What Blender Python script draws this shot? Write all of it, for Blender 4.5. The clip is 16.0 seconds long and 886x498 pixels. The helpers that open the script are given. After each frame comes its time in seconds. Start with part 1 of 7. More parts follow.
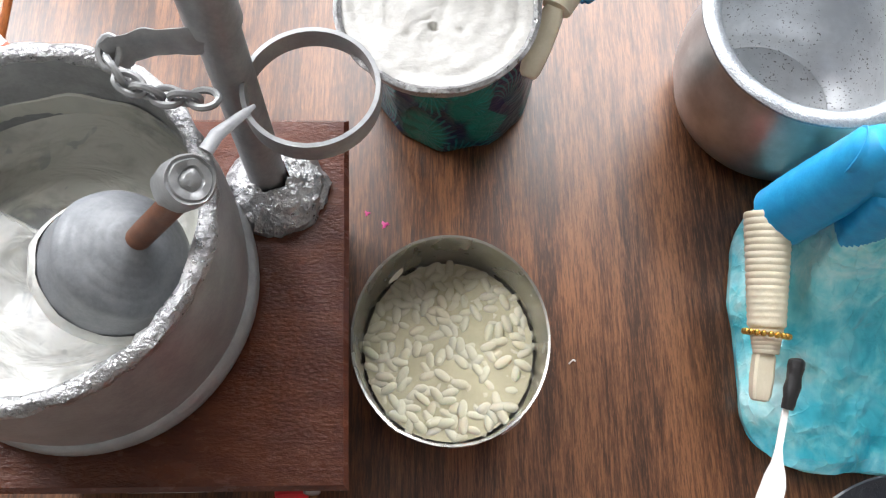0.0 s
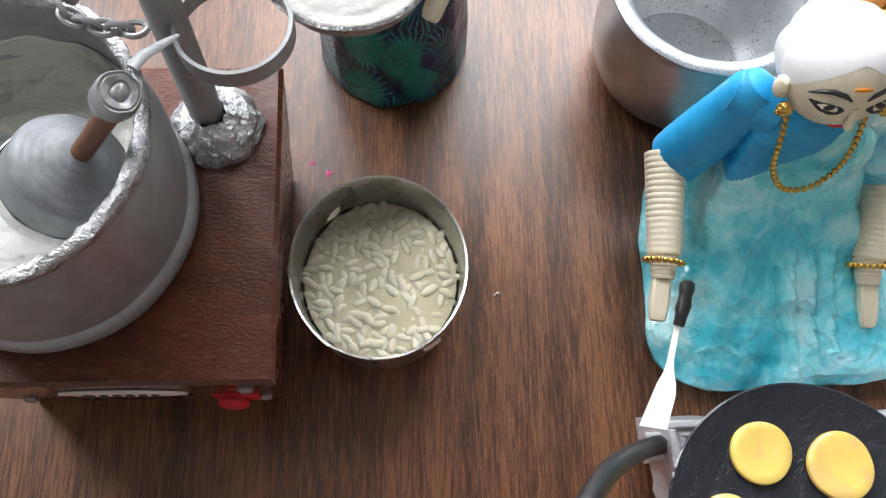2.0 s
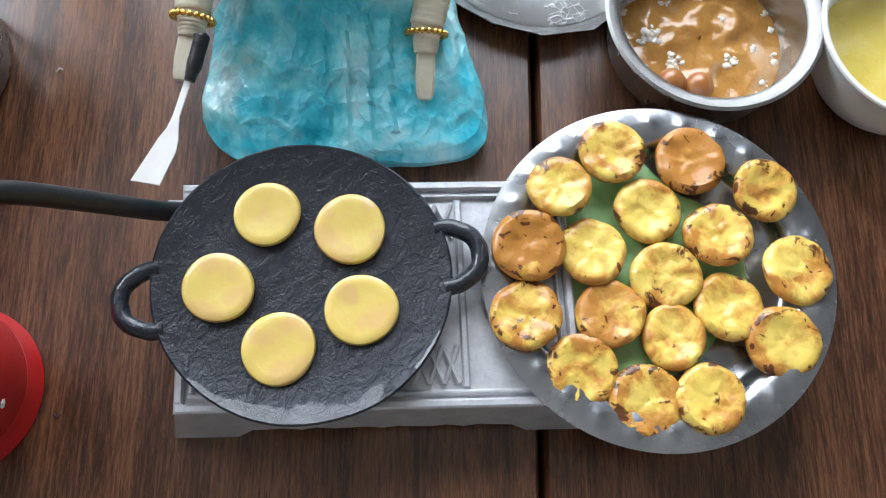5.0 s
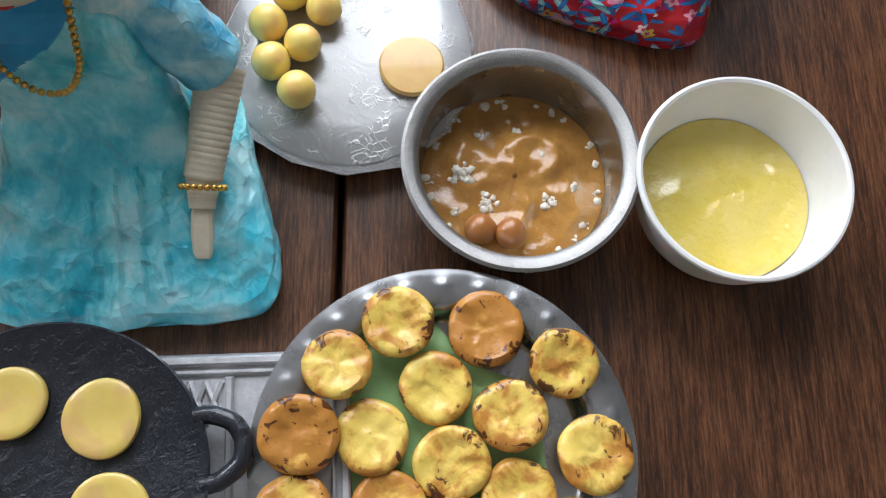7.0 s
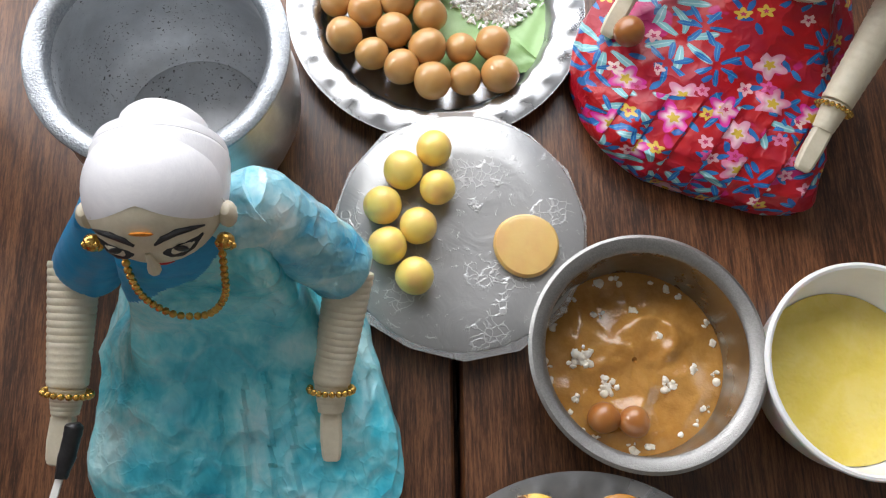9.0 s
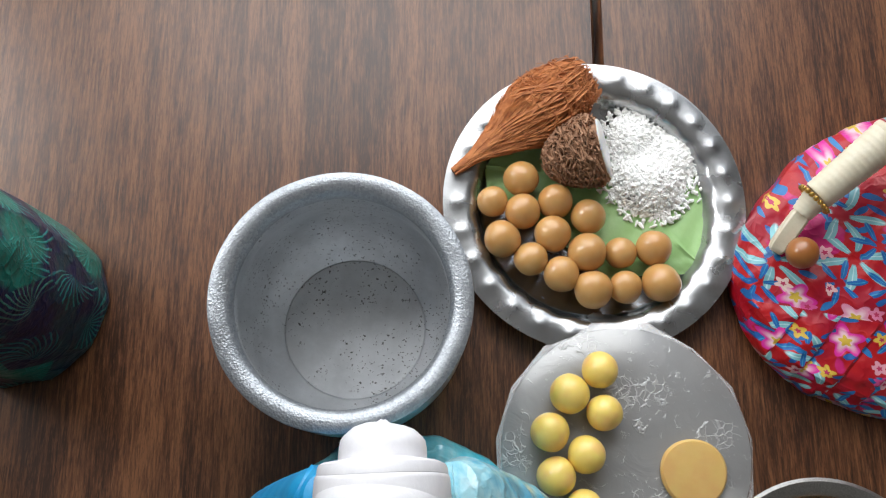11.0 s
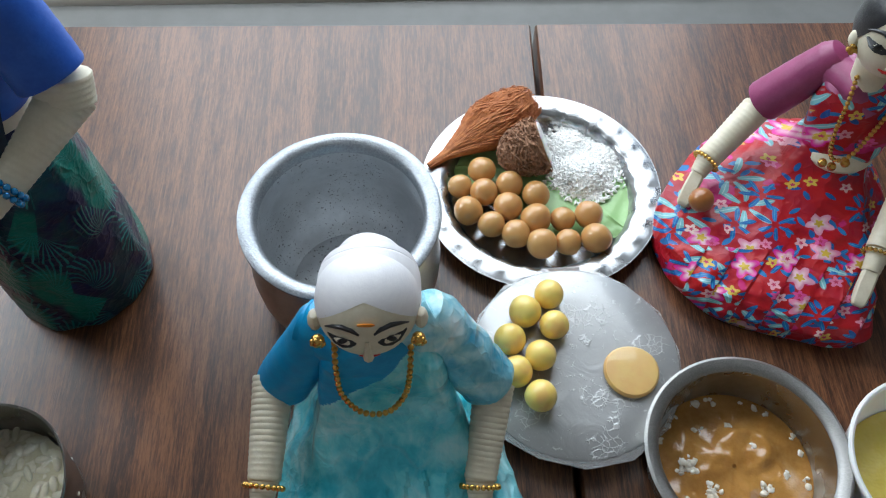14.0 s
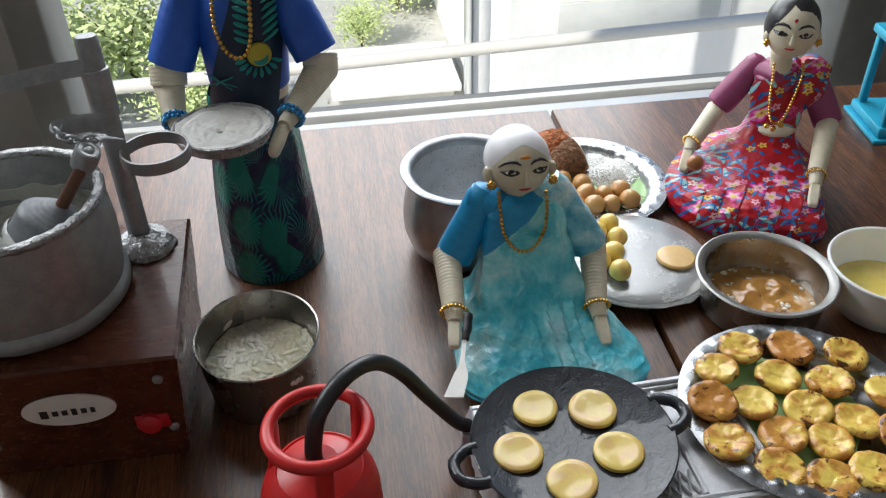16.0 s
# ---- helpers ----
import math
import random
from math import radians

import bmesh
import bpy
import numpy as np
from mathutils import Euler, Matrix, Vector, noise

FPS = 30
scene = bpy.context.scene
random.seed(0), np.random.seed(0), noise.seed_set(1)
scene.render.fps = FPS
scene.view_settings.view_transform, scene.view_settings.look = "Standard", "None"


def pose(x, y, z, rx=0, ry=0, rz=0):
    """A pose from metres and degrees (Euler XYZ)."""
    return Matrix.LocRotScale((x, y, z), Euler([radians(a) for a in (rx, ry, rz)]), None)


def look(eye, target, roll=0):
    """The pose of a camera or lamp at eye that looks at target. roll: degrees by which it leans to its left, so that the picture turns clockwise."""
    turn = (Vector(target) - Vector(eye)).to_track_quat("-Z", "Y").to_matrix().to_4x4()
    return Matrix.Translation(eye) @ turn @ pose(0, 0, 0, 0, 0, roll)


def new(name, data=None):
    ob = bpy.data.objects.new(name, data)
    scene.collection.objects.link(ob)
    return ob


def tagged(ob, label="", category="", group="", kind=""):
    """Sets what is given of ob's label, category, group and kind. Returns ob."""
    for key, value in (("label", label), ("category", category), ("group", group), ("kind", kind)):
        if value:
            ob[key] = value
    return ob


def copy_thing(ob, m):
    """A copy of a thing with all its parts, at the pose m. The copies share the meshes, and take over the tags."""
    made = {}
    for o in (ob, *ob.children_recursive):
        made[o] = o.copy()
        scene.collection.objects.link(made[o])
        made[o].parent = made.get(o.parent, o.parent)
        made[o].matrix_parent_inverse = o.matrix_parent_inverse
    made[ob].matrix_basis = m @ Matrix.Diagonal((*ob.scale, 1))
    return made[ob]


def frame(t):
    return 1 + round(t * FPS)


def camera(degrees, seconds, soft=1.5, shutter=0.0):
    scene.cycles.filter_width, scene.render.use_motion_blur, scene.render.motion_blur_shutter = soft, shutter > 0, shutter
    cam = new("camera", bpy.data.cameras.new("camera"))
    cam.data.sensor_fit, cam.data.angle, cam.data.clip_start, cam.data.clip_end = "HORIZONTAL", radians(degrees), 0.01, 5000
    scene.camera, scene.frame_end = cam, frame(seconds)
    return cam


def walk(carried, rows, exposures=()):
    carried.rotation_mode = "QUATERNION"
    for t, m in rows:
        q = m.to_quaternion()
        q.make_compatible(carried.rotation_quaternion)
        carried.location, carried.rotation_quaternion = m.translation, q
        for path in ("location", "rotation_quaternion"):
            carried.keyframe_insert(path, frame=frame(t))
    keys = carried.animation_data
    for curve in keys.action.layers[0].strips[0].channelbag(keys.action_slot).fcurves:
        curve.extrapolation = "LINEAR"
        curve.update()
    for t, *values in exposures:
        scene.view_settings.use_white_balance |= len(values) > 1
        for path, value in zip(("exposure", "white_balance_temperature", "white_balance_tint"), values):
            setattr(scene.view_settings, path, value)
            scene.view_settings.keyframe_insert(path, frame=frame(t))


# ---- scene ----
cam = camera(54.66, 16.0, soft=1.2)
# rows: seconds, eye (x, y, z), turn (rx, ry, rz)
PATH = [
    (0, -0.00659, -0.00299, 0.26827, 20.124, -1.542, -0.710),
    (0.5, -0.02238, 0.00982, 0.28353, 20.353, -1.234, -0.915),
    (1, -0.01960, 0.00978, 0.28239, 20.125, -1.174, -0.748),
    (1.5, -0.00158, -0.00790, 0.28881, 20.271, -1.270, -0.762),
    (2, 0.01518, -0.03272, 0.28746, 20.376, -1.410, -0.966),
    (2.5, 0.02348, -0.06733, 0.28050, 19.886, -1.791, -0.604),
    (3, 0.03737, -0.08730, 0.28221, 18.185, -1.689, 0.142),
    (3.5, 0.06189, -0.09329, 0.27718, 18.101, -1.726, 0.200),
    (4, 0.09998, -0.09235, 0.27189, 17.651, -1.528, 0.056),
    (4.2, 0.11658, -0.09407, 0.26835, 17.713, -2.055, -0.157),
    (6.3, 0.20092, -0.04808, 0.25088, 16.384, -1.476, -0.020),
    (6.5, 0.20891, -0.04297, 0.25333, 16.564, -1.905, -0.250),
    (7, 0.22047, -0.02824, 0.25350, 16.492, -2.292, -0.858),
    (7.5, 0.22700, -0.01916, 0.24964, 16.813, -2.444, -1.310),
    (8, 0.22206, -0.00761, 0.25153, 16.880, -2.644, -1.573),
    (8.5, 0.20760, 0.00872, 0.25694, 16.532, -2.296, -1.617),
    (9, 0.18287, 0.02568, 0.26608, 16.818, -2.536, -1.567),
    (9.5, 0.16763, 0.05516, 0.27927, 15.964, -2.190, -1.262),
    (10, 0.14840, 0.08322, 0.28287, 15.771, -2.060, -1.122),
    (10.2, 0.14404, 0.09691, 0.28294, 15.036, -1.492, -0.872),
    (12.3, 0.13852, 0.10280, 0.28506, 16.133, -0.978, 0.043),
    (12.5, 0.14161, 0.08978, 0.29079, 17.589, -1.229, -0.055),
    (13, 0.14843, 0.05610, 0.30361, 22.242, -0.246, -0.703),
    (13.5, 0.15323, 0.01222, 0.29829, 25.727, -0.420, -0.836),
    (14, 0.14669, -0.02631, 0.30420, 32.313, -0.387, -1.630),
    (14.5, 0.14499, -0.06947, 0.29683, 37.904, -0.069, -2.243),
    (15, 0.12310, -0.10795, 0.29241, 42.040, -0.122, -4.418),
    (15.5, 0.09195, -0.17175, 0.30039, 49.223, 0.563, -7.864),
    (16, 0.04697, -0.23959, 0.29736, 52.734, 0.959, -8.768),
]
walk(cam, [(t, pose(x, y, z, a, b, c)) for t, x, y, z, a, b, c in PATH],
     exposures=[(0.0, 0.95, 6500, 12), (0.5, 0.64, 6500, 12), (1.5, 0.68, 6500, 12), (2.0, 0.86, 6400, 11), (2.5, 1.02, 6300, 11), (3.0, 1.25, 6250, 10), (3.5, 1.16, 6000, 9), (4.0, 0.92, 5800, 9), (6.5, 0.18, 6100, 11), (8.0, 0.1, 6200, 13), (9.0, 0.0, 6500, 13), (10.0, -0.32, 6600, 13), (12.5, -0.42, 6100, 6), (14.0, -0.22, 5900, 6), (15.0, -0.16, 6150, 8), (16.0, -0.1, 6300, 9)])

# ---------------------------------------------------------------- light
world = bpy.data.worlds.new("sky")
scene.world = world
world.use_nodes = True
sky = world.node_tree.nodes.new("ShaderNodeTexSky")
sky.sky_type = "NISHITA"
sky.sun_disc = False
sky.sun_elevation = radians(36)
sky.sun_rotation = radians(237)
world.node_tree.links.new(sky.outputs["Color"], world.node_tree.nodes["Background"].inputs["Color"])
world.node_tree.nodes["Background"].inputs["Strength"].default_value = 0.15

sun_data = bpy.data.lights.new("sun", "SUN")
sun_data.energy = 5.0
sun_data.angle = radians(0.6)
sun_data.color = (1.0, 0.95, 0.87)
new("sun", sun_data).matrix_world = look((-7.0, -4.5, 6.0), (0.0, 0.0, 0.0))

# daylight of the upper half of the window, just inside the glass line
win_data = bpy.data.lights.new("window_daylight", "AREA")
win_data.shape = "RECTANGLE"
win_data.size, win_data.size_y = 0.68, 0.74
win_data.energy = 10.0
win_data.color = (0.97, 0.98, 0.975)
new("window_daylight", win_data).matrix_world = look((0.13, 0.68, 0.50), (0.15, 0.0, 0.22))

# added fill lamp in an unseen second window, brightens the left side
west_fill_data = bpy.data.lights.new("west_fill_light", "AREA")
west_fill_data.shape = "RECTANGLE"
west_fill_data.size, west_fill_data.size_y = 0.42, 0.50
west_fill_data.energy = 8.5
west_fill_data.color = (0.97, 0.98, 0.975)
new("west_fill_light", west_fill_data).matrix_world = look((-0.66, 0.585, 0.70), (0.0, 0.0, 0.0))


# ---------------------------------------------------------------- materials
class Nodes:
    """A small writer of node materials."""

    def __init__(self, name):
        self.m = bpy.data.materials.new(name)
        self.m.use_nodes = True
        self.t = self.m.node_tree
        self.b = self.t.nodes["Principled BSDF"]
        self.coord = self.t.nodes.new("ShaderNodeTexCoord").outputs["Object"]

    def put(self, socket, value):
        if isinstance(value, bpy.types.NodeSocket):
            self.t.links.new(value, socket)
        elif socket.type == "RGBA" and len(value) == 3:
            socket.default_value = (*value, 1.0)
        else:
            socket.default_value = value

    def mapping(self, scale=(1, 1, 1), vec=None, rot=(0, 0, 0), loc=(0, 0, 0)):
        n = self.t.nodes.new("ShaderNodeMapping")
        self.put(n.inputs["Vector"], vec or self.coord)
        n.inputs["Scale"].default_value = scale
        n.inputs["Rotation"].default_value = rot
        self.put(n.inputs["Location"], loc)
        return n.outputs["Vector"]

    def noise(self, scale, detail=3.0, rough=0.55, vec=None, distort=0.0):
        n = self.t.nodes.new("ShaderNodeTexNoise")
        self.put(n.inputs["Vector"], vec or self.coord)
        n.inputs["Scale"].default_value = scale
        n.inputs["Detail"].default_value = detail
        n.inputs["Roughness"].default_value = rough
        n.inputs["Distortion"].default_value = distort
        return n.outputs["Fac"]

    def voronoi(self, scale, vec=None, feature="F1", dims="3D", random=1.0):
        n = self.t.nodes.new("ShaderNodeTexVoronoi")
        n.feature = feature
        n.voronoi_dimensions = dims
        self.put(n.inputs["Vector"], vec or self.coord)
        n.inputs["Scale"].default_value = scale
        n.inputs["Randomness"].default_value = random
        return n

    def math(self, op, a, b=0.0, clamp=False):
        n = self.t.nodes.new("ShaderNodeMath")
        n.operation = op
        n.use_clamp = clamp
        self.put(n.inputs[0], a)
        self.put(n.inputs[1], b)
        return n.outputs[0]

    def vmath(self, op, a, b=(0, 0, 0)):
        n = self.t.nodes.new("ShaderNodeVectorMath")
        n.operation = op
        self.put(n.inputs[0], a)
        self.put(n.inputs[1], b)
        return n.outputs["Value" if op in ("LENGTH", "DOT_PRODUCT") else "Vector"]

    def split(self, v):
        n = self.t.nodes.new("ShaderNodeSeparateXYZ")
        self.put(n.inputs[0], v)
        return n.outputs

    def join(self, x, y, z=0.0):
        n = self.t.nodes.new("ShaderNodeCombineXYZ")
        self.put(n.inputs[0], x)
        self.put(n.inputs[1], y)
        self.put(n.inputs[2], z)
        return n.outputs[0]

    def mix(self, fac, a, b):
        n = self.t.nodes.new("ShaderNodeMix")
        n.data_type = "RGBA"
        self.put(n.inputs[0], fac)
        self.put(n.inputs[6], a)
        self.put(n.inputs[7], b)
        return n.outputs[2]

    def ramp(self, fac, stops):
        n = self.t.nodes.new("ShaderNodeValToRGB")
        self.put(n.inputs["Fac"], fac)
        e = n.color_ramp.elements
        while len(e) < len(stops):
            e.new(0.5)
        for el, (p, c) in zip(e, stops):
            el.position = p
            el.color = (c, c, c, 1) if isinstance(c, (int, float)) else (*c, 1)
        return n.outputs["Color"]

    def step(self, fac, lo, hi):
        n = self.t.nodes.new("ShaderNodeMapRange")
        n.interpolation_type = "SMOOTHSTEP"
        self.put(n.inputs[0], fac)
        self.put(n.inputs[1], lo)
        self.put(n.inputs[2], hi)
        return n.outputs[0]

    def random(self):
        return self.t.nodes.new("ShaderNodeObjectInfo").outputs["Random"]

    def bump(self, height, strength=0.5, dist=0.0005, normal=None):
        n = self.t.nodes.new("ShaderNodeBump")
        n.inputs["Strength"].default_value = strength
        n.inputs["Distance"].default_value = dist
        self.put(n.inputs["Height"], height)
        if normal:
            self.put(n.inputs["Normal"], normal)
        self.put(self.b.inputs["Normal"], n.outputs[0])
        return n.outputs[0]

    def set(self, color=None, rough=None, metal=None, coat=None, coat_rough=0.1, sss=None, sss_scale=0.002, spec=None, trans=None, ior=None, sheen=None):
        b = self.b.inputs
        if color is not None:
            self.put(b["Base Color"], color)
        if rough is not None:
            self.put(b["Roughness"], rough)
        if metal is not None:
            self.put(b["Metallic"], metal)
        if coat is not None:
            self.put(b["Coat Weight"], coat)
            self.put(b["Coat Roughness"], coat_rough)
        if sss is not None:
            self.put(b["Subsurface Weight"], sss)
            self.put(b["Subsurface Scale"], sss_scale)
            b["Subsurface Radius"].default_value = (1.0, 0.7, 0.45)
        if spec is not None:
            self.put(b["Specular IOR Level"], spec)
        if trans is not None:
            self.put(b["Transmission Weight"], trans)
        if ior is not None:
            self.put(b["IOR"], ior)
        if sheen is not None:
            self.put(b["Sheen Weight"], sheen)
        return self.m


def surf(name, c1, c2, scale=200.0, rough=(0.4, 0.6), metal=0.0, bump=0.3, bscale=None, bdist=0.0003, stretch=(1, 1, 1), coat=None, coat_rough=0.12, sss=None, spec=None, lo=0.3, hi=0.7):
    """A plain surface with two colours mixed at two scales, uneven gloss and fine relief."""
    n = Nodes(name)
    v = n.mapping(stretch)
    a = n.noise(scale, 4.0, 0.6, v)
    b = n.noise(scale * 6.0, 3.0, 0.6, v)
    f = n.math("ADD", n.math("MULTIPLY", a, 0.7), n.math("MULTIPLY", b, 0.3))
    col = n.mix(n.step(f, lo, hi), c1, c2)
    r = n.math("ADD", n.math("MULTIPLY", n.noise(scale * 2.0, 3.0, 0.6, v), rough[1] - rough[0]), rough[0])
    if bump:
        n.bump(n.noise(bscale or scale * 5.0, 4.0, 0.6, v), bump, bdist)
    return n.set(color=col, rough=r, metal=metal, coat=coat, coat_rough=coat_rough, sss=sss, spec=spec)


def wood_material(name, dark, mid, light, rough=(0.3, 0.45)):
    n = Nodes(name)
    big = n.noise(14.0, 3.0, 0.55, n.mapping((6.0, 0.30, 1.0)), 0.6)
    fine = n.noise(60.0, 4.0, 0.7, n.mapping((18.0, 1.1, 3.0)))
    fleck = n.noise(140.0, 2.0, 0.6, n.mapping((14.0, 0.9, 4.0)))
    f = n.math("ADD", n.math("MULTIPLY", big, 0.42), n.math("MULTIPLY", fine, 0.58))
    col = n.ramp(f, [(0.41, dark), (0.5, mid), (0.59, light)])
    col = n.mix(n.math("MULTIPLY", n.step(fleck, 0.53, 0.63), 0.42), col, (dark[0] * 0.4, dark[1] * 0.4, dark[2] * 0.4))
    pale = n.noise(120.0, 2.0, 0.6, n.mapping((11.0, 0.8, 4.0), loc=(3.1, 1.7, 0)))
    col = n.mix(n.math("MULTIPLY", n.step(pale, 0.58, 0.68), 0.3), col, (light[0] * 1.3, light[1] * 1.35, light[2] * 1.4))
    pore = n.noise(260.0, 2.0, 0.65, n.mapping((15.0, 1.3, 4.0), loc=(0.4, 2.3, 0)))
    col = n.mix(n.math("MULTIPLY", n.step(pore, 0.52, 0.66), 0.42), col, (dark[0] * 0.55, dark[1] * 0.55, dark[2] * 0.55))
    glint = n.noise(240.0, 2.0, 0.65, n.mapping((13.0, 1.1, 4.0), loc=(5.4, 0.3, 0)))
    col = n.mix(n.math("MULTIPLY", n.step(glint, 0.56, 0.68), 0.26), col, (light[0] * 1.35, light[1] * 1.3, light[2] * 1.25))
    r = n.math("ADD", n.math("MULTIPLY", n.noise(35.0, 4.0, 0.6), rough[1] - rough[0]), rough[0])
    n.bump(n.math("SUBTRACT", fine, n.math("MULTIPLY", n.step(fleck, 0.56, 0.70), 0.7)), 0.22, 0.0003)
    return n.set(color=col, rough=r, spec=0.28, coat=0.66, coat_rough=0.27)


WOOD = wood_material("dark_wood", (0.040, 0.0140, 0.0055), (0.104, 0.039, 0.0150), (0.190, 0.078, 0.032), (0.34, 0.5))
ORANGE_WOOD = wood_material("orange_wood", (0.24, 0.066, 0.016), (0.34, 0.105, 0.026), (0.42, 0.14, 0.038), (0.5, 0.7))
MAROON = surf("maroon_paint", (0.058, 0.0135, 0.0065), (0.105, 0.028, 0.0115), 120.0, (0.16, 0.36), bump=0.6, bscale=900.0, bdist=0.0005, stretch=(0.7, 1.6, 1), spec=0.25, coat=0.25, coat_rough=0.08)
SILVER_PAINT = surf("silver_paint", (0.25, 0.255, 0.26), (0.35, 0.355, 0.36), 150.0, (0.38, 0.55), metal=0.45, bump=0.35, bscale=700.0)
SILVER_ROUGH = surf("rough_silver_paint", (0.26, 0.26, 0.265), (0.50, 0.50, 0.505), 300.0, (0.2, 0.4), metal=0.8, bump=0.9, bscale=700.0, bdist=0.0011)
GREY_STONE = surf("grey_clay", (0.16, 0.17, 0.185), (0.24, 0.25, 0.265), 180.0, (0.35, 0.55), bump=0.4, bscale=500.0)
ROD_BROWN = surf("brown_stick", (0.10, 0.035, 0.018), (0.17, 0.07, 0.035), 400.0, (0.4, 0.6))


def batter_material(name, c1, c2, c3):
    n = Nodes(name)
    s = n.split(n.vmath("ADD", n.coord, (0.0143, -0.0002, 0.0)))
    rad = n.vmath("LENGTH", n.join(s[0], s[1]))
    ang = n.math("ARCTAN2", s[1], s[0])
    polar = n.join(n.math("MULTIPLY", rad, 190.0), n.math("MULTIPLY", n.math("ABSOLUTE", ang), 1.6), 0.0)
    streak = n.noise(1.0, 3.0, 0.5, polar, 0.8)
    patch = n.noise(60.0, 4.0, 0.6, None, 0.6)
    f = n.math("ADD", n.math("MULTIPLY", streak, 0.4), n.math("MULTIPLY", patch, 0.6))
    col = n.ramp(f, [(0.36, c1), (0.42, c2), (0.52, c3)])
    spot = n.math("MULTIPLY", n.step(n.noise(110.0, 2.0, 0.5, None, 1.2), 0.62, 0.68), n.step(patch, 0.5, 0.58))
    col = n.mix(n.math("MULTIPLY", spot, 0.6), col, (0.28, 0.29, 0.30))
    n.bump(n.math("ADD", n.math("MULTIPLY", streak, 0.6), n.math("MULTIPLY", n.noise(75.0, 2.0, 0.5, None, 0.8), 0.8)), 0.7, 0.0030)
    return n.set(color=col, rough=n.math("ADD", n.math("MULTIPLY", patch, 0.3), 0.25), sss=0.1, coat=0.25, coat_rough=0.15)


BATTER = batter_material("white_batter", (0.30, 0.32, 0.34), (0.50, 0.50, 0.48), (0.64, 0.64, 0.61))
THIN_BATTER = batter_material("thin_batter", (0.24, 0.25, 0.24), (0.36, 0.36, 0.32), (0.50, 0.50, 0.45))
WHITE_STICKER = surf("white_paper", (0.74, 0.72, 0.68), (0.82, 0.80, 0.76), 150.0, (0.4, 0.6), bump=0.1)
INK = surf("black_ink", (0.012, 0.012, 0.012), (0.03, 0.025, 0.02), 300.0, (0.4, 0.6), bump=0.0)
RED_PLASTIC = surf("red_plastic", (0.50, 0.012, 0.014), (0.60, 0.022, 0.02), 90.0, (0.28, 0.45), bump=0.25, bscale=350.0, sss=0.05)
RED_BUTTON = surf("red_button", (0.45, 0.012, 0.02), (0.55, 0.02, 0.03), 300.0, (0.3, 0.5))
BLACK_TUBE = surf("black_rubber", (0.010, 0.010, 0.011), (0.022, 0.022, 0.024), 250.0, (0.3, 0.5), bump=0.3)


def iron_material():
    """Thick black paint over iron: dragged ridges with a wet gloss."""
    n = Nodes("black_iron")
    drag = n.noise(230.0, 4.0, 0.65, n.mapping((1.0, 0.6, 1.0), n.mapping((1, 1, 1), rot=(0, 0, 0.5))), 0.5)
    pit = n.noise(520.0, 3.0, 0.6)
    ridge = n.step(n.math("ABSOLUTE", n.math("SUBTRACT", drag, 0.5)), 0.05, 0.0)
    col = n.mix(n.noise(60.0, 3.0, 0.6), (0.007, 0.009, 0.014), (0.018, 0.021, 0.030))
    n.bump(n.math("ADD", n.math("ADD", drag, n.math("MULTIPLY", ridge, 0.12)), n.math("MULTIPLY", pit, 0.35)), 0.7, 0.0010)
    return n.set(color=col, rough=n.math("ADD", n.math("MULTIPLY", pit, 0.3), 0.20), coat=0.5, coat_rough=0.05, spec=0.35)


IRON = iron_material()
STOVE_SILVER = surf("stove_silver", (0.52, 0.52, 0.54), (0.70, 0.70, 0.72), 160.0, (0.3, 0.5), metal=0.5, bump=0.4, bscale=450.0)


def metal_material(name, c1, c2, rough, bump=0.25, bscale=900.0, stretch=(1, 1, 1), specks=0.0, metal=0.95):
    n = Nodes(name)
    v = n.mapping(stretch)
    f = n.noise(70.0, 5.0, 0.65)
    g = n.noise(bscale, 3.0, 0.6, v)
    col = n.mix(n.step(f, 0.3, 0.7), c1, c2)
    r = n.math("ADD", n.math("MULTIPLY", n.noise(45.0, 4.0, 0.6), rough[1] - rough[0]), rough[0])
    if specks:
        s = n.math("MULTIPLY", n.step(n.noise(1100.0, 2.0, 0.5), 0.635, 0.67), n.step(n.noise(60.0, 3.0, 0.6), 0.42, 0.56))
        s = n.math("MULTIPLY", s, specks)
        col = n.mix(s, col, (0.05, 0.045, 0.04))
        r = n.math("ADD", r, n.math("MULTIPLY", s, 0.3))
    n.bump(n.math("ADD", g, n.math("MULTIPLY", f, 0.6)), bump, 0.0002)
    return n.set(color=col, rough=r, metal=metal)


ALUMINIUM = metal_material("aluminium", (0.50, 0.515, 0.53), (0.64, 0.655, 0.67), (0.34, 0.5), 0.4, 700.0, (1, 1, 5), specks=0.9, metal=0.45)


def sparkle_metal(name, c1, c2, rough, scale, metal=0.95):
    """Sand-cast metal: small facets, their sparkle put in each one's tone besides the relief."""
    n = Nodes(name)
    cell = n.voronoi(scale)
    f = n.noise(160.0, 4.0, 0.65)
    tone = n.split(cell.outputs["Color"])[0]
    col = n.mix(n.math("ADD", n.math("MULTIPLY", tone, 0.45), n.math("MULTIPLY", f, 0.55)), c1, c2)
    n.bump(n.math("ADD", cell.outputs["Distance"], n.noise(scale * 0.6, 3.0, 0.6)), 0.35, 0.0003)
    return n.set(color=col, rough=n.math("ADD", n.math("MULTIPLY", f, rough[1] - rough[0]), rough[0]), metal=metal)


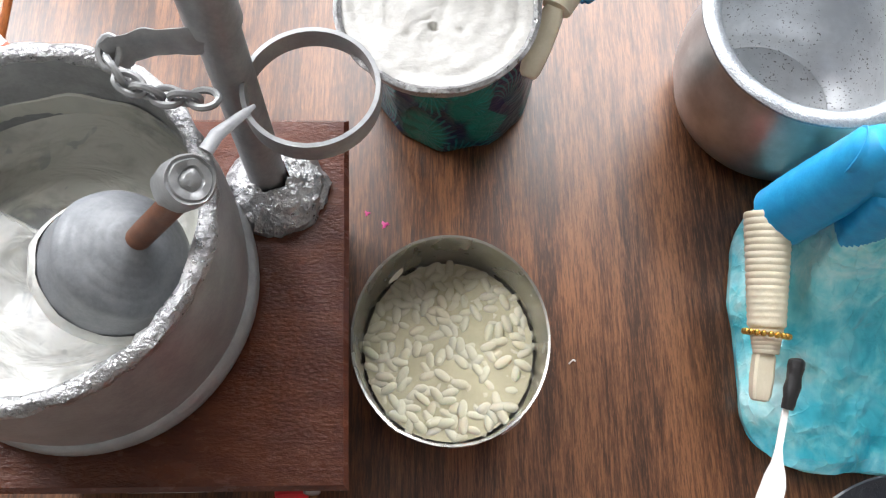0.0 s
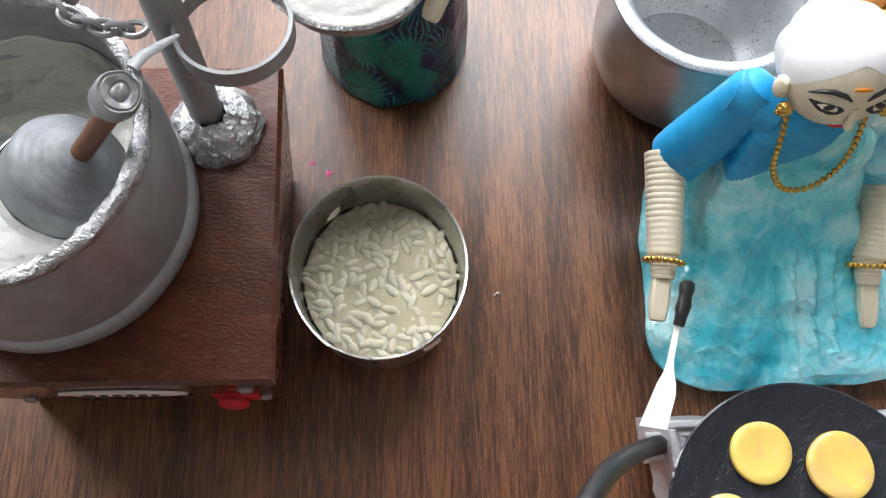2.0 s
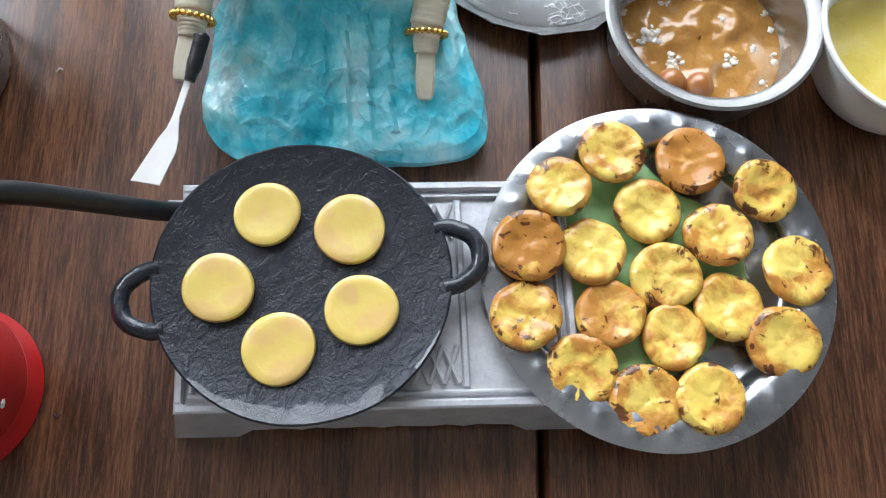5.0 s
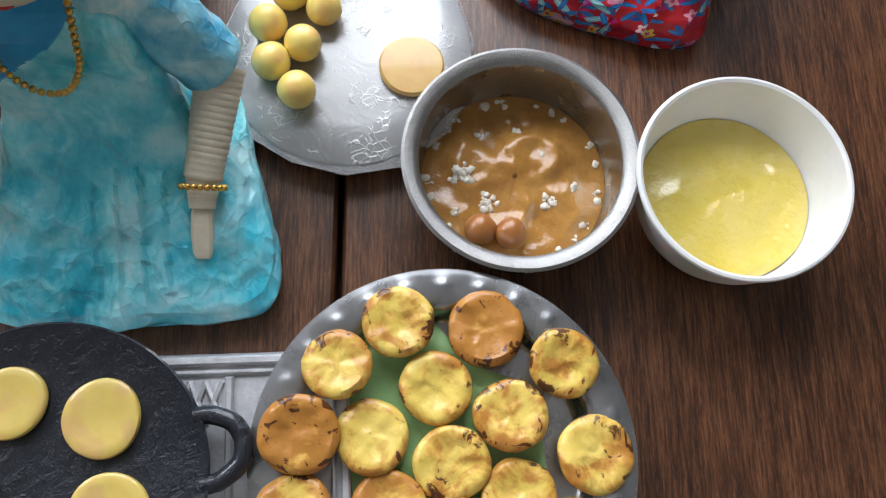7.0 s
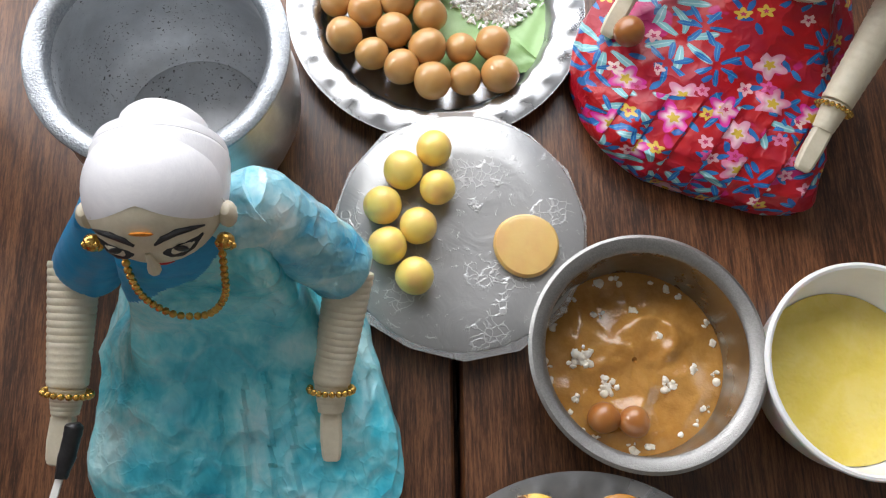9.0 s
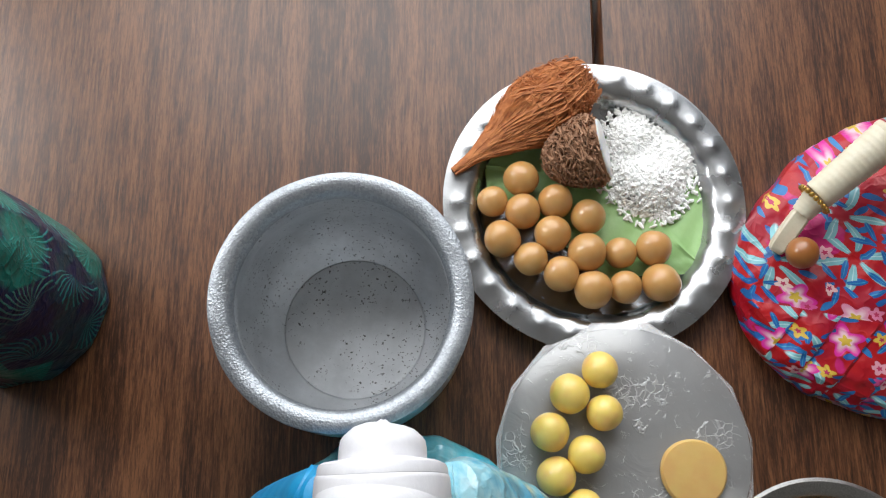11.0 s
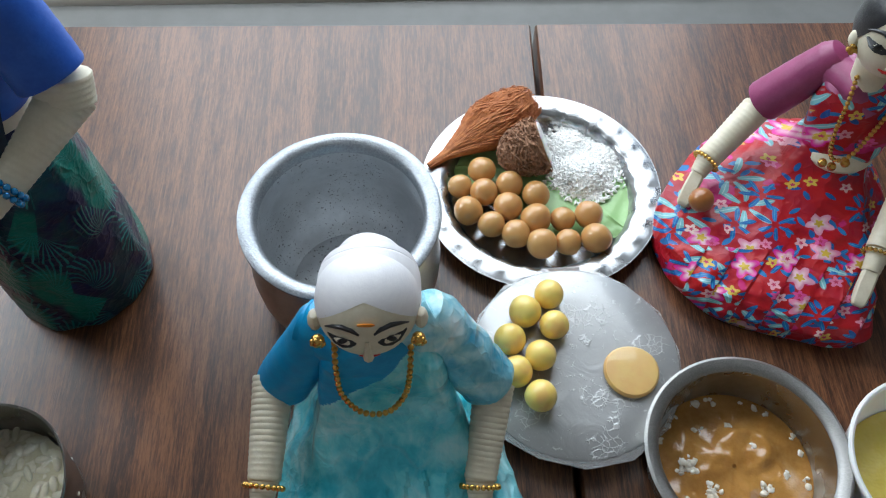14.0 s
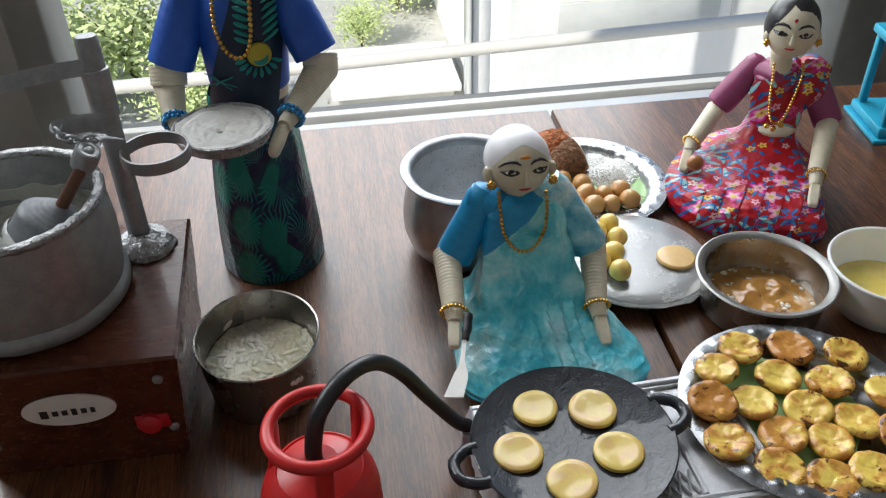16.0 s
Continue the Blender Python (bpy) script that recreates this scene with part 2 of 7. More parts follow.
RIM_ALU = sparkle_metal("hammered_aluminium", (0.22, 0.235, 0.25), (0.47, 0.495, 0.52), (0.30, 0.46), 1700.0, 0.7)
BRUSHED = metal_material("brushed_aluminium", (0.46, 0.47, 0.48), (0.66, 0.67, 0.68), (0.24, 0.38), 0.6, 260.0, (1, 1, 14))
PEWTER = sparkle_metal("cast_pewter_rim", (0.24, 0.235, 0.225), (0.40, 0.39, 0.375), (0.30, 0.44), 3200.0)
STEEL = metal_material("steel", (0.32, 0.31, 0.285), (0.46, 0.45, 0.42), (0.18, 0.36), 0.2, 600.0, (1, 1, 6))
BRIGHT_STEEL = metal_material("bright_steel", (0.35, 0.355, 0.36), (0.48, 0.485, 0.49), (0.20, 0.34), 0.2, 160.0)
GOLD = metal_material("gold_beads", (0.55, 0.32, 0.07), (0.75, 0.48, 0.13), (0.2, 0.35), 0.1)

CREAM = surf("cream_paper", (0.66, 0.60, 0.45), (0.75, 0.69, 0.54), 220.0, (0.4, 0.55), bump=0.2, bscale=900.0, sss=0.08)
SKY_BLUE = surf("sky_blue_paper", (0.010, 0.26, 0.55), (0.02, 0.34, 0.64), 160.0, (0.28, 0.42), bump=0.25, bscale=700.0, stretch=(1, 1, 2))
ROYAL_BLUE = surf("royal_blue_paper", (0.012, 0.085, 0.46), (0.025, 0.12, 0.55), 160.0, (0.35, 0.5), bump=0.25, bscale=700.0)
MAUVE = surf("mauve_paper", (0.25, 0.040, 0.12), (0.31, 0.060, 0.16), 160.0, (0.35, 0.5), bump=0.25, bscale=700.0)
TURBAN = surf("white_ribbon", (0.84, 0.83, 0.86), (0.90, 0.89, 0.91), 180.0, (0.3, 0.45), bump=0.15, bscale=700.0, stretch=(1, 1, 3))
HAIR = surf("black_hair_paint", (0.012, 0.012, 0.014), (0.03, 0.03, 0.032), 300.0, (0.25, 0.4), bump=0.3, bscale=1200.0)
ORANGE = surf("orange_paint", (0.80, 0.27, 0.02), (0.85, 0.33, 0.03), 300.0, (0.5, 0.6), bump=0.0)
LIP_RED = surf("red_paint", (0.55, 0.02, 0.02), (0.6, 0.03, 0.03), 300.0, (0.4, 0.5), bump=0.0)
BLUE_BEAD = surf("blue_beads", (0.008, 0.20, 0.50), (0.015, 0.30, 0.62), 300.0, (0.16, 0.26), metal=0.5, bump=0.0, coat=1.0, coat_rough=0.05)
TEAL = surf("teal_paint", (0.01, 0.22, 0.22), (0.02, 0.30, 0.28), 250.0, (0.4, 0.5), bump=0.1)
NAVY = surf("navy_print_paper", (0.005, 0.014, 0.045), (0.006, 0.030, 0.055), 90.0, (0.4, 0.55), bump=0.4, bscale=260.0, bdist=0.0006)
OLIVE = surf("olive_paint", (0.42, 0.36, 0.03), (0.5, 0.42, 0.05), 250.0, (0.4, 0.5), bump=0.1)


def creases(n, scale, bend):
    """Height of crumpled thin paper: ridged lines between flat facets."""
    v = n.vmath("ADD", n.coord, n.vmath("MULTIPLY", n.join(n.noise(scale * 0.7), n.noise(scale * 0.83), n.noise(scale * 0.6)), (bend, bend, bend)))
    f = n.voronoi(scale, n.mapping((1.0, 0.8, 1.0), v), "DISTANCE_TO_EDGE").outputs["Distance"]
    line = n.step(f, 0.10, 0.0)
    facet = n.voronoi(scale, n.mapping((1.0, 0.8, 1.0), v)).outputs["Distance"]
    return n.math("ADD", n.math("ADD", n.math("MULTIPLY", facet, 0.8), n.math("MULTIPLY", n.noise(scale * 0.5, 2.0, 0.5, v), 0.6)), n.math("MULTIPLY", line, 0.10)), line


def aqua_material(name, stops, deep, amount):
    n = Nodes(name)
    a = n.noise(45.0, 3.0, 0.6, None, 0.8)
    b = n.noise(150.0, 4.0, 0.65, n.mapping((1.5, 1, 1)), 1.2)
    c = n.noise(24.0, 2.0, 0.5)
    col = n.ramp(n.math("ADD", n.math("MULTIPLY", a, 0.8), n.math("MULTIPLY", b, 0.2)), stops)
    col = n.mix(n.math("MULTIPLY", n.step(c, 0.48, 0.66), amount), col, deep)
    col = n.mix(n.math("MULTIPLY", n.step(n.noise(33.0, 3.0, 0.6, n.mapping((1, 1, 1), loc=(0.7, 0.2, 0.1)), 0.5), 0.50, 0.66), 0.28), col, (0.58, 0.87, 0.90))
    h, line = creases(n, 55.0, 0.03)
    h2, line2 = creases(n, 170.0, 0.01)
    col = n.mix(n.math("MULTIPLY", line, 0.08), col, (0.60, 0.86, 0.88))
    n.bump(n.math("ADD", h, n.math("MULTIPLY", h2, 0.35)), 0.85, 0.0026)
    return n.set(color=col, rough=n.math("ADD", n.math("MULTIPLY", b, 0.3), 0.2), coat=0.6, coat_rough=0.09, sss=0.06)


AQUA = aqua_material("aqua_saree", [(0.34, (0.010, 0.38, 0.53)), (0.44, (0.05, 0.55, 0.69)), (0.53, (0.20, 0.73, 0.81)), (0.66, (0.56, 0.89, 0.92))], (0.010, 0.40, 0.60), 0.28)
PALE_BLUE = aqua_material("pale_blue_drape", [(0.36, (0.04, 0.38, 0.60)), (0.46, (0.20, 0.58, 0.72)), (0.54, (0.42, 0.74, 0.82)), (0.64, (0.74, 0.90, 0.92))], (0.16, 0.62, 0.74), 0.5)


def leaf_mask(n, uv, scale, a, b, keep, seed):
    """Scattered elongated blots, each turned its own way. Returns the mask and the cell's random colour."""
    p = n.mapping((scale, scale, 1), uv, loc=(seed, seed * 0.7, 0))
    vo = n.voronoi(1.0, p, "F1", "2D")
    d = n.vmath("SUBTRACT", p, vo.outputs["Position"])
    rnd = n.split(vo.outputs["Color"])
    r = n.t.nodes.new("ShaderNodeVectorRotate")
    r.rotation_type = "Z_AXIS"
    n.put(r.inputs["Vector"], d)
    n.put(r.inputs["Angle"], n.math("MULTIPLY", rnd[0], 6.283))
    q = n.split(r.outputs[0])
    e = n.math("ADD", n.math("POWER", n.math("ABSOLUTE", n.math("DIVIDE", q[0], a)), 1.7), n.math("POWER", n.math("ABSOLUTE", n.math("DIVIDE", q[1], b)), 1.7))
    m = n.step(e, 1.08, 0.92)
    return n.math("MULTIPLY", m, n.math("LESS_THAN", rnd[1], keep)), rnd


def flower_mask(n, uv, scale, size, keep, seed, petals=5.0):
    p = n.mapping((scale, scale, 1), uv, loc=(seed, seed * 1.3, 0))
    vo = n.voronoi(1.0, p, "F1", "2D", 0.85)
    d = n.split(n.vmath("SUBTRACT", p, vo.outputs["Position"]))
    rnd = n.split(vo.outputs["Color"])
    ang = n.math("ARCTAN2", d[1], d[0])
    wave = n.math("COSINE", n.math("ADD", n.math("MULTIPLY", ang, petals), n.math("MULTIPLY", rnd[2], 6.0)))
    reach = n.math("MULTIPLY", n.math("ADD", 0.78, n.math("MULTIPLY", wave, 0.22)), size)
    ratio = n.math("DIVIDE", vo.outputs["Distance"], reach)
    keepm = n.math("LESS_THAN", rnd[0], keep)
    return n.math("MULTIPLY", n.step(ratio, 1.05, 0.95), keepm), n.math("MULTIPLY", n.step(ratio, 0.38, 0.3), keepm), ratio, rnd


def floral_material():
    n = Nodes("floral_saree")
    s = n.split(n.coord)
    warp = n.noise(120.0, 2.0, 0.5)
    # the print jumps from pleat to pleat
    across = n.math("ADD", n.math("MULTIPLY", s[0], 0.80), n.math("MULTIPLY", s[1], -0.60))
    front = n.math("LESS_THAN", n.math("ADD", s[1], n.math("MULTIPLY", s[0], 0.25)), -0.022)
    strip = n.math("MULTIPLY", n.math("FLOOR", n.math("MULTIPLY", across, 95.0)), front)
    uv = n.join(n.math("ADD", n.math("ADD", s[0], n.math("MULTIPLY", warp, 0.0014)), n.math("MULTIPLY", strip, 0.0117)), n.math("ADD", n.math("ADD", s[1], s[2]), n.math("MULTIPLY", strip, 0.0263)))
    blotch = n.noise(55.0, 3.0, 0.6, uv)
    col = n.mix(n.step(blotch, 0.40, 0.62), (0.42, 0.006, 0.010), (0.33, 0.005, 0.022))
    big = n.step(n.noise(42.0, 3.0, 0.55, n.mapping((1, 1, 1), uv, loc=(0.31, 0.12, 0))), 0.60, 0.62)
    col = n.mix(big, col, (0.50, 0.016, 0.15))
    m, rnd = leaf_mask(n, uv, 165.0, 0.44, 0.17, 0.62, 3.1)
    col = n.mix(m, col, n.mix(rnd[2], (0.010, 0.075, 0.30), (0.02, 0.17, 0.42)))
    # sprigs of narrow leaves round a point
    for scale, size, keep, seed, c1, c2 in ((42.0, 0.50, 0.60, 2.3, (0.20, 0.46, 0.50), (0.48, 0.66, 0.68)), (60.0, 0.50, 0.55, 11.9, (0.012, 0.12, 0.38), (0.05, 0.30, 0.48))):
        p = n.mapping((scale, scale, 1), uv, loc=(seed, seed * 0.6, 0))
        vo = n.voronoi(1.0, p, "F1", "2D", 0.9)
        d = n.split(n.vmath("SUBTRACT", p, vo.outputs["Position"]))
        rnd = n.split(vo.outputs["Color"])
        turn = n.math("ADD", n.math("MULTIPLY", n.math("ARCTAN2", d[1], d[0]), 6.0), n.math("MULTIPLY", rnd[2], 6.28))
        reach = n.math("MULTIPLY", n.math("POWER", n.math("MAXIMUM", n.math("COSINE", turn), 0.02), 0.6), size)
        near = n.step(n.math("DIVIDE", vo.outputs["Distance"], reach), 1.04, 0.94)
        gap = n.step(vo.outputs["Distance"], 0.08, 0.12)
        leaf_on = n.math("MULTIPLY", n.math("MULTIPLY", near, gap), n.math("LESS_THAN", rnd[0], keep))
        col = n.mix(leaf_on, col, n.mix(n.step(n.math("ABSOLUTE", n.math("SINE", n.math("MULTIPLY", turn, 0.5))), 0.0, 0.12), c2, c1))
    f, c, ratio, rnd = flower_mask(n, uv, 72.0, 0.44, 0.28, 5.7)
    outer = n.mix(n.step(rnd[1], 0.5, 0.55), (0.60, 0.02, 0.28), n.mix(rnd[2], (0.68, 0.20, 0.34), (0.66, 0.44, 0.52)))
    col = n.mix(f, col, n.mix(n.step(ratio, 0.30, 0.9), (0.76, 0.54, 0.58), outer))
    col = n.mix(c, col, (0.62, 0.42, 0.05))
    f, c, ratio, rnd = flower_mask(n, uv, 150.0, 0.42, 0.22, 17.2)
    col = n.mix(f, col, n.mix(n.step(rnd[1], 0.45, 0.5), (0.62, 0.42, 0.06), n.mix(rnd[2], (0.74, 0.60, 0.52), (0.60, 0.06, 0.26))))
    col = n.mix(c, col, (0.45, 0.03, 0.10))
    h, line = creases(n, 110.0, 0.02)
    n.bump(n.math("ADD", h, n.math("MULTIPLY", n.math("FRACT", n.math("MULTIPLY", across, 95.0)), n.math("MULTIPLY", front, 0.3))), 0.6, 0.0012)
    return n.set(color=col, rough=n.math("ADD", n.math("MULTIPLY", n.noise(200.0), 0.25), 0.32), coat=0.12, coat_rough=0.12, spec=0.35)


FLORAL = floral_material()


def feather_material():
    n = Nodes("feather_print_saree")
    s = n.split(n.coord)
    ang = n.math("MULTIPLY", n.math("ARCTAN2", s[1], s[0]), 0.028)
    uv = n.join(ang, s[2])
    p = n.mapping((62.0, 42.0, 1), uv)
    vo = n.voronoi(1.0, p, "F1", "2D")
    d = n.split(n.vmath("SUBTRACT", p, vo.outputs["Position"]))
    rnd = n.split(vo.outputs["Color"])
    a2 = n.math("ADD", n.math("ARCTAN2", d[1], d[0]), n.math("MULTIPLY", vo.outputs["Distance"], n.math("SUBTRACT", n.math("MULTIPLY", rnd[1], 3.0), 1.5)))
    rays = n.step(n.math("SINE", n.math("ADD", n.math("MULTIPLY", a2, 24.0), n.math("MULTIPLY", n.noise(120.0, 3.0), 9.0))), 0.25, 0.85)
    half = n.step(n.math("SINE", n.math("ADD", a2, n.math("MULTIPLY", rnd[2], 6.28))), -0.2, 0.3)
    zone = n.math("MULTIPLY", n.step(vo.outputs["Distance"], 0.85, 0.65), half)
    col = n.mix(n.step(n.noise(70.0, 3.0, 0.6), 0.45, 0.6), (0.004, 0.010, 0.055), (0.003, 0.040, 0.060))
    col = n.mix(n.math("MULTIPLY", n.step(rnd[0], 0.45, 0.5), n.step(vo.outputs["Distance"], 0.6, 0.4)), col, (0.003, 0.165, 0.130))
    feather = n.mix(n.step(rnd[1], 0.86, 0.88), n.mix(rnd[2], (0.012, 0.30, 0.28), (0.03, 0.42, 0.36)), (0.30, 0.30, 0.03))
    col = n.mix(n.math("MULTIPLY", n.math("MULTIPLY", rays, zone), 0.6), col, feather)
    h, line = creases(n, 70.0, 0.03)
    h2, line2 = creases(n, 210.0, 0.01)
    n.bump(n.math("ADD", n.math("ADD", h, n.math("MULTIPLY", h2, 0.35)), n.math("MULTIPLY", n.math("MULTIPLY", rays, zone), 0.12)), 0.8, 0.0022)
    return n.set(color=col, rough=0.4, coat=0.35, coat_rough=0.12, spec=0.3)


FEATHER = feather_material()



def two_tone_dough(name, c1, c2, tip, amount):
    """Dough balls, each with its own warm blush."""
    n = Nodes(name)
    shift = n.vmath("ADD", n.coord, n.join(n.random(), n.math("MULTIPLY", n.random(), 3.7), 0.0))
    f = n.noise(110.0, 2.0, 0.5, shift)
    col = n.mix(n.noise(300.0, 3.0, 0.6, shift), c1, c2)
    col = n.mix(n.math("MULTIPLY", n.step(f, 0.45, 0.62), amount), col, tip)
    n.bump(n.noise(260.0, 3.0, 0.6, shift), 0.25, 0.0004)
    return n.set(color=col, rough=0.42, sss=0.4, coat=0.55, coat_rough=0.06)


YELLOW_BALL = two_tone_dough("yellow_ball_dough", (0.84, 0.60, 0.115), (0.90, 0.70, 0.20), (0.80, 0.46, 0.17), 0.6)
PATTY_DOUGH = two_tone_dough("patty_dough", (0.62, 0.40, 0.12), (0.66, 0.45, 0.16), (0.60, 0.33, 0.12), 0.5)
PANCAKE = two_tone_dough("pancake_dough", (0.70, 0.51, 0.10), (0.76, 0.58, 0.16), (0.68, 0.43, 0.16), 0.7)
DARK_BALL = two_tone_dough("dark_caramel_ball", (0.33, 0.115, 0.020), (0.40, 0.155, 0.030), (0.26, 0.080, 0.015), 0.5)
CARAMEL_BALL = two_tone_dough("caramel_ball_dough", (0.52, 0.275, 0.085), (0.58, 0.33, 0.115), (0.50, 0.235, 0.07), 0.4)


def fried_material():
    n = Nodes("fried_cake")
    shift = n.vmath("ADD", n.coord, n.join(n.random(), n.math("MULTIPLY", n.random(), 5.3), 0.0))
    p = n.split(n.coord)
    rim = n.step(n.math("DIVIDE", n.vmath("LENGTH", n.join(p[0], p[1])), 0.0104), 0.45, 0.98)
    a = n.noise(105.0, 3.0, 0.6, shift, 0.8)
    b = n.noise(260.0, 4.0, 0.65, shift)
    col = n.mix(n.noise(75.0, 3.0, 0.6, shift), (0.74, 0.50, 0.055), (0.86, 0.67, 0.19))
    mixed = n.math("ADD", n.math("MULTIPLY", a, 0.72), n.math("MULTIPLY", b, 0.28))
    mixed = n.math("ADD", mixed, n.math("MULTIPLY", n.math("SUBTRACT", rim, 0.5), 0.05))
    mixed = n.math("ADD", mixed, n.math("MULTIPLY", n.step(n.random(), 0.80, 0.88), 0.17))
    mixed = n.math("ADD", mixed, n.math("MULTIPLY", n.math("SUBTRACT", n.math("FRACT", n.math("MULTIPLY", n.random(), 7.3)), 0.5), 0.07))
    col = n.mix(n.math("MULTIPLY", n.step(mixed, 0.40, 0.54), 0.62), col, (0.58, 0.24, 0.034))
    col = n.mix(n.math("MULTIPLY", n.step(mixed, 0.485, 0.60), 0.65), col, (0.40, 0.125, 0.018))
    spot = n.noise(175.0, 3.0, 0.6, shift, 0.9)
    dark = n.math("MULTIPLY", n.step(n.math("ADD", spot, n.math("MULTIPLY", rim, 0.08)), 0.635, 0.67), n.step(mixed, 0.42, 0.50))
    col = n.mix(n.math("MULTIPLY", dark, 0.92), col, (0.070, 0.016, 0.004))
    fleck = n.step(n.noise(900.0, 2.0, 0.5, shift), 0.67, 0.71)
    col = n.mix(n.math("MULTIPLY", n.math("MULTIPLY", fleck, n.step(a, 0.45, 0.58)), 0.6), col, (0.22, 0.055, 0.010))
    n.bump(n.math("ADD", n.noise(140.0, 3.0, 0.6, shift), n.math("MULTIPLY", b, 0.4)), 0.5, 0.0011)
    return n.set(color=col, rough=n.math("ADD", n.math("MULTIPLY", b, 0.35), 0.24), coat=0.38, coat_rough=0.08, sss=0.12, spec=0.35)


FRIED = fried_material()
LEAF_GREEN = surf("banana_leaf", (0.25, 0.47, 0.16), (0.37, 0.58, 0.25), 40.0, (0.3, 0.45), bump=0.3, bscale=500.0, stretch=(1, 1, 1))
HUSK = surf("coconut_husk", (0.34, 0.098, 0.024), (0.60, 0.225, 0.066), 420.0, (0.6, 0.8), bump=0.5, bscale=900.0)
HUSK_DARK = surf("husk_pith", (0.12, 0.036, 0.012), (0.22, 0.072, 0.022), 260.0, (0.7, 0.9), bump=0.8, bscale=900.0)
SHELL_FIBRE = surf("coconut_fibre", (0.17, 0.074, 0.036), (0.46, 0.25, 0.14), 420.0, (0.6, 0.8), bump=0.8, bscale=900.0)
COCONUT_WHITE = surf("coconut_flesh", (0.91, 0.91, 0.88), (0.96, 0.96, 0.94), 200.0, (0.5, 0.7), sss=0.35)
GRATED = surf("grated_coconut_flesh", (0.93, 0.93, 0.90), (0.97, 0.97, 0.95), 200.0, (0.6, 0.8), bump=0.0)
RICE = surf("soaked_rice", (0.72, 0.69, 0.57), (0.82, 0.80, 0.69), 160.0, (0.45, 0.6), bump=0.1, sss=0.3)
RICE_WATER = surf("rice_water", (0.58, 0.55, 0.40), (0.70, 0.67, 0.51), 120.0, (0.04, 0.10), bump=0.35, bscale=150.0, bdist=0.0006, coat=0.6, coat_rough=0.03)
FLOUR = surf("white_flour", (0.58, 0.57, 0.54), (0.75, 0.74, 0.71), 110.0, (0.6, 0.85), bump=0.6, bscale=300.0, bdist=0.0010, stretch=(1, 1.6, 1))
WET_COCONUT = surf("wet_coconut", (0.76, 0.66, 0.50), (0.92, 0.87, 0.77), 300.0, (0.15, 0.35), bump=0.3, bscale=900.0, sss=0.1, coat=0.4)
WHITE_BOWL = surf("white_plastic", (0.77, 0.77, 0.76), (0.83, 0.83, 0.82), 60.0, (0.25, 0.35), bump=0.05, sss=0.2)
YELLOW_BATTER = surf("yellow_batter", (0.80, 0.62, 0.10), (0.86, 0.70, 0.21), 55.0, (0.14, 0.30), bump=0.9, bscale=62.0, bdist=0.0030, coat=1.0, coat_rough=0.10, sss=0.2)
CARAMEL = surf("caramel_sauce", (0.37, 0.165, 0.030), (0.53, 0.275, 0.070), 70.0, (0.10, 0.25), bump=0.5, bscale=150.0, bdist=0.0016, coat=0.35, coat_rough=0.12, sss=0.2)


def film_board_material():
    n = Nodes("film_covered_board")
    f = n.noise(50.0, 4.0, 0.6)
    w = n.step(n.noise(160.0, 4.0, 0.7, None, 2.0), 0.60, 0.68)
    col = n.mix(f, (0.29, 0.29, 0.285), (0.38, 0.38, 0.375))
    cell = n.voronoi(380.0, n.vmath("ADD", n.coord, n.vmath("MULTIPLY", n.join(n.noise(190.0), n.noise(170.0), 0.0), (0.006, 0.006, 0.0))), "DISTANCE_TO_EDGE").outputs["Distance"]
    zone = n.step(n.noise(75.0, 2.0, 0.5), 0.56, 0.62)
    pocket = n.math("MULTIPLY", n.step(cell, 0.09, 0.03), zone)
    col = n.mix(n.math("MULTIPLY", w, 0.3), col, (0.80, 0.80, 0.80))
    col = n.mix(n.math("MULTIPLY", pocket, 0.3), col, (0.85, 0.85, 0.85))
    n.bump(n.math("ADD", n.math("MULTIPLY", n.noise(90.0, 3.0, 0.6, None, 1.0), 0.8), n.math("ADD", n.math("MULTIPLY", w, 0.4), pocket)), 0.4, 0.0007)
    return n.set(color=col, rough=n.math("ADD", n.math("MULTIPLY", f, 0.25), 0.2), metal=0.35, coat=0.9, coat_rough=0.14)


FILM_BOARD = film_board_material()
CLEAR = surf("clear_film", (0.9, 0.9, 0.9), (0.95, 0.95, 0.95), 80.0, (0.03, 0.08), bump=0.3, bscale=200.0)
CLEAR.node_tree.nodes["Principled BSDF"].inputs["Transmission Weight"].default_value = 0.75
CLEAR.node_tree.nodes["Principled BSDF"].inputs["IOR"].default_value = 1.3
TURQUOISE = surf("turquoise_plastic", (0.02, 0.30, 0.46), (0.03, 0.38, 0.55), 120.0, (0.3, 0.45), bump=0.15)

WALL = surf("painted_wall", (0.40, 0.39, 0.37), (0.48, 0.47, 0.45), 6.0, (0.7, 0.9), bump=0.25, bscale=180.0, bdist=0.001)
# darker copy of WALL: its shade against the light is in the colour
NORTH_WALL = surf("backlit_taupe_wall", (0.28, 0.27, 0.25), (0.34, 0.33, 0.31), 6.0, (0.7, 0.9), bump=0.25, bscale=180.0, bdist=0.001)
CEILING = surf("painted_ceiling", (0.46, 0.45, 0.43), (0.54, 0.53, 0.51), 5.0, (0.8, 0.9), bump=0.2, bscale=150.0)
FLOOR = surf("floor_tile", (0.30, 0.27, 0.24), (0.40, 0.37, 0.33), 8.0, (0.3, 0.5), bump=0.1, bscale=90.0)
SILL = surf("cream_sill", (0.78, 0.75, 0.68), (0.84, 0.81, 0.75), 12.0, (0.5, 0.7), bump=0.2, bscale=120.0)
FRAME_GREY = surf("window_aluminium", (0.74, 0.76, 0.78), (0.82, 0.84, 0.86), 20.0, (0.4, 0.55), metal=0.3, bump=0.1, bscale=200.0)
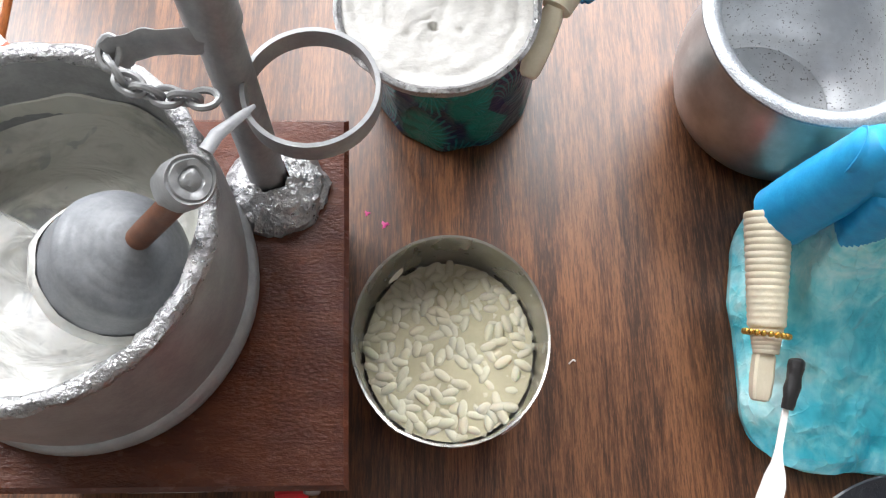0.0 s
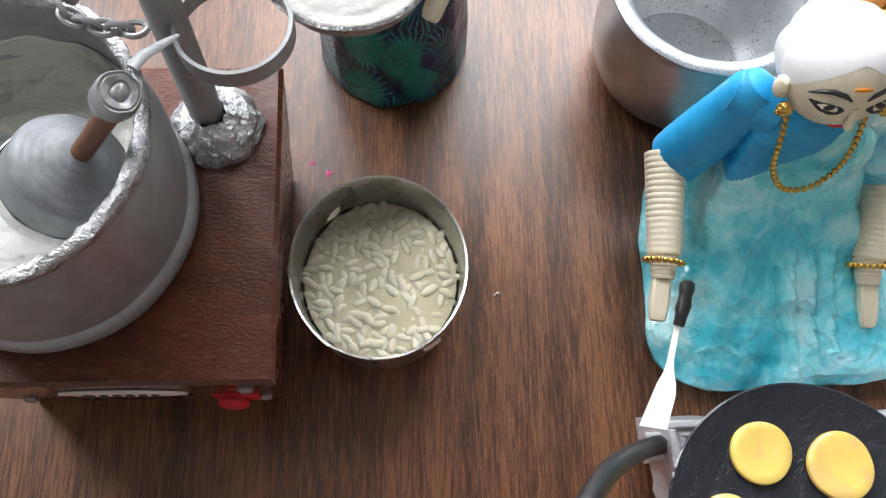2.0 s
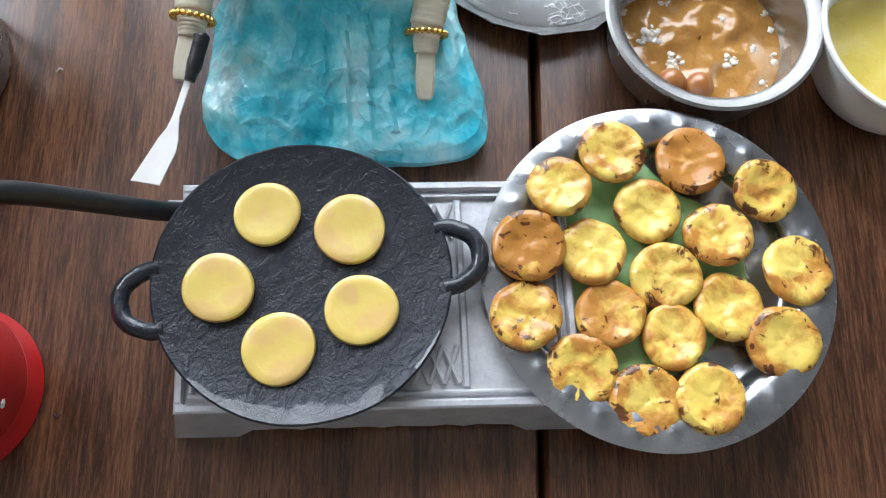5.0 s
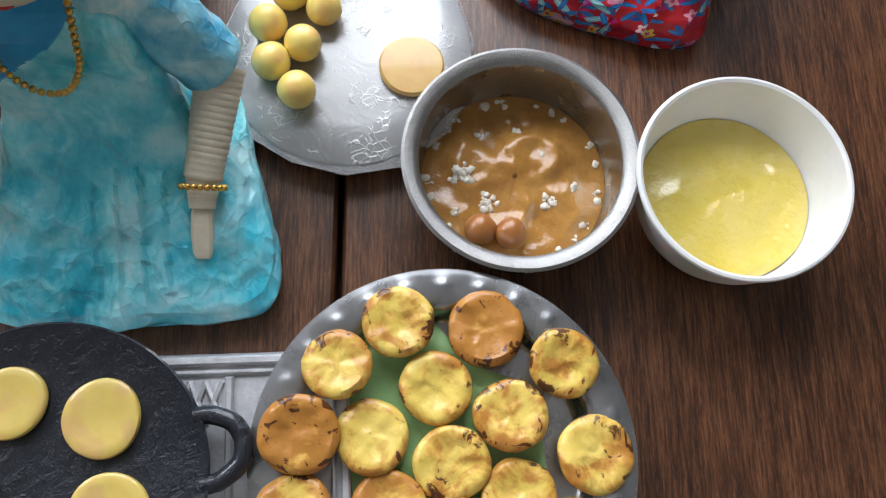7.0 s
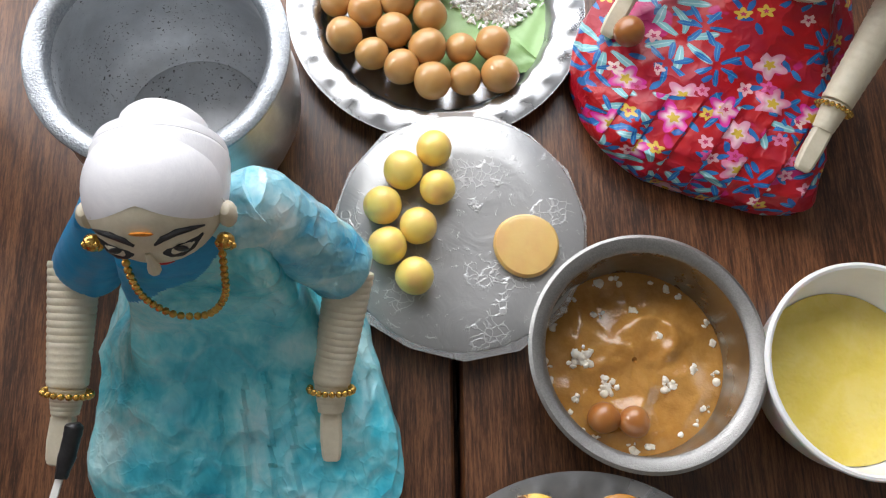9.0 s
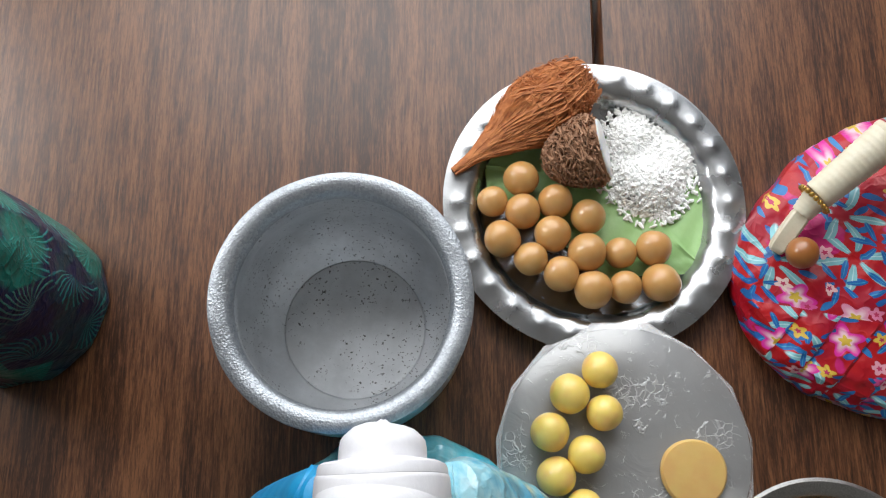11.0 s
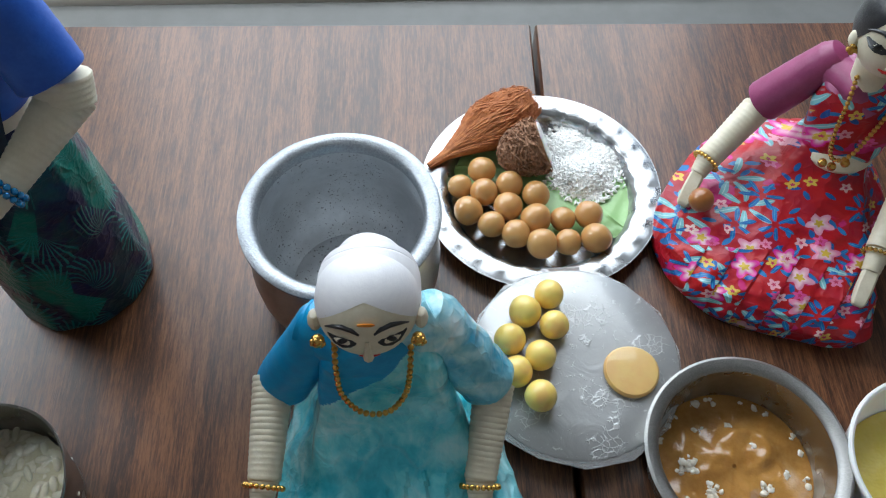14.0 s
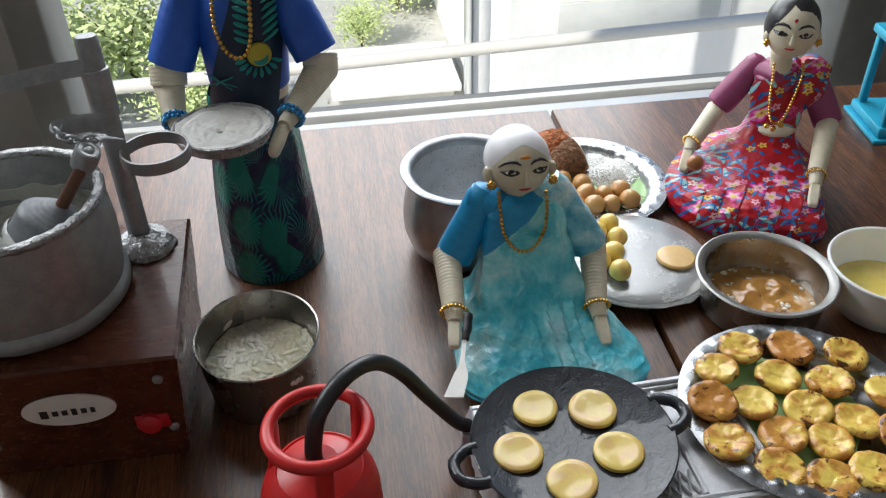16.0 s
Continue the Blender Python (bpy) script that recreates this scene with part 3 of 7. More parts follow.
TRACK_DARK = surf("window_track", (0.34, 0.35, 0.36), (0.44, 0.45, 0.46), 25.0, (0.5, 0.7), bump=0.2, bscale=200.0)
JAMB_GREY = surf("jamb_grey", (0.17, 0.17, 0.16), (0.22, 0.22, 0.21), 10.0, (0.5, 0.7), bump=0.15, bscale=150.0)
PLASTER = surf("white_plaster", (0.78, 0.77, 0.74), (0.86, 0.85, 0.83), 1.5, (0.8, 0.95), bump=0.3, bscale=20.0, bdist=0.01)
STONE_GROUND = surf("garden_ground", (0.44, 0.43, 0.39), (0.60, 0.59, 0.54), 1.3, (0.85, 0.95), bump=0.6, bscale=8.0, bdist=0.03)
FOLIAGE = surf("foliage", (0.42, 0.52, 0.18), (0.64, 0.70, 0.36), 3.0, (0.5, 0.7), bump=0.0)
BARK = surf("bark", (0.12, 0.08, 0.05), (0.20, 0.15, 0.10), 9.0, (0.8, 0.95), bump=0.8, bscale=40.0, bdist=0.01)
GLASS_DARK = surf("far_window_glass", (0.50, 0.51, 0.49), (0.58, 0.59, 0.57), 2.0, (0.1, 0.2), bump=0.0)
SOAK_WATER = surf("clear_soaking_water", (0.78, 0.75, 0.66), (0.84, 0.81, 0.72), 60.0, (0.02, 0.05), bump=0.5, bscale=120.0, bdist=0.0012)
SOAK_WATER.node_tree.nodes["Principled BSDF"].inputs["Transmission Weight"].default_value = 0.93
SOAK_WATER.node_tree.nodes["Principled BSDF"].inputs["IOR"].default_value = 1.33


# ---------------------------------------------------------------- geometry helpers
def wob(p, amp, scale, seed=0.0):
    """A point pushed about by smooth noise."""
    v = noise.noise_vector(Vector(p) * scale + Vector((seed, seed * 1.7, seed * 0.3)))
    return Vector(p) + v * amp


def crumple(p, amp, scale, seed=0.0):
    """How far crumpled paper stands out at a point: sharp creases between flat facets."""
    q = Vector(p) * scale + Vector((seed, seed * 2.3, seed * 0.7))
    q = q + noise.noise_vector(q * 0.6) * 0.5
    d = noise.voronoi(q)[0]
    return amp * (d[0] - 0.5)


class Geo:
    """Collects verts and faces in world metres; build() makes one mesh object of them, rebased on its origin."""

    def __init__(self):
        self.v, self.f, self.m = [], [], []

    def add(self, verts, faces, mat=0):
        k = len(self.v)
        self.v += [Vector(p) for p in verts]
        self.f += [[i + k for i in f] for f in faces]
        self.m += [mat] * len(faces)
        return self

    def rings(self, rings, mat=0, cap_a=False, cap_b=False, closed=True, loop=False):
        """Skin over a row of rings with the same number of points; a ring of one point is a pole."""
        k0, starts = len(self.v), []
        for r in rings:
            starts.append(len(self.v))
            self.v += [Vector(p) for p in r]
        pairs = list(zip(range(len(rings) - 1), range(1, len(rings))))
        if loop:
            pairs.append((len(rings) - 1, 0))
        for a, b in pairs:
            na, nb = len(rings[a]), len(rings[b])
            sa, sb = starts[a], starts[b]
            n = max(na, nb)
            for i in range(n if closed else n - 1):
                j = (i + 1) % n
                if na == 1 and nb == 1:
                    continue
                if na == 1:
                    face = [sa, sb + j, sb + i]
                elif nb == 1:
                    face = [sa + i, sa + j, sb]
                else:
                    face = [sa + i, sa + j, sb + j, sb + i]
                self.f.append(face)
                self.m.append(mat)
        if cap_a and len(rings[0]) > 2:
            self.f.append(list(range(starts[0], starts[0] + len(rings[0])))[::-1])
            self.m.append(mat)
        if cap_b and len(rings[-1]) > 2:
            self.f.append(list(range(starts[-1], starts[-1] + len(rings[-1]))))
            self.m.append(mat)
        return self

    def lathe(self, profile, centre, seg=48, mat=0, axis=(0, 0, 1), bend=None, loop=False):
        """profile: (radius, height) pairs. bend(angle, r, h) may return a changed (r, h)."""
        q = Vector((0, 0, 1)).rotation_difference(Vector(axis).normalized()).to_matrix()
        c = Vector(centre)
        out = []
        for r, h in profile:
            if r < 1e-7:
                out.append([c + q @ Vector((0, 0, h))])
                continue
            ring = []
            for i in range(seg):
                a = 2 * math.pi * i / seg
                rr, hh = bend(a, r, h) if bend else (r, h)
                ring.append(c + q @ Vector((rr * math.cos(a), rr * math.sin(a), hh)))
            out.append(ring)
        return self.rings(out, mat, loop=loop)

    def tube(self, pts, radii, seg=12, mat=0, caps=True, flat=1.0, up=None, loop=False):
        """A round (or flattened) tube along points; radii is one number or one a point."""
        pts = [Vector(p) for p in pts]
        n = len(pts)
        if isinstance(radii, (int, float)):
            radii = [radii] * n
        ref = Vector(up) if up else None
        out, last = [], None
        for i, p in enumerate(pts):
            if loop:
                d = (pts[(i + 1) % n] - pts[i - 1]).normalized()
            else:
                d = (pts[min(i + 1, n - 1)] - pts[max(i - 1, 0)]).normalized()
            if ref is not None:
                side = d.cross(ref).normalized()
            elif last is None:
                side = d.orthogonal().normalized()
            else:
                side = (last - d * last.dot(d)).normalized()
            last = side
            other = side.cross(d).normalized()
            out.append([p + (side * math.cos(2 * math.pi * k / seg) + other * math.sin(2 * math.pi * k / seg) * flat) * radii[i] for k in range(seg)])
        return self.rings(out, mat, caps and not loop, caps and not loop, loop=loop)

    def ball(self, centre, r, seg=16, mat=0, rows=None, warp=None):
        r = (r, r, r) if isinstance(r, (int, float)) else r
        rows = rows or max(4, seg // 2)
        c = Vector(centre)
        out = []
        for j in range(rows + 1):
            t = math.pi * j / rows
            if j in (0, rows):
                ring = [Vector((0, 0, -math.cos(t)))]
            else:
                ring = [Vector((math.sin(t) * math.cos(2 * math.pi * i / seg), math.sin(t) * math.sin(2 * math.pi * i / seg), -math.cos(t))) for i in range(seg)]
            out.append([c + Vector((p.x * r[0], p.y * r[1], p.z * r[2])) if not warp else warp(c + Vector((p.x * r[0], p.y * r[1], p.z * r[2]))) for p in ring])
        return self.rings(out, mat)

    def slab(self, poly, z0, z1, mat=0, bevel=0.0, inset=0.0):
        """A plate with the outline poly (x, y), with eased upper and lower edges."""
        c = Vector((sum(p[0] for p in poly) / len(poly), sum(p[1] for p in poly) / len(poly)))

        def ring(z, d):
            out = []
            for p in poly:
                q = Vector((p[0], p[1]))
                w = (q - c)
                q = c + w * (1 - d / max(w.length, 1e-6))
                out.append((q.x, q.y, z))
            return out
        b = bevel
        rows = [ring(z0, b), ring(z0 + b, 0), ring(z1 - b, inset), ring(z1, b + inset)] if b else [ring(z0, 0), ring(z1, inset)]
        return self.rings(rows, mat, True, True)

    def box(self, lo, hi, mat=0, bevel=0.0, m=None):
        """A box with chamfered edges; m turns it about the world's origin."""
        b = min(bevel, *(abs(h - l) * 0.45 for l, h in zip(lo, hi)))
        (x0, y0, z0), (x1, y1, z1) = lo, hi

        def ring(z, d):
            e = b if d == 0 else b
            pts = [(x0 + d, y0 + e + d * 0, z), (x0 + e, y0 + d, z), (x1 - e, y0 + d, z), (x1 - d, y0 + e, z), (x1 - d, y1 - e, z), (x1 - e, y1 - d, z), (x0 + e, y1 - d, z), (x0 + d, y1 - e, z)]
            return pts
        if b > 0:
            rows = [ring(z0, b * 0.8), ring(z0 + b, 0), ring(z1 - b, 0), ring(z1, b * 0.8)]
        else:
            rows = [[(x0, y0, z), (x1, y0, z), (x1, y1, z), (x0, y1, z)] for z in (z0, z1)]
        if m is not None:
            rows = [[m @ Vector(p) for p in r] for r in rows]
        return self.rings(rows, mat, True, True)

    def warp(self, amp, scale, seed=0.0, start=0):
        for i in range(start, len(self.v)):
            self.v[i] = wob(self.v[i], amp, scale, seed)
        return self

    def build(self, name, mats, parent=None, label="", origin=None, smooth=40.0):
        """One mesh object: under parent (in the parent's place), or top-level at origin."""
        mats = mats if isinstance(mats, (list, tuple)) else [mats]
        base = parent_origin(parent) if parent is not None else Vector(origin or (0, 0, 0))
        me = bpy.data.meshes.new(name)
        me.from_pydata([tuple(p - base) for p in self.v], [], self.f)
        for mt in mats:
            me.materials.append(mt)
        if len(mats) > 1:
            me.polygons.foreach_set("material_index", self.m)
        me.update()
        bm = bmesh.new()
        bm.from_mesh(me)
        bmesh.ops.recalc_face_normals(bm, faces=bm.faces)
        bm.to_mesh(me)
        bm.free()
        me.shade_smooth()
        me.set_sharp_from_angle(angle=radians(smooth))
        ob = new(name, me)
        if parent is not None:
            ob.parent = parent
        else:
            ob.location = base
        if label:
            ob["label"] = label
        return ob


def parent_origin(ob):
    p = Vector((0, 0, 0))
    while ob is not None:
        p += ob.location
        ob = ob.parent
    return p


def thing(name, origin, label, category, group="", kind=""):
    ob = new(name)
    ob.empty_display_size = 0.01
    ob.location = origin
    return tagged(ob, label, category, group, kind)


def arc(pts, n=8):
    """A smooth curve (Catmull-Rom) through points."""
    p = [Vector(q) for q in pts]
    p = [p[0] * 2 - p[1]] + p + [p[-1] * 2 - p[-2]]
    out = []
    for i in range(1, len(p) - 2):
        for k in range(n):
            t = k / n
            a, b, c, d = p[i - 1], p[i], p[i + 1], p[i + 2]
            out.append(0.5 * ((2 * b) + (c - a) * t + (2 * a - 5 * b + 4 * c - d) * t * t + (3 * b - 3 * c + d - a) * t ** 3))
    out.append(p[-2])
    return out


def along(pts, step):
    """Points at even steps along a polyline."""
    out, left = [pts[0].copy()], step
    for a, b in zip(pts, pts[1:]):
        d, pos = (b - a).length, 0.0
        while d - pos >= left:
            pos += left
            out.append(a + (b - a) * (pos / d))
            left = step
        left -= d - pos
    return out


def outline(foot, n):
    """A closed smooth outline of n points through the foot's corners."""
    k = len(foot)
    out = []
    for i in range(n):
        s = i / n * k
        j, t = int(s), s - int(s)
        a, b, c, d = (Vector((*foot[(j + o) % k], 0)) for o in (-1, 0, 1, 2))
        out.append(0.5 * ((2 * b) + (c - a) * t + (2 * a - 5 * b + 4 * c - d) * t * t + (3 * b - 3 * c + d - a) * t ** 3))
    return out


# ---------------------------------------------------------------- the room
Y_WALL = 0.60


def room():
    g = Geo()
    g.box((-1.1, -1.1, -0.80), (1.2, 0.72, -0.74))
    tagged(g.build("floor", FLOOR), "grey-brown tiled floor of the room", "floor", kind="structure")
    # unseen ceiling, set low to bounce window light and block the sun
    g = Geo()
    g.box((-1.1, -1.1, 1.35), (1.2, 0.72, 1.43))
    tagged(g.build("ceiling", CEILING), "unseen painted ceiling, set low to bounce light", "ceiling", kind="structure")
    # unseen walls, drawn in close to bounce fill light onto the table
    for name, lo, hi in (("wall_west", (-1.18, -1.1, -0.74), (-1.1, 0.72, 1.35)), ("wall_east", (1.2, -1.1, -0.74), (1.28, 0.72, 1.35)), ("wall_south", (-1.18, -1.18, -0.74), (1.28, -1.1, 1.35))):
        g = Geo()
        g.box(lo, hi)
        tagged(g.build(name, WALL), "unseen painted room wall, set close to bounce light", "wall", kind="structure")
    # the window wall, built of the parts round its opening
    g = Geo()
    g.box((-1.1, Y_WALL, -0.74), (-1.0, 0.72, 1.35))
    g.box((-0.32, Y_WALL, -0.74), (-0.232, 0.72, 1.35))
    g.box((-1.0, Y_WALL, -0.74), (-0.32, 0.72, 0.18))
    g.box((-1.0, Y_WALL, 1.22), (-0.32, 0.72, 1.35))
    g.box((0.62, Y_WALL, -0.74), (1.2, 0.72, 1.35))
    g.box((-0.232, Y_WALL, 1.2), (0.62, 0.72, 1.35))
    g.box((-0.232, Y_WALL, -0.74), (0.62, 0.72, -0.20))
    tagged(g.build("wall_north", NORTH_WALL), "taupe wall round the window, its backlit shade put in the colour", "wall", kind="structure")

    # window added out of view, an opening for the west fill lamp
    w2 = thing("window_2", (-0.66, 0.66, 0.18), "added unseen second window for the west fill lamp, grey aluminium frame", "window", kind="structure")
    for lo, hi in (((-1.0, 0.64, 0.181), (-0.965, 0.69, 1.219)), ((-0.355, 0.64, 0.181), (-0.32, 0.69, 1.219)), ((-0.9645, 0.64, 0.181), (-0.3555, 0.69, 0.215)), ((-0.9645, 0.64, 1.185), (-0.3555, 0.69, 1.219))):
        g = Geo()
        g.box(lo, hi, bevel=0.003)
        g.build("window_frame", JAMB_GREY, w2)

    win = thing("window_1", (0.2, 0.56, -0.16), "wide window with grey aluminium frame and cream sill", "window", kind="structure")
    g = Geo()
    g.box((-0.4, 0.512, -0.20), (0.8, 0.536, -0.155), bevel=0.003)
    g.build("window_sill", SILL, win, "cream sill board")
    g = Geo()
    g.box((-0.4, 0.34, -0.23), (0.8, 0.511, -0.17), bevel=0.003)
    g.build("wall_ledge", JAMB_GREY, win)
    g = Geo()
    g.box((-0.232, 0.537, -0.20), (0.62, 0.556, -0.16), bevel=0.001)
    g.build("track", TRACK_DARK, win, "dark sliding track")
    g = Geo()
    g.box((-0.232, 0.557, -0.20), (0.62, 0.597, -0.156), bevel=0.002)
    g.build("window_frame", FRAME_GREY, win, "pale grey aluminium bottom rail")
    g = Geo()
    g.box((-0.232, 0.598, -0.199), (0.62, 0.612, -0.149), bevel=0.002)
    g.build("outer_lip", SILL, win, "cream outer lip")
    for x0, x1 in ((-0.232, -0.196), (0.575, 0.62)):
        g = Geo()
        g.box((x0, 0.53, -0.155), (x1, 0.599, 1.2), bevel=0.003)
        g.build("jamb", JAMB_GREY, win, "grey upright window jamb")


def table():
    t = thing("table", (0.2, 0.0, -0.74), "dark brown wooden table with a narrow joint between its boards", "table")
    m = Matrix.Translation((0.2005, 0.1, 0)) @ Matrix.Rotation(radians(-0.8), 4, "Z") @ Matrix.Translation((-0.2005, -0.1, 0))
    for x0, x1 in ((-0.157, 0.1993), (0.2016, 0.62)):
        g = Geo()
        g.box((x0, -0.62, -0.022), (x1, 0.2995, 0.0), bevel=0.0012, m=m)
        g.build("board", WOOD, t)
    g = Geo()
    g.box((-0.14, -0.60, -0.06), (0.60, 0.285, -0.0225), m=m)
    g.build("apron", WOOD, t)
    for x in (-0.13, 0.55):
        for y in (-0.59, 0.24):
            g = Geo()
            g.box((x, y, -0.74), (x + 0.045, y + 0.045, -0.0605), bevel=0.003, m=m)
            g.build("leg", WOOD, t)


def bench_and_towel():
    b = thing("stool", (-0.33, 0.1, -0.74), "orange-brown wooden stool drawn up against the table", "stool")
    g = Geo()
    g.box((-0.50, -0.10, -0.022), (-0.1585, 0.30, -0.003), bevel=0.002)
    g.build("seat", ORANGE_WOOD, b)
    for x in (-0.49, -0.205):
        for y in (-0.09, 0.25):
            g = Geo()
            g.box((x, y, -0.74), (x + 0.035, y + 0.035, -0.0225), bevel=0.003)
            g.build("leg", ORANGE_WOOD, b)
    n = Nodes("striped_towel")
    q = n.vmath("DOT_PRODUCT", n.coord, (-0.663, 0.748, 0.0))
    f = n.math("FRACT", n.math("ADD", n.math("ADD", n.math("MULTIPLY", q, 18.0), 0.52), n.math("MULTIPLY", n.noise(160.0, 2.0), 0.06)))
    stripe = n.ramp(f, [(0.0, (0.62, 0.57, 0.54)), (0.05, (0.58, 0.09, 0.045)), (0.24, (0.62, 0.56, 0.60)), (0.41, (0.06, 0.07, 0.34)), (0.58, (0.64, 0.60, 0.60)), (0.72, (0.58, 0.13, 0.09))])
    stripe.node.color_ramp.interpolation = "CONSTANT"
    n.bump(n.noise(900.0, 3.0, 0.7), 0.9, 0.0012)
    m = n.set(color=stripe, rough=0.95, sheen=0.4)
    # cloth corner lying over the joint of stool and table
    g = Geo()
    o, u, v = Vector((-0.1427, 0.1632)), Vector((-0.0389, 0.0389)), Vector((-0.0285, -0.0253))
    rows = []
    for i in range(25):
        row = []
        for j in range(25):
            p = o + u * (i / 24 * 2.2) + v * (j / 24 * 2.2)
            z = 0.0042 + 0.0016 * noise.noise(Vector((p.x * 60, p.y * 60, 1.0)))
            row.append((p.x, p.y, z))
        rows.append(row)
    g.rings(rows, closed=False)
    ob = g.build("towel", m, origin=(-0.18, 0.17, 0.0))
    sol = ob.modifiers.new("thickness", "SOLIDIFY")
    sol.thickness = 0.0035
    sol.offset = -1.0
    tagged(ob, "folded cloth with red, white and blue stripes by the stool", "cloth")


def outside():
    g = Geo()
    g.box((-400, -400, -3.75), (400, 800, -3.6))
    tagged(g.build("ground", STONE_GROUND), "pale stony garden ground far below the window", "ground", kind="structure")
    h = thing("neighbour_house", (4.5, 8.0, -3.6), "white plastered house with a shaded storey band", "house")
    g = Geo()
    g.box((1.40, 5.6, -3.6), (9.0, 12.0, -1.60))
    g.build("wall", PLASTER, h)
    g = Geo()
    g.box((1.28, 5.35, -1.60), (9.2, 12.2, -1.45), bevel=0.02)
    g.build("roof", PLASTER, h)
    for x in (1.75, 3.1, 4.45):
        g = Geo()
        g.box((x, 5.57, -2.32), (x + 1.25, 5.66, -2.06), bevel=0.01)
        g.build("window", GLASS_DARK, h, "pale shaded window pane")
    w = thing("garden_wall", (0.68, 7.4, -3.6), "low white garden block on the paving", "wall")
    g = Geo()
    g.box((0.12, 7.1, -3.6), (1.22, 7.9, -3.42))
    g.build("wall", STONE_GROUND, w)
    g = Geo()
    g.box((0.06, 7.0, -3.42), (1.28, 8.0, -3.34), bevel=0.015)
    g.build("coping", PLASTER, w)
    p = thing("garden_column", (0.915, 4.2, -3.6), "slim white column in the garden", "column")
    g = Geo()
    g.box((0.86, 4.16, -3.6), (0.96, 4.26, 1.6), bevel=0.006)
    g.build("shaft", PLASTER, p)
    g = Geo()
    g.box((0.83, 4.13, -3.6), (0.85, 4.29, 1.6), bevel=0.004)
    g.build("pipe", GLASS_DARK, p)
    r = thing("balcony_rail", (0.4, 2.0, -3.6), "pale grey steel rail outside the window", "rail")
    g = Geo()
    g.tube([(-3.0, 1.787, -0.72), (4.0, 2.195, -0.72)], 0.019, 10)
    g.build("bar", SILL, r)
    for x in (-1.3, 3.3):
        g = Geo()
        y = 1.962 + x * 0.0583
        g.box((x, y - 0.03, -3.6), (x + 0.07, y + 0.03, -0.738))
        g.build("post", PLASTER, r)
    rnd = random.Random(5)
    for n, (x, y, z, s) in enumerate(((-1.9, 8.2, -3.6, 0.8), (0.95, 9.6, -3.6, 0.55), (-1.2, 7.2, -3.6, 0.55), (-2.6, 7.6, -3.6, 0.9), (0.45, 8.6, -3.6, 0.35))):
        t = thing("shrub", (x, y, z), "green garden shrub with loose sunlit leaves", "shrub", "garden shrubs")
        g = Geo()
        for k in range(6):
            a = k * 1.05 + n
            g.tube(arc([(x, y, z), (x + 0.15 * s * math.cos(a), y + 0.15 * s * math.sin(a), z + 0.5 * s), (x + 0.45 * s * math.cos(a), y + 0.45 * s * math.sin(a), z + 0.95 * s)], 4), [0.03 * s * (1 - i / 10) for i in range(9)], 5)
        g.build("trunk", BARK, t)
        g = Geo()
        for k in range(2600):
            d = Vector((rnd.gauss(0, 0.36), rnd.gauss(0, 0.36), rnd.gauss(0.50, 0.26))) * s
            p = Vector((x, y, z + 0.1)) + d
            a, b = rnd.uniform(0, 6.28), rnd.uniform(-0.6, 0.9)
            u = Vector((math.cos(a) * math.cos(b), math.sin(a) * math.cos(b), math.sin(b)))
            w2 = u.orthogonal().normalized() * 0.28
            l = rnd.uniform(0.07, 0.14) * s
            g.add([p, p + (u * 0.5 + w2 * 0.7) * l, p + u * l, p + (u * 0.5 - w2 * 0.7) * l], [[0, 1, 2, 3]])
        g.build("crown", FOLIAGE, t)


def specks():
    pink = surf("pink_paint", (0.42, 0.02, 0.14), (0.5, 0.04, 0.2), 400.0, bump=0.0)
    for x, y, s in ((-0.0176, 0.1040, 0.0012), (-0.0236, 0.1081, 0.0009)):
        g = Geo()
        g.lathe([(0, 0.0003), (s * 0.7, 0.0002), (s, 0.0)], (x, y, 0.0001), 9, bend=lambda a, r, h: (r * (1 + 0.5 * math.sin(3 * a + 1)), h))
        tagged(g.build("paint_speck", pink, origin=(x, y, 0.0)), "tiny pink paint speck on the table", "speck", "specks on the table")
    g = Geo()
    g.tube(arc([(0.0552, -0.0555, 0.0005), (0.0565, -0.0562, 0.0008), (0.0572, -0.0553, 0.0005)], 5), 0.0003, 5)
    tagged(g.build("black_shred", INK, origin=(0.0565, -0.056, 0.0)), "tiny black shred on the table", "speck", "specks on the table")
    g = Geo()
    g.tube(arc([(0.0415, 0.0560, 0.0004), (0.0428, 0.0572, 0.0009), (0.0436, 0.0568, 0.0004)], 5), 0.00025, 5)
    tagged(g.build("white_shred", WHITE_STICKER, origin=(0.0425, 0.0566, 0.0)), "tiny white shred on the table", "speck", "specks on the table")


room()
table()
specks()
bench_and_towel()
outside()


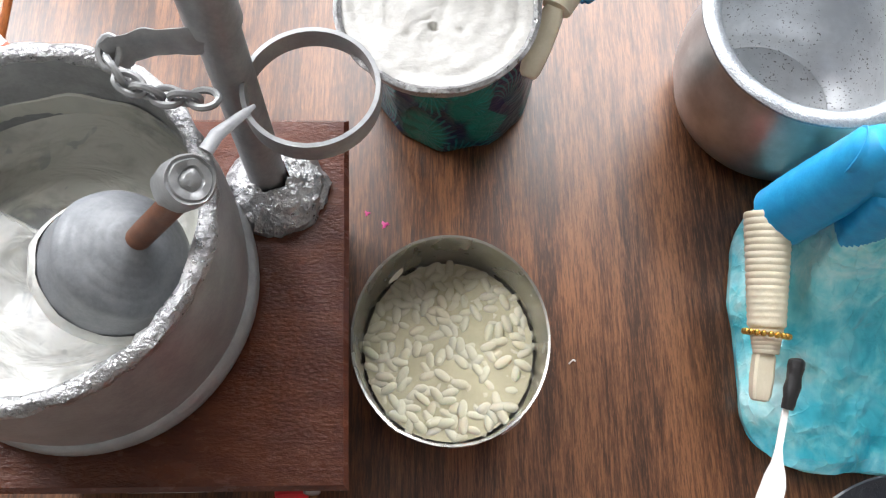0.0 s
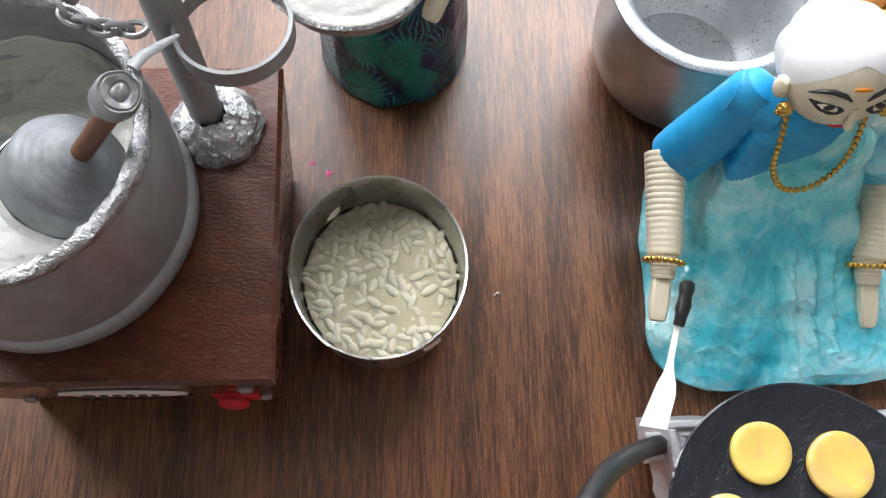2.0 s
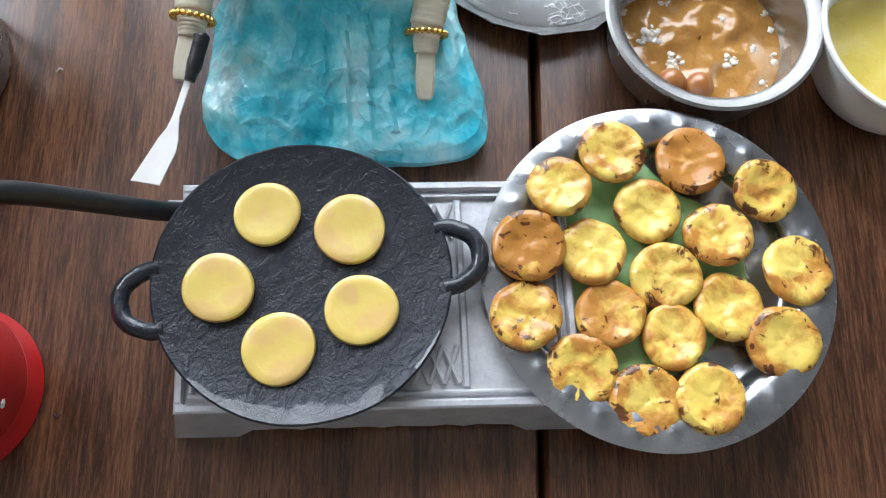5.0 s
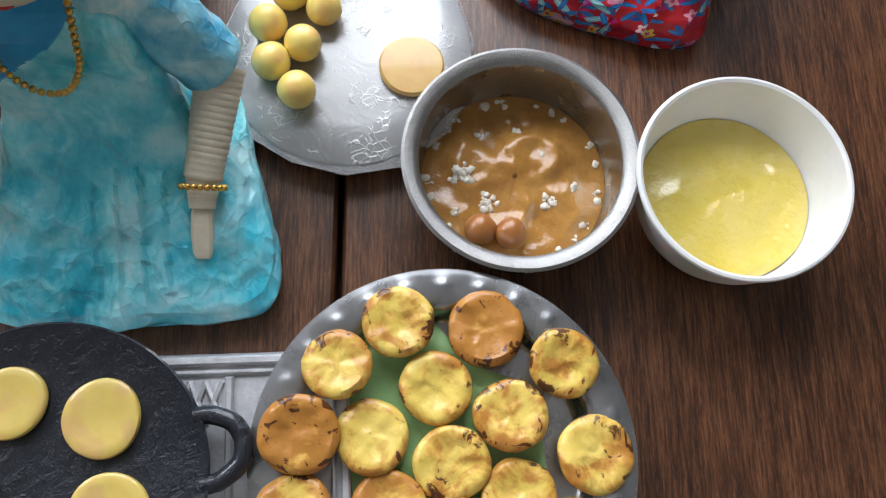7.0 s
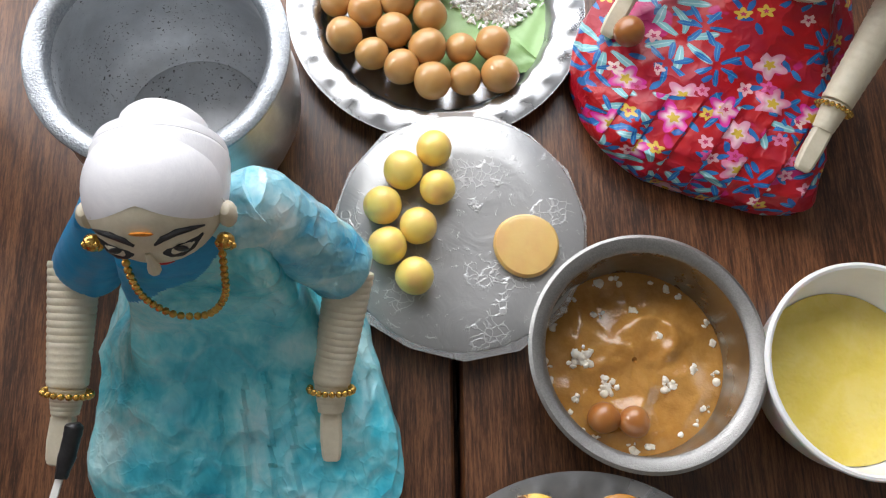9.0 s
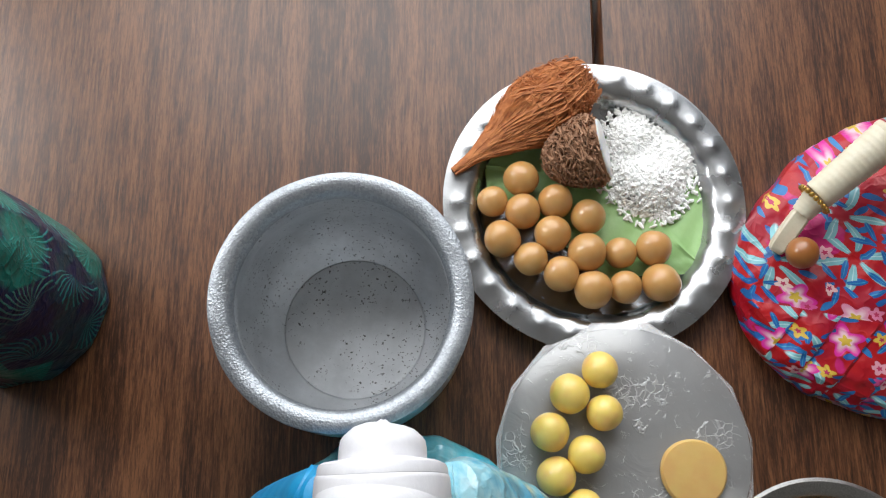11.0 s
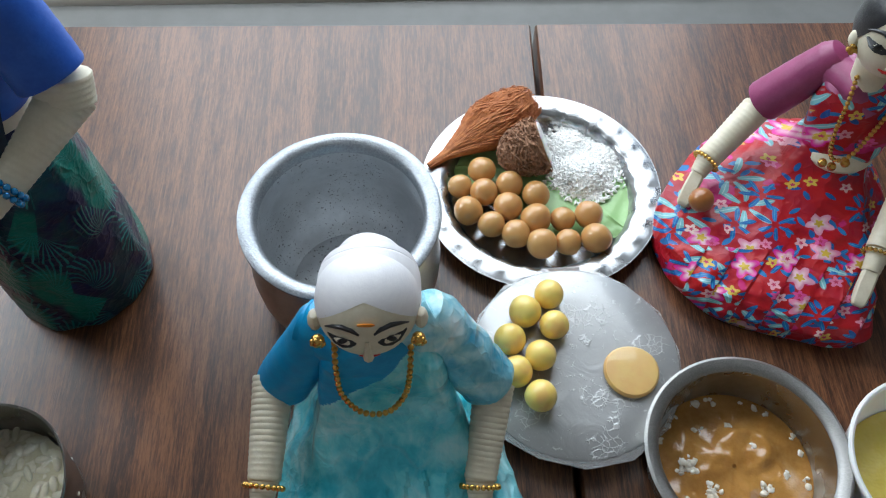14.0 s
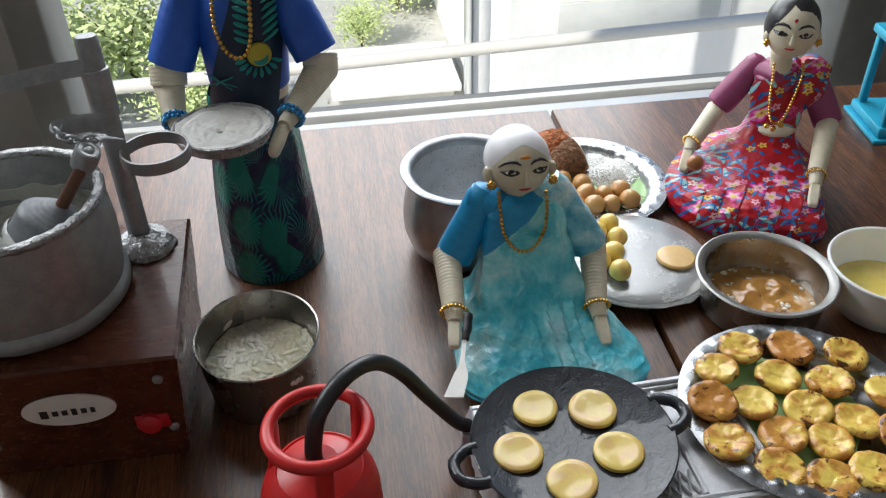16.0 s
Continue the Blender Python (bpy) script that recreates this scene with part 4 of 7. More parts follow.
# ---------------------------------------------------------------- the toy wet grinder
def wet_grinder():
    t = thing("wet_grinder", (-0.07, 0.06, 0.0), "toy wet grinder with silver drum on a maroon wooden box", "toy grinder")
    # box, a little narrower at the foot
    top = [(-0.1185, 0.0128), (-0.0226, 0.0128), (-0.0248, 0.1085), (-0.1195, 0.1085)]
    foot = [(-0.1115, 0.0212), (-0.0305, 0.0212), (-0.0305, 0.1015), (-0.1115, 0.1015)]
    g = Geo()

    def ring(poly, z, d):
        cx, cy = sum(p[0] for p in poly) / 4, sum(p[1] for p in poly) / 4
        out = []
        for k, (x, y) in enumerate(poly):
            nx, ny = poly[(k + 1) % 4]
            for s in (0.0, 0.03, 0.35, 0.65, 0.97):
                px, py = x + (nx - x) * s, y + (ny - y) * s
                out.append(wob((px - math.copysign(d, px - cx), py - math.copysign(d, py - cy), z), 0.0005, 60, 2))
        return out
    rows = []
    for k in range(7):
        f = k / 6
        poly = [(a + (c - a) * f, b + (d - b) * f) for (a, b), (c, d) in zip(foot, top)]
        rows.append(ring(poly, 0.0006 + f * 0.0634, 0.0))
    rows = [ring(foot, 0.0, 0.001)] + rows + [ring(top, 0.0652, 0.0012)]
    g.rings(rows, 0, True, True)
    base = g.build("base", MAROON, t, smooth=30)

    def front(x, z):
        return Vector((x, 0.0212 - 0.0084 * z / 0.065 - 0.0009, z))
    g = Geo()
    n = 40
    oval = [front(-0.0695 + 0.0182 * math.cos(2 * math.pi * k / n), 0.0408 + 0.0098 * math.sin(2 * math.pi * k / n)) for k in range(n)]
    back = [p + Vector((0, 0.0006, 0)) for p in oval]
    g.rings([back, oval], 0, True, True)
    sticker = g.build("sticker", WHITE_STICKER, base, "white oval paper sticker")
    # illegible name: plain dark bars
    for k, (x, w, h) in enumerate(((-0.0795, 0.0030, 0.0042), (-0.0752, 0.0022, 0.0026), (-0.0715, 0.0022, 0.0026), (-0.0678, 0.0020, 0.0036), (-0.0641, 0.0022, 0.0026), (-0.0606, 0.0018, 0.0028))):
        g = Geo()
        c = front(x, 0.0398) + Vector((0, -0.0003, 0))
        g.box((c.x - w / 2, c.y - 0.0001, c.z - h / 2), (c.x + w / 2, c.y + 0.0002, c.z + h / 2))
        g.build("bar", INK, sticker)
    g = Geo()
    c = front(-0.0407, 0.027)
    g.lathe([(0, 0.0035), (0.0036, 0.0033), (0.0046, 0.0026), (0.0048, 0.0), (0.0048, -0.002)], c, 20, axis=(0, -1, 0.1))
    g.box((c.x - 0.006, c.y - 0.0006, c.z - 0.004), (c.x + 0.0075, c.y + 0.001, c.z + 0.0035), bevel=0.0004)
    g.build("switch", RED_BUTTON, base, "round red switch button")
    for x, z in ((-0.0322, 0.0533), (-0.0325, 0.0212), (-0.104, 0.0216)):
        g = Geo()
        g.lathe([(0, 0.0007), (0.0016, 0.0006), (0.0021, 0.0002), (0.0021, -0.001)], front(x, z), 12, axis=(0, -1, 0.1))
        g.build("screw", SILVER_PAINT, base)

    # drum: hand-formed, open at the top
    cx, cy = -0.0843, 0.0602

    def uneven(a, r, h):
        k = noise.noise(Vector((math.cos(a) * 1.4, math.sin(a) * 1.4, h * 40)))
        return r * (1 + 0.018 * k), h + 0.0010 * noise.noise(Vector((math.cos(a) * 2, math.sin(a) * 2, 5 + h * 20)))
    g = Geo()
    g.lathe([(0, 0.0662), (0.0378, 0.0662), (0.0391, 0.0675), (0.0396, 0.0705), (0.0390, 0.0732), (0.0378, 0.0742), (0.0385, 0.0790), (0.0392, 0.0870), (0.0394, 0.0960), (0.0388, 0.1050), (0.0380, 0.1120),
             (0.0362, 0.1130), (0.0360, 0.1050), (0.0362, 0.0950), (0.0355, 0.0860), (0.0300, 0.0800), (0, 0.0795)], (cx, cy, 0), 72, bend=uneven)
    g.build("drum", SILVER_PAINT, t, "silver-painted open drum")
    g = Geo()
    pts = []
    for k in range(96):
        a = 2 * math.pi * k / 96
        r = 0.0370 * (1 + 0.02 * noise.noise(Vector((math.cos(a) * 1.4, math.sin(a) * 1.4, 4.6))))
        pts.append(Vector((cx + r * math.cos(a), cy + r * math.sin(a), 0.1135)))
    k0 = len(g.v)
    g.tube(pts, [0.0021 + 0.0006 * noise.noise(p * 400) for p in pts], 10, loop=True, up=(0, 0, 1))
    g.warp(0.0006, 420)
    g.build("drum_rim", SILVER_ROUGH, t, "lumpy bright silver rim")
    g = Geo()

    # the scraper's edge, with batter banked up behind it
    e1, e2 = Vector((-0.1165, 0.0797, 0.0)), Vector((-0.0890, 0.0665, 0.0))
    ed = (e2 - e1).normalized()
    en = Vector((ed.y, -ed.x, 0.0))

    def swirl(a, r, h):
        x, y = cx + math.cos(a) * r, cy + math.sin(a) * r
        k = noise.noise(Vector((x * 55, y * 55, 2.0)))
        slope = 0.0035 * max(0.0, math.cos(a - radians(235))) * (r / 0.036) ** 2
        p = Vector((x, y, 0)) - e1
        behind, go = p.dot(en), p.dot(ed)
        bank = 0.0
        if behind > 0.0:
            bank = 0.0058 * min(1.0, behind / 0.0009) * math.exp(-(behind / 0.020) ** 2) * max(0.0, min(1.0, (0.0325 - go) / 0.006))
        wall = 0.0030 * max(0.0, (r - 0.030) / 0.006) ** 2
        return min(r, 0.0358), h - 0.0030 + 0.0018 * k + slope + bank + wall + 0.0006 * math.sin(r * 420 + 2 * k)
    g.lathe([(0, 0.0905)] + [(0.0359 * k / 40, 0.0905) for k in range(1, 41)], (cx, cy, 0), 140, bend=swirl)
    for k, f in enumerate(g.f):
        mid = sum((g.v[i] for i in f), Vector()) / len(f) - e1
        g.m[k] = 1 if mid.dot(en) > 0.0002 else 0
    g.build("batter", [THIN_BATTER, BATTER], t, "swirled white batter")
    g = Geo()

    def smear(a, r, h):
        up = 0.0045 * noise.noise(Vector((math.cos(a) * 3, math.sin(a) * 3, 8.0))) if h > 0.092 else 0.0
        return r, h + up
    g.lathe([(0.0350, 0.0840), (0.0356, 0.0880), (0.0357, 0.0930), (0.0356, 0.0985), (0.0361, 0.0990)], (cx, cy, 0), 96, bend=smear)
    g.build("batter_smear", THIN_BATTER, t, "thin batter smeared on the drum wall")

    # conical stone leaning on a rod
    apex, axis = Vector((-0.0611, 0.0571, 0.1108)), Vector((0.55, 0.10, 0.80)).normalized()
    g = Geo()
    g.lathe([(0, 0.0005), (0.0028, 0.0)] + [(0.0028 + 0.0098 * k / 16, -0.0058 * (k / 16) ** 1.25 + (0.00022 if k % 3 == 0 else 0.0)) for k in range(1, 17)]
            + [(0.0136, -0.0068), (0.0139, -0.0080), (0.0139, -0.0090), (0.0142, -0.0130), (0.0149, -0.0175), (0.0130, -0.0185), (0, -0.019)], apex, 48, axis=axis,
            bend=lambda a, r, h: (r * (1 + 0.018 * noise.noise(Vector((math.cos(a) * 1.5, math.sin(a) * 1.5, h * 160)))), h + 0.0003 * noise.noise(Vector((math.cos(a) * r * 300, math.sin(a) * r * 300, 0)))))
    g.build("grinding_stone", GREY_STONE, t, "conical dark grey grinding stone")
    g = Geo()
    g.lathe([(0.0150, -0.0160), (0.0156, -0.0168), (0.0159, -0.0188), (0.0150, -0.0204), (0.013, -0.0202)], apex, 40, axis=axis, bend=lambda a, r, h: (r * (1 + 0.03 * noise.noise(Vector((math.cos(a) * 3, math.sin(a) * 3, 9)))), h))
    g.build("batter_ring", BATTER, t)
    g = Geo()
    g.tube([apex - axis * 0.004, (-0.0478, 0.0588, 0.1285)], 0.0025, 14)
    g.build("stick", ROD_BROWN, t, "brown wooden stick")
    g = Geo()
    ctop, cax = Vector((-0.0455, 0.0593, 0.1330)), Vector((0.50, -0.22, 0.84)).normalized()
    g.lathe([(0, -0.0100), (0.0045, -0.0098), (0.0049, -0.0060), (0.0048, -0.0010), (0.0044, 0.0), (0.0039, -0.0003), (0.0036, 0.0001), (0.0024, 0.0), (0.0020, -0.0004), (0.0012, 0.0003), (0, 0.0004)], ctop, 28, axis=cax)
    g.warp(0.0003, 500)
    g.build("cap", SILVER_PAINT, t, "silver cap on the stick")

    # post with its lump of cement, arms, ring and chain
    pb, pt = Vector((-0.0440, 0.0880, 0.0650)), Vector((-0.0458, 0.0975, 0.1625))
    g = Geo()
    g.tube([pb, pb.lerp(pt, 0.5), pb.lerp(pt, 0.66)], [0.0047, 0.0047, 0.0047], 20)
    g.tube([pb.lerp(pt, 0.655), pb.lerp(pt, 0.66), pb.lerp(pt, 0.86), pb.lerp(pt, 0.865)], [0.0050, 0.0056, 0.0056, 0.0050], 20)
    g.tube([pb.lerp(pt, 0.85), pb.lerp(pt, 0.99), pt], [0.0047, 0.0047, 0.0041], 20)
    g.build("post", SILVER_PAINT, t, "silver-painted round post")
    g = Geo()
    g.lathe([(0.0130, 0.0), (0.0132, 0.0015), (0.0126, 0.003), (0.0114, 0.0048), (0.0100, 0.0062), (0.0085, 0.0072), (0.0070, 0.0080), (0.0058, 0.0086), (0.0050, 0.0092), (0.0042, 0.0092)], (pb.x + 0.0012, pb.y - 0.0005, 0.0648), 56)
    g.warp(0.0012, 240, 3)
    g.warp(0.0009, 700, 5)
    g.build("cement_lump", SILVER_ROUGH, t, "crumpled silver lump round the post's foot", smooth=14)
    g = Geo()
    g.tube(arc([(-0.0470, 0.0935, 0.1510), (-0.063, 0.0925, 0.1500), (-0.079, 0.0890, 0.1485), (-0.094, 0.0835, 0.1465), (-0.110, 0.0790, 0.1450)], 6), 0.0034, 8, flat=0.22, up=(0, -1, 0.2))
    g.build("long_arm", SILVER_PAINT, t, "long flat silver arm")
    g = Geo()
    g.tube([(-0.1090, 0.0795, 0.1445), (-0.1078, 0.0792, 0.1220), (-0.1042, 0.0776, 0.0955)], 0.0021, 12)
    g.build("scraper_rod", SILVER_PAINT, t)
    g = Geo()
    edge = [e1.lerp(e2, k / 8) for k in range(9)]
    rows = []
    for off, z in ((0.0, 0.086), (0.0, 0.0928), (0.0004, 0.0938), (0.0012, 0.0938), (0.0012, 0.086)):
        rows.append([p + en * off + Vector((0, 0, z + 0.0007 * noise.noise(p * 300) - 0.0030 * (k / 8) ** 2)) for k, p in enumerate(edge)])
    g.rings(rows, closed=False)
    g.build("scraper_blade", BATTER, t, "batter-coated scraper blade")
    g = Geo()
    g.tube(arc([(-0.0430, 0.0918, 0.1272), (-0.0475, 0.0908, 0.1276), (-0.0525, 0.0904, 0.1280), (-0.0575, 0.0900, 0.1280), (-0.0618, 0.0888, 0.1276), (-0.0640, 0.0872, 0.1268)], 6), 0.0046, 12, flat=0.24, up=(0, 1, 0.05))
    g.warp(0.0005, 330)
    g.build("clamp", SILVER_PAINT, t, "bent silver clamp strip")
    rc = Vector((-0.0284, 0.0886, 0.1123))
    g = Geo()
    g.lathe([(0.0132, -0.0028), (0.0142, -0.0028), (0.0144, 0.0), (0.0142, 0.0028), (0.0132, 0.0028), (0.0131, 0.0)], rc, 56, loop=True, bend=lambda a, r, h: (r * (1 + 0.012 * math.sin(2 * a + 1)), h))
    g.build("ring", SILVER_PAINT, t, "thin silver ring held off the post")
    path = along(arc([(-0.0640, 0.0888, 0.1300), (-0.0640, 0.0855, 0.1285), (-0.0622, 0.0828, 0.1275), (-0.0590, 0.0810, 0.1265), (-0.0535, 0.0795, 0.1260), (-0.0480, 0.0788, 0.1268), (-0.0425, 0.0778, 0.1280)], 10), 0.0037)
    for k, p in enumerate(path[:-1]):
        d = (path[k + 1] - p).normalized()
        side = d.cross(Vector((0, 0, 1))).normalized()
        if k % 2:
            side = d.cross(side).normalized()
        m = (p + path[k + 1]) / 2
        loop = [m + d * (0.0030 * math.cos(a)) + side * (0.0019 * math.sin(a)) for a in (2 * math.pi * i / 14 for i in range(14))]
        g = Geo()
        g.tube(loop, 0.00072, 7, loop=True)
        g.build("chain_link", SILVER_PAINT, t)
    g = Geo()
    g.tube([(-0.0370, 0.0778, 0.1260), (-0.0385, 0.0745, 0.1285), (-0.0418, 0.0680, 0.1330), (-0.0430, 0.0640, 0.1345)], [0.0004, 0.0009, 0.0013, 0.0013], 8, flat=0.3, up=(0.5, 0.2, 0.8))
    g.build("strap", SILVER_PAINT, t)


# ---------------------------------------------------------------- pots and bowls
def rice_bowl():
    c = Vector((0.0027, 0.0568, 0.0))

    def oval(a):
        return 0.935 + 0.082 * math.sin(a) ** 2
    t = thing("steel_bowl", c, "straight-sided dull steel bowl of soaked rice", "bowl")
    g = Geo()
    g.lathe([(0, 0.0), (0.0235, 0.0), (0.0258, 0.0010), (0.0268, 0.004), (0.0285, 0.020), (0.0299, 0.0338), (0.0303, 0.0347), (0.0301, 0.0353), (0.0294, 0.0350), (0.0290, 0.0335), (0.0276, 0.018), (0.0258, 0.004), (0.0235, 0.0022), (0, 0.0020)], c, 72,
            bend=lambda a, r, h: (r * oval(a) * (1 + (0.010 * math.exp(-((a - 4.15) / 0.10) ** 2) if h > 0.02 else 0)), h * 0.945))
    g.build("body", STEEL, t)
    g = Geo()
    for k in range(7):
        a = -1.05 + 0.03 * k
        g.ball(c + Vector((0.0291 * math.cos(a), 0.0291 * math.sin(a), 0.0235 + 0.0006 * math.sin(k * 2.1))), (0.0008, 0.0008, 0.0012), 8)
    g.build("dried_drop", WHITE_STICKER, t, "dried white drop on the outside")

    def ripple(a, r, h):
        return r * oval(a) * 0.985, h + 0.0006 * noise.noise(Vector((math.cos(a) * r * 160, math.sin(a) * r * 160, 3.0)))
    g = Geo()
    g.lathe([(0, 0.0186)] + [(0.0276 * k / 12, 0.0186) for k in range(1, 13)], c, 60, bend=ripple)
    w = g.build("rice_water", SOAK_WATER, origin=c + Vector((0, 0, 0.0170)))
    w.visible_shadow = False
    tagged(w, "cloudy soaking water in the steel bowl", "water")
    g = Geo()
    g.lathe([(0, 0.0173), (0.010, 0.0173), (0.020, 0.0171), (0.0272, 0.0170)], c, 48, bend=ripple)
    s = g.build("rice_starch", RICE_WATER, origin=c + Vector((0, 0, 0.0160)))
    tagged(s, "milky starch settled among the rice grains", "water")
    rnd = random.Random(3)
    g = Geo()
    spots = []
    for k in range(9000):
        r, a = 0.0262 * math.sqrt(rnd.random()), rnd.uniform(0, 6.283)
        q = Vector((r * oval(a) * 0.98 * math.cos(a), r * oval(a) * 0.98 * math.sin(a)))
        if len(spots) < 380 and all((q - o).length > 0.0022 for o in spots):
            spots.append(q)
    for q in spots:
        p = c + Vector((q.x, q.y, 0.0165 + rnd.uniform(-0.0008, 0.0009)))
        b, tilt = rnd.uniform(0, 6.283), rnd.uniform(-0.22, 0.22)
        d = Vector((math.cos(b) * math.cos(tilt), math.sin(b) * math.cos(tilt), math.sin(tilt)))
        l, w2 = rnd.uniform(0.0025, 0.0031), rnd.uniform(0.0013, 0.0016)
        g.tube([p - d * l, p - d * l * 0.85, p - d * l * 0.45, p + d * l * 0.1, p + d * l * 0.55, p + d * l * 0.88, p + d * l], [w2 * 0.25, w2 * 0.62, w2 * 0.96, w2, w2 * 0.88, w2 * 0.52, w2 * 0.15], 9, flat=0.7, up=(0, 0, 1))
    ob = g.build("rice_grains", RICE, origin=c + Vector((0, 0, 0.0165)), smooth=60)
    tagged(ob, "soaked white rice grains in the bowl", "rice", kind="stuff")
    g = Geo()
    p = Vector((-0.0140, 0.0795, 0.0205))
    d = Vector((0.72, 0.55, 0.40)).normalized()
    g.tube([p - d * 0.0036, p - d * 0.0028, p, p + d * 0.0028, p + d * 0.0036], [0.0005, 0.0014, 0.0019, 0.0014, 0.0005], 10, flat=0.6)
    tagged(g.build("rice_grain", RICE, origin=p), "single large rice grain stuck to the bowl's wall", "rice")


def big_pot():
    c = Vector((0.1164, 0.1498, 0.0))
    t = thing("cooking_pot", c, "empty round-bellied aluminium cooking pot with a flared rim", "pot")
    g = Geo()
    g.lathe([(0, 0.0), (0.0240, 0.0), (0.0285, 0.0017), (0.0330, 0.0071), (0.0356, 0.0156), (0.0362, 0.0246), (0.0352, 0.0341), (0.0330, 0.0417), (0.0322, 0.0460), (0.0328, 0.0483)], c, 80)
    g.build("outer_body", BRUSHED, t)
    g = Geo()
    g.lathe([(0.0300, 0.0482), (0.0300, 0.0455), (0.0306, 0.0408), (0.0328, 0.0332), (0.0338, 0.0246), (0.0332, 0.0161), (0.0306, 0.0081), (0.0262, 0.0038), (0.0238, 0.0028), (0.0232, 0.0021), (0.0228, 0.0025), (0.0150, 0.0023), (0, 0.0024)], c, 80)
    g.build("inner_body", ALUMINIUM, t)
    g = Geo()
    g.lathe([(0.0300, 0.0480), (0.0302, 0.0502), (0.0316, 0.0518), (0.0338, 0.0524), (0.0356, 0.0523), (0.0366, 0.0518), (0.0367, 0.0510), (0.0357, 0.0502), (0.0338, 0.0493), (0.0328, 0.0482)], c, 96, loop=True,
            bend=lambda a, r, h: (r * (1 + 0.006 * noise.noise(Vector((math.cos(a) * 2, math.sin(a) * 2, 1)))), h + 0.0004 * noise.noise(Vector((math.cos(a) * 3, math.sin(a) * 3, 4)))))
    g.build("rim", RIM_ALU, t, "hammered pale rim")


def mix_bowl():
    c = Vector((0.2536, 0.0669, 0.0))
    t = thing("steel_pot", c, "steel pot with a flat rim holding caramel filling", "pot")
    g = Geo()
    g.lathe([(0, 0.0), (0.0240, 0.0), (0.0275, 0.0015), (0.0298, 0.0060), (0.0303, 0.0140), (0.0307, 0.0225), (0.0312, 0.0246), (0.0296, 0.0246), (0.0295, 0.0232), (0.0293, 0.0140), (0.0285, 0.0065), (0.0262, 0.0030), (0, 0.0025)], c, 80)
    g.build("body", STEEL, t)
    g = Geo()
    g.lathe([(0.0310, 0.0246), (0.0324, 0.0254), (0.0337, 0.0258), (0.0345, 0.0255), (0.0347, 0.0260), (0.0337, 0.0266), (0.0314, 0.0262), (0.0299, 0.0252), (0.0296, 0.0246)], c, 96, loop=True)
    g.build("rim", PEWTER, t, "flat hammered rim")

    def lumps(a, r, h):
        x, y = math.cos(a) * r, math.sin(a) * r
        k = noise.noise(Vector((x * 75, y * 75, 7.0)))
        s = 1.0 - (min(r, 0.0283) / 0.0287) ** 4
        e = min(1.0, ((x - 0.0055) / 0.0120) ** 2 + ((y - 0.0065) / 0.0095) ** 2)
        turn = math.atan2(y - 0.0065, x - 0.0055)
        big = 0.0018 * (1.0 - e) + 0.0024 * math.exp(-((math.sqrt(e) - 0.72) / 0.20) ** 2) * (0.5 + 0.5 * math.cos(turn - 0.9)) * (1.0 - e)
        fold = 0.0015 * (1.0 - abs(2.0 * noise.noise(Vector((x * 62 + 4, y * 62, 1.0)))) * 1.6)
        return r, h + s * (0.0020 * k + big + fold + 0.0009 * noise.noise(Vector((x * 190, y * 190, 3.0))))
    g = Geo()
    g.lathe([(0, 0.0082)] + [(0.0284 * k / 36, 0.0082 - 0.0016 * (k / 36) ** 3) for k in range(1, 37)], c, 120, bend=lumps)
    s = g.build("caramel_filling", CARAMEL, origin=c + Vector((0, 0, 0.0085)))
    tagged(s, "glossy caramel-brown sweet filling in the steel pot", "filling")
    rnd = random.Random(8)
    g = Geo()
    clumps = [(-0.0160, 0.0010, 0.0032, 60), (-0.0085, -0.0075, 0.0026, 50), (0.0105, -0.0076, 0.0020, 34), (0.0085, 0.0075, 0.0014, 20), (0.0010, 0.0150, 0.0020, 12), (-0.0100, 0.0150, 0.0020, 12), (-0.0185, -0.0110, 0.0015, 12), (0.0180, -0.0030, 0.0018, 10)]
    def top_at(x, y):
        r, a = math.hypot(x, y), math.atan2(y, x)
        return lumps(a, r, 0.0082 - 0.0016 * (r / 0.0284) ** 3)[1]
    ring_bits = [(0.0262 * math.cos(k * 0.21), 0.0262 * math.sin(k * 0.21), 0.0018, 3 + (k * 7) % 6) for k in range(30) if (k * 5) % 7 > 1]
    for x, y, s2, count in clumps + ring_bits:
        for k in range(count):
            px, py = x + rnd.gauss(0, s2 * 0.42), y + rnd.gauss(0, s2 * 0.42)
            if math.hypot(px, py) > 0.0274:
                continue
            p = c + Vector((px, py, top_at(px, py) + rnd.uniform(-0.0006, 0.0001)))
            s3 = rnd.uniform(0.0003, 0.0008) if k % 4 else rnd.uniform(0.0008, 0.0013)
            g.ball(p, (s3 * rnd.uniform(0.7, 1.4), s3 * rnd.uniform(0.7, 1.4), s3 * 0.7), 9, rows=6, warp=lambda q: wob(q, 0.0004, 900))
    ob = g.build("coconut_bits", WET_COCONUT, origin=c + Vector((0, 0, 0.0112)))
    tagged(ob, "white grated coconut bits on the caramel filling", "coconut", kind="stuff")
    for x, y in ((0.2427, 0.0496), (0.2515, 0.0484)):
        g = Geo()
        g.ball((x, y, 0.0108), (0.0049, 0.0047, 0.0043), 24, warp=lambda p: wob(p, 0.0004, 160))
        ob = g.build("caramel_ball", DARK_BALL, origin=(x, y, 0.0108))
        tagged(ob, "small glossy brown sweet ball sunk in filling", "sweet", "balls in the filling")


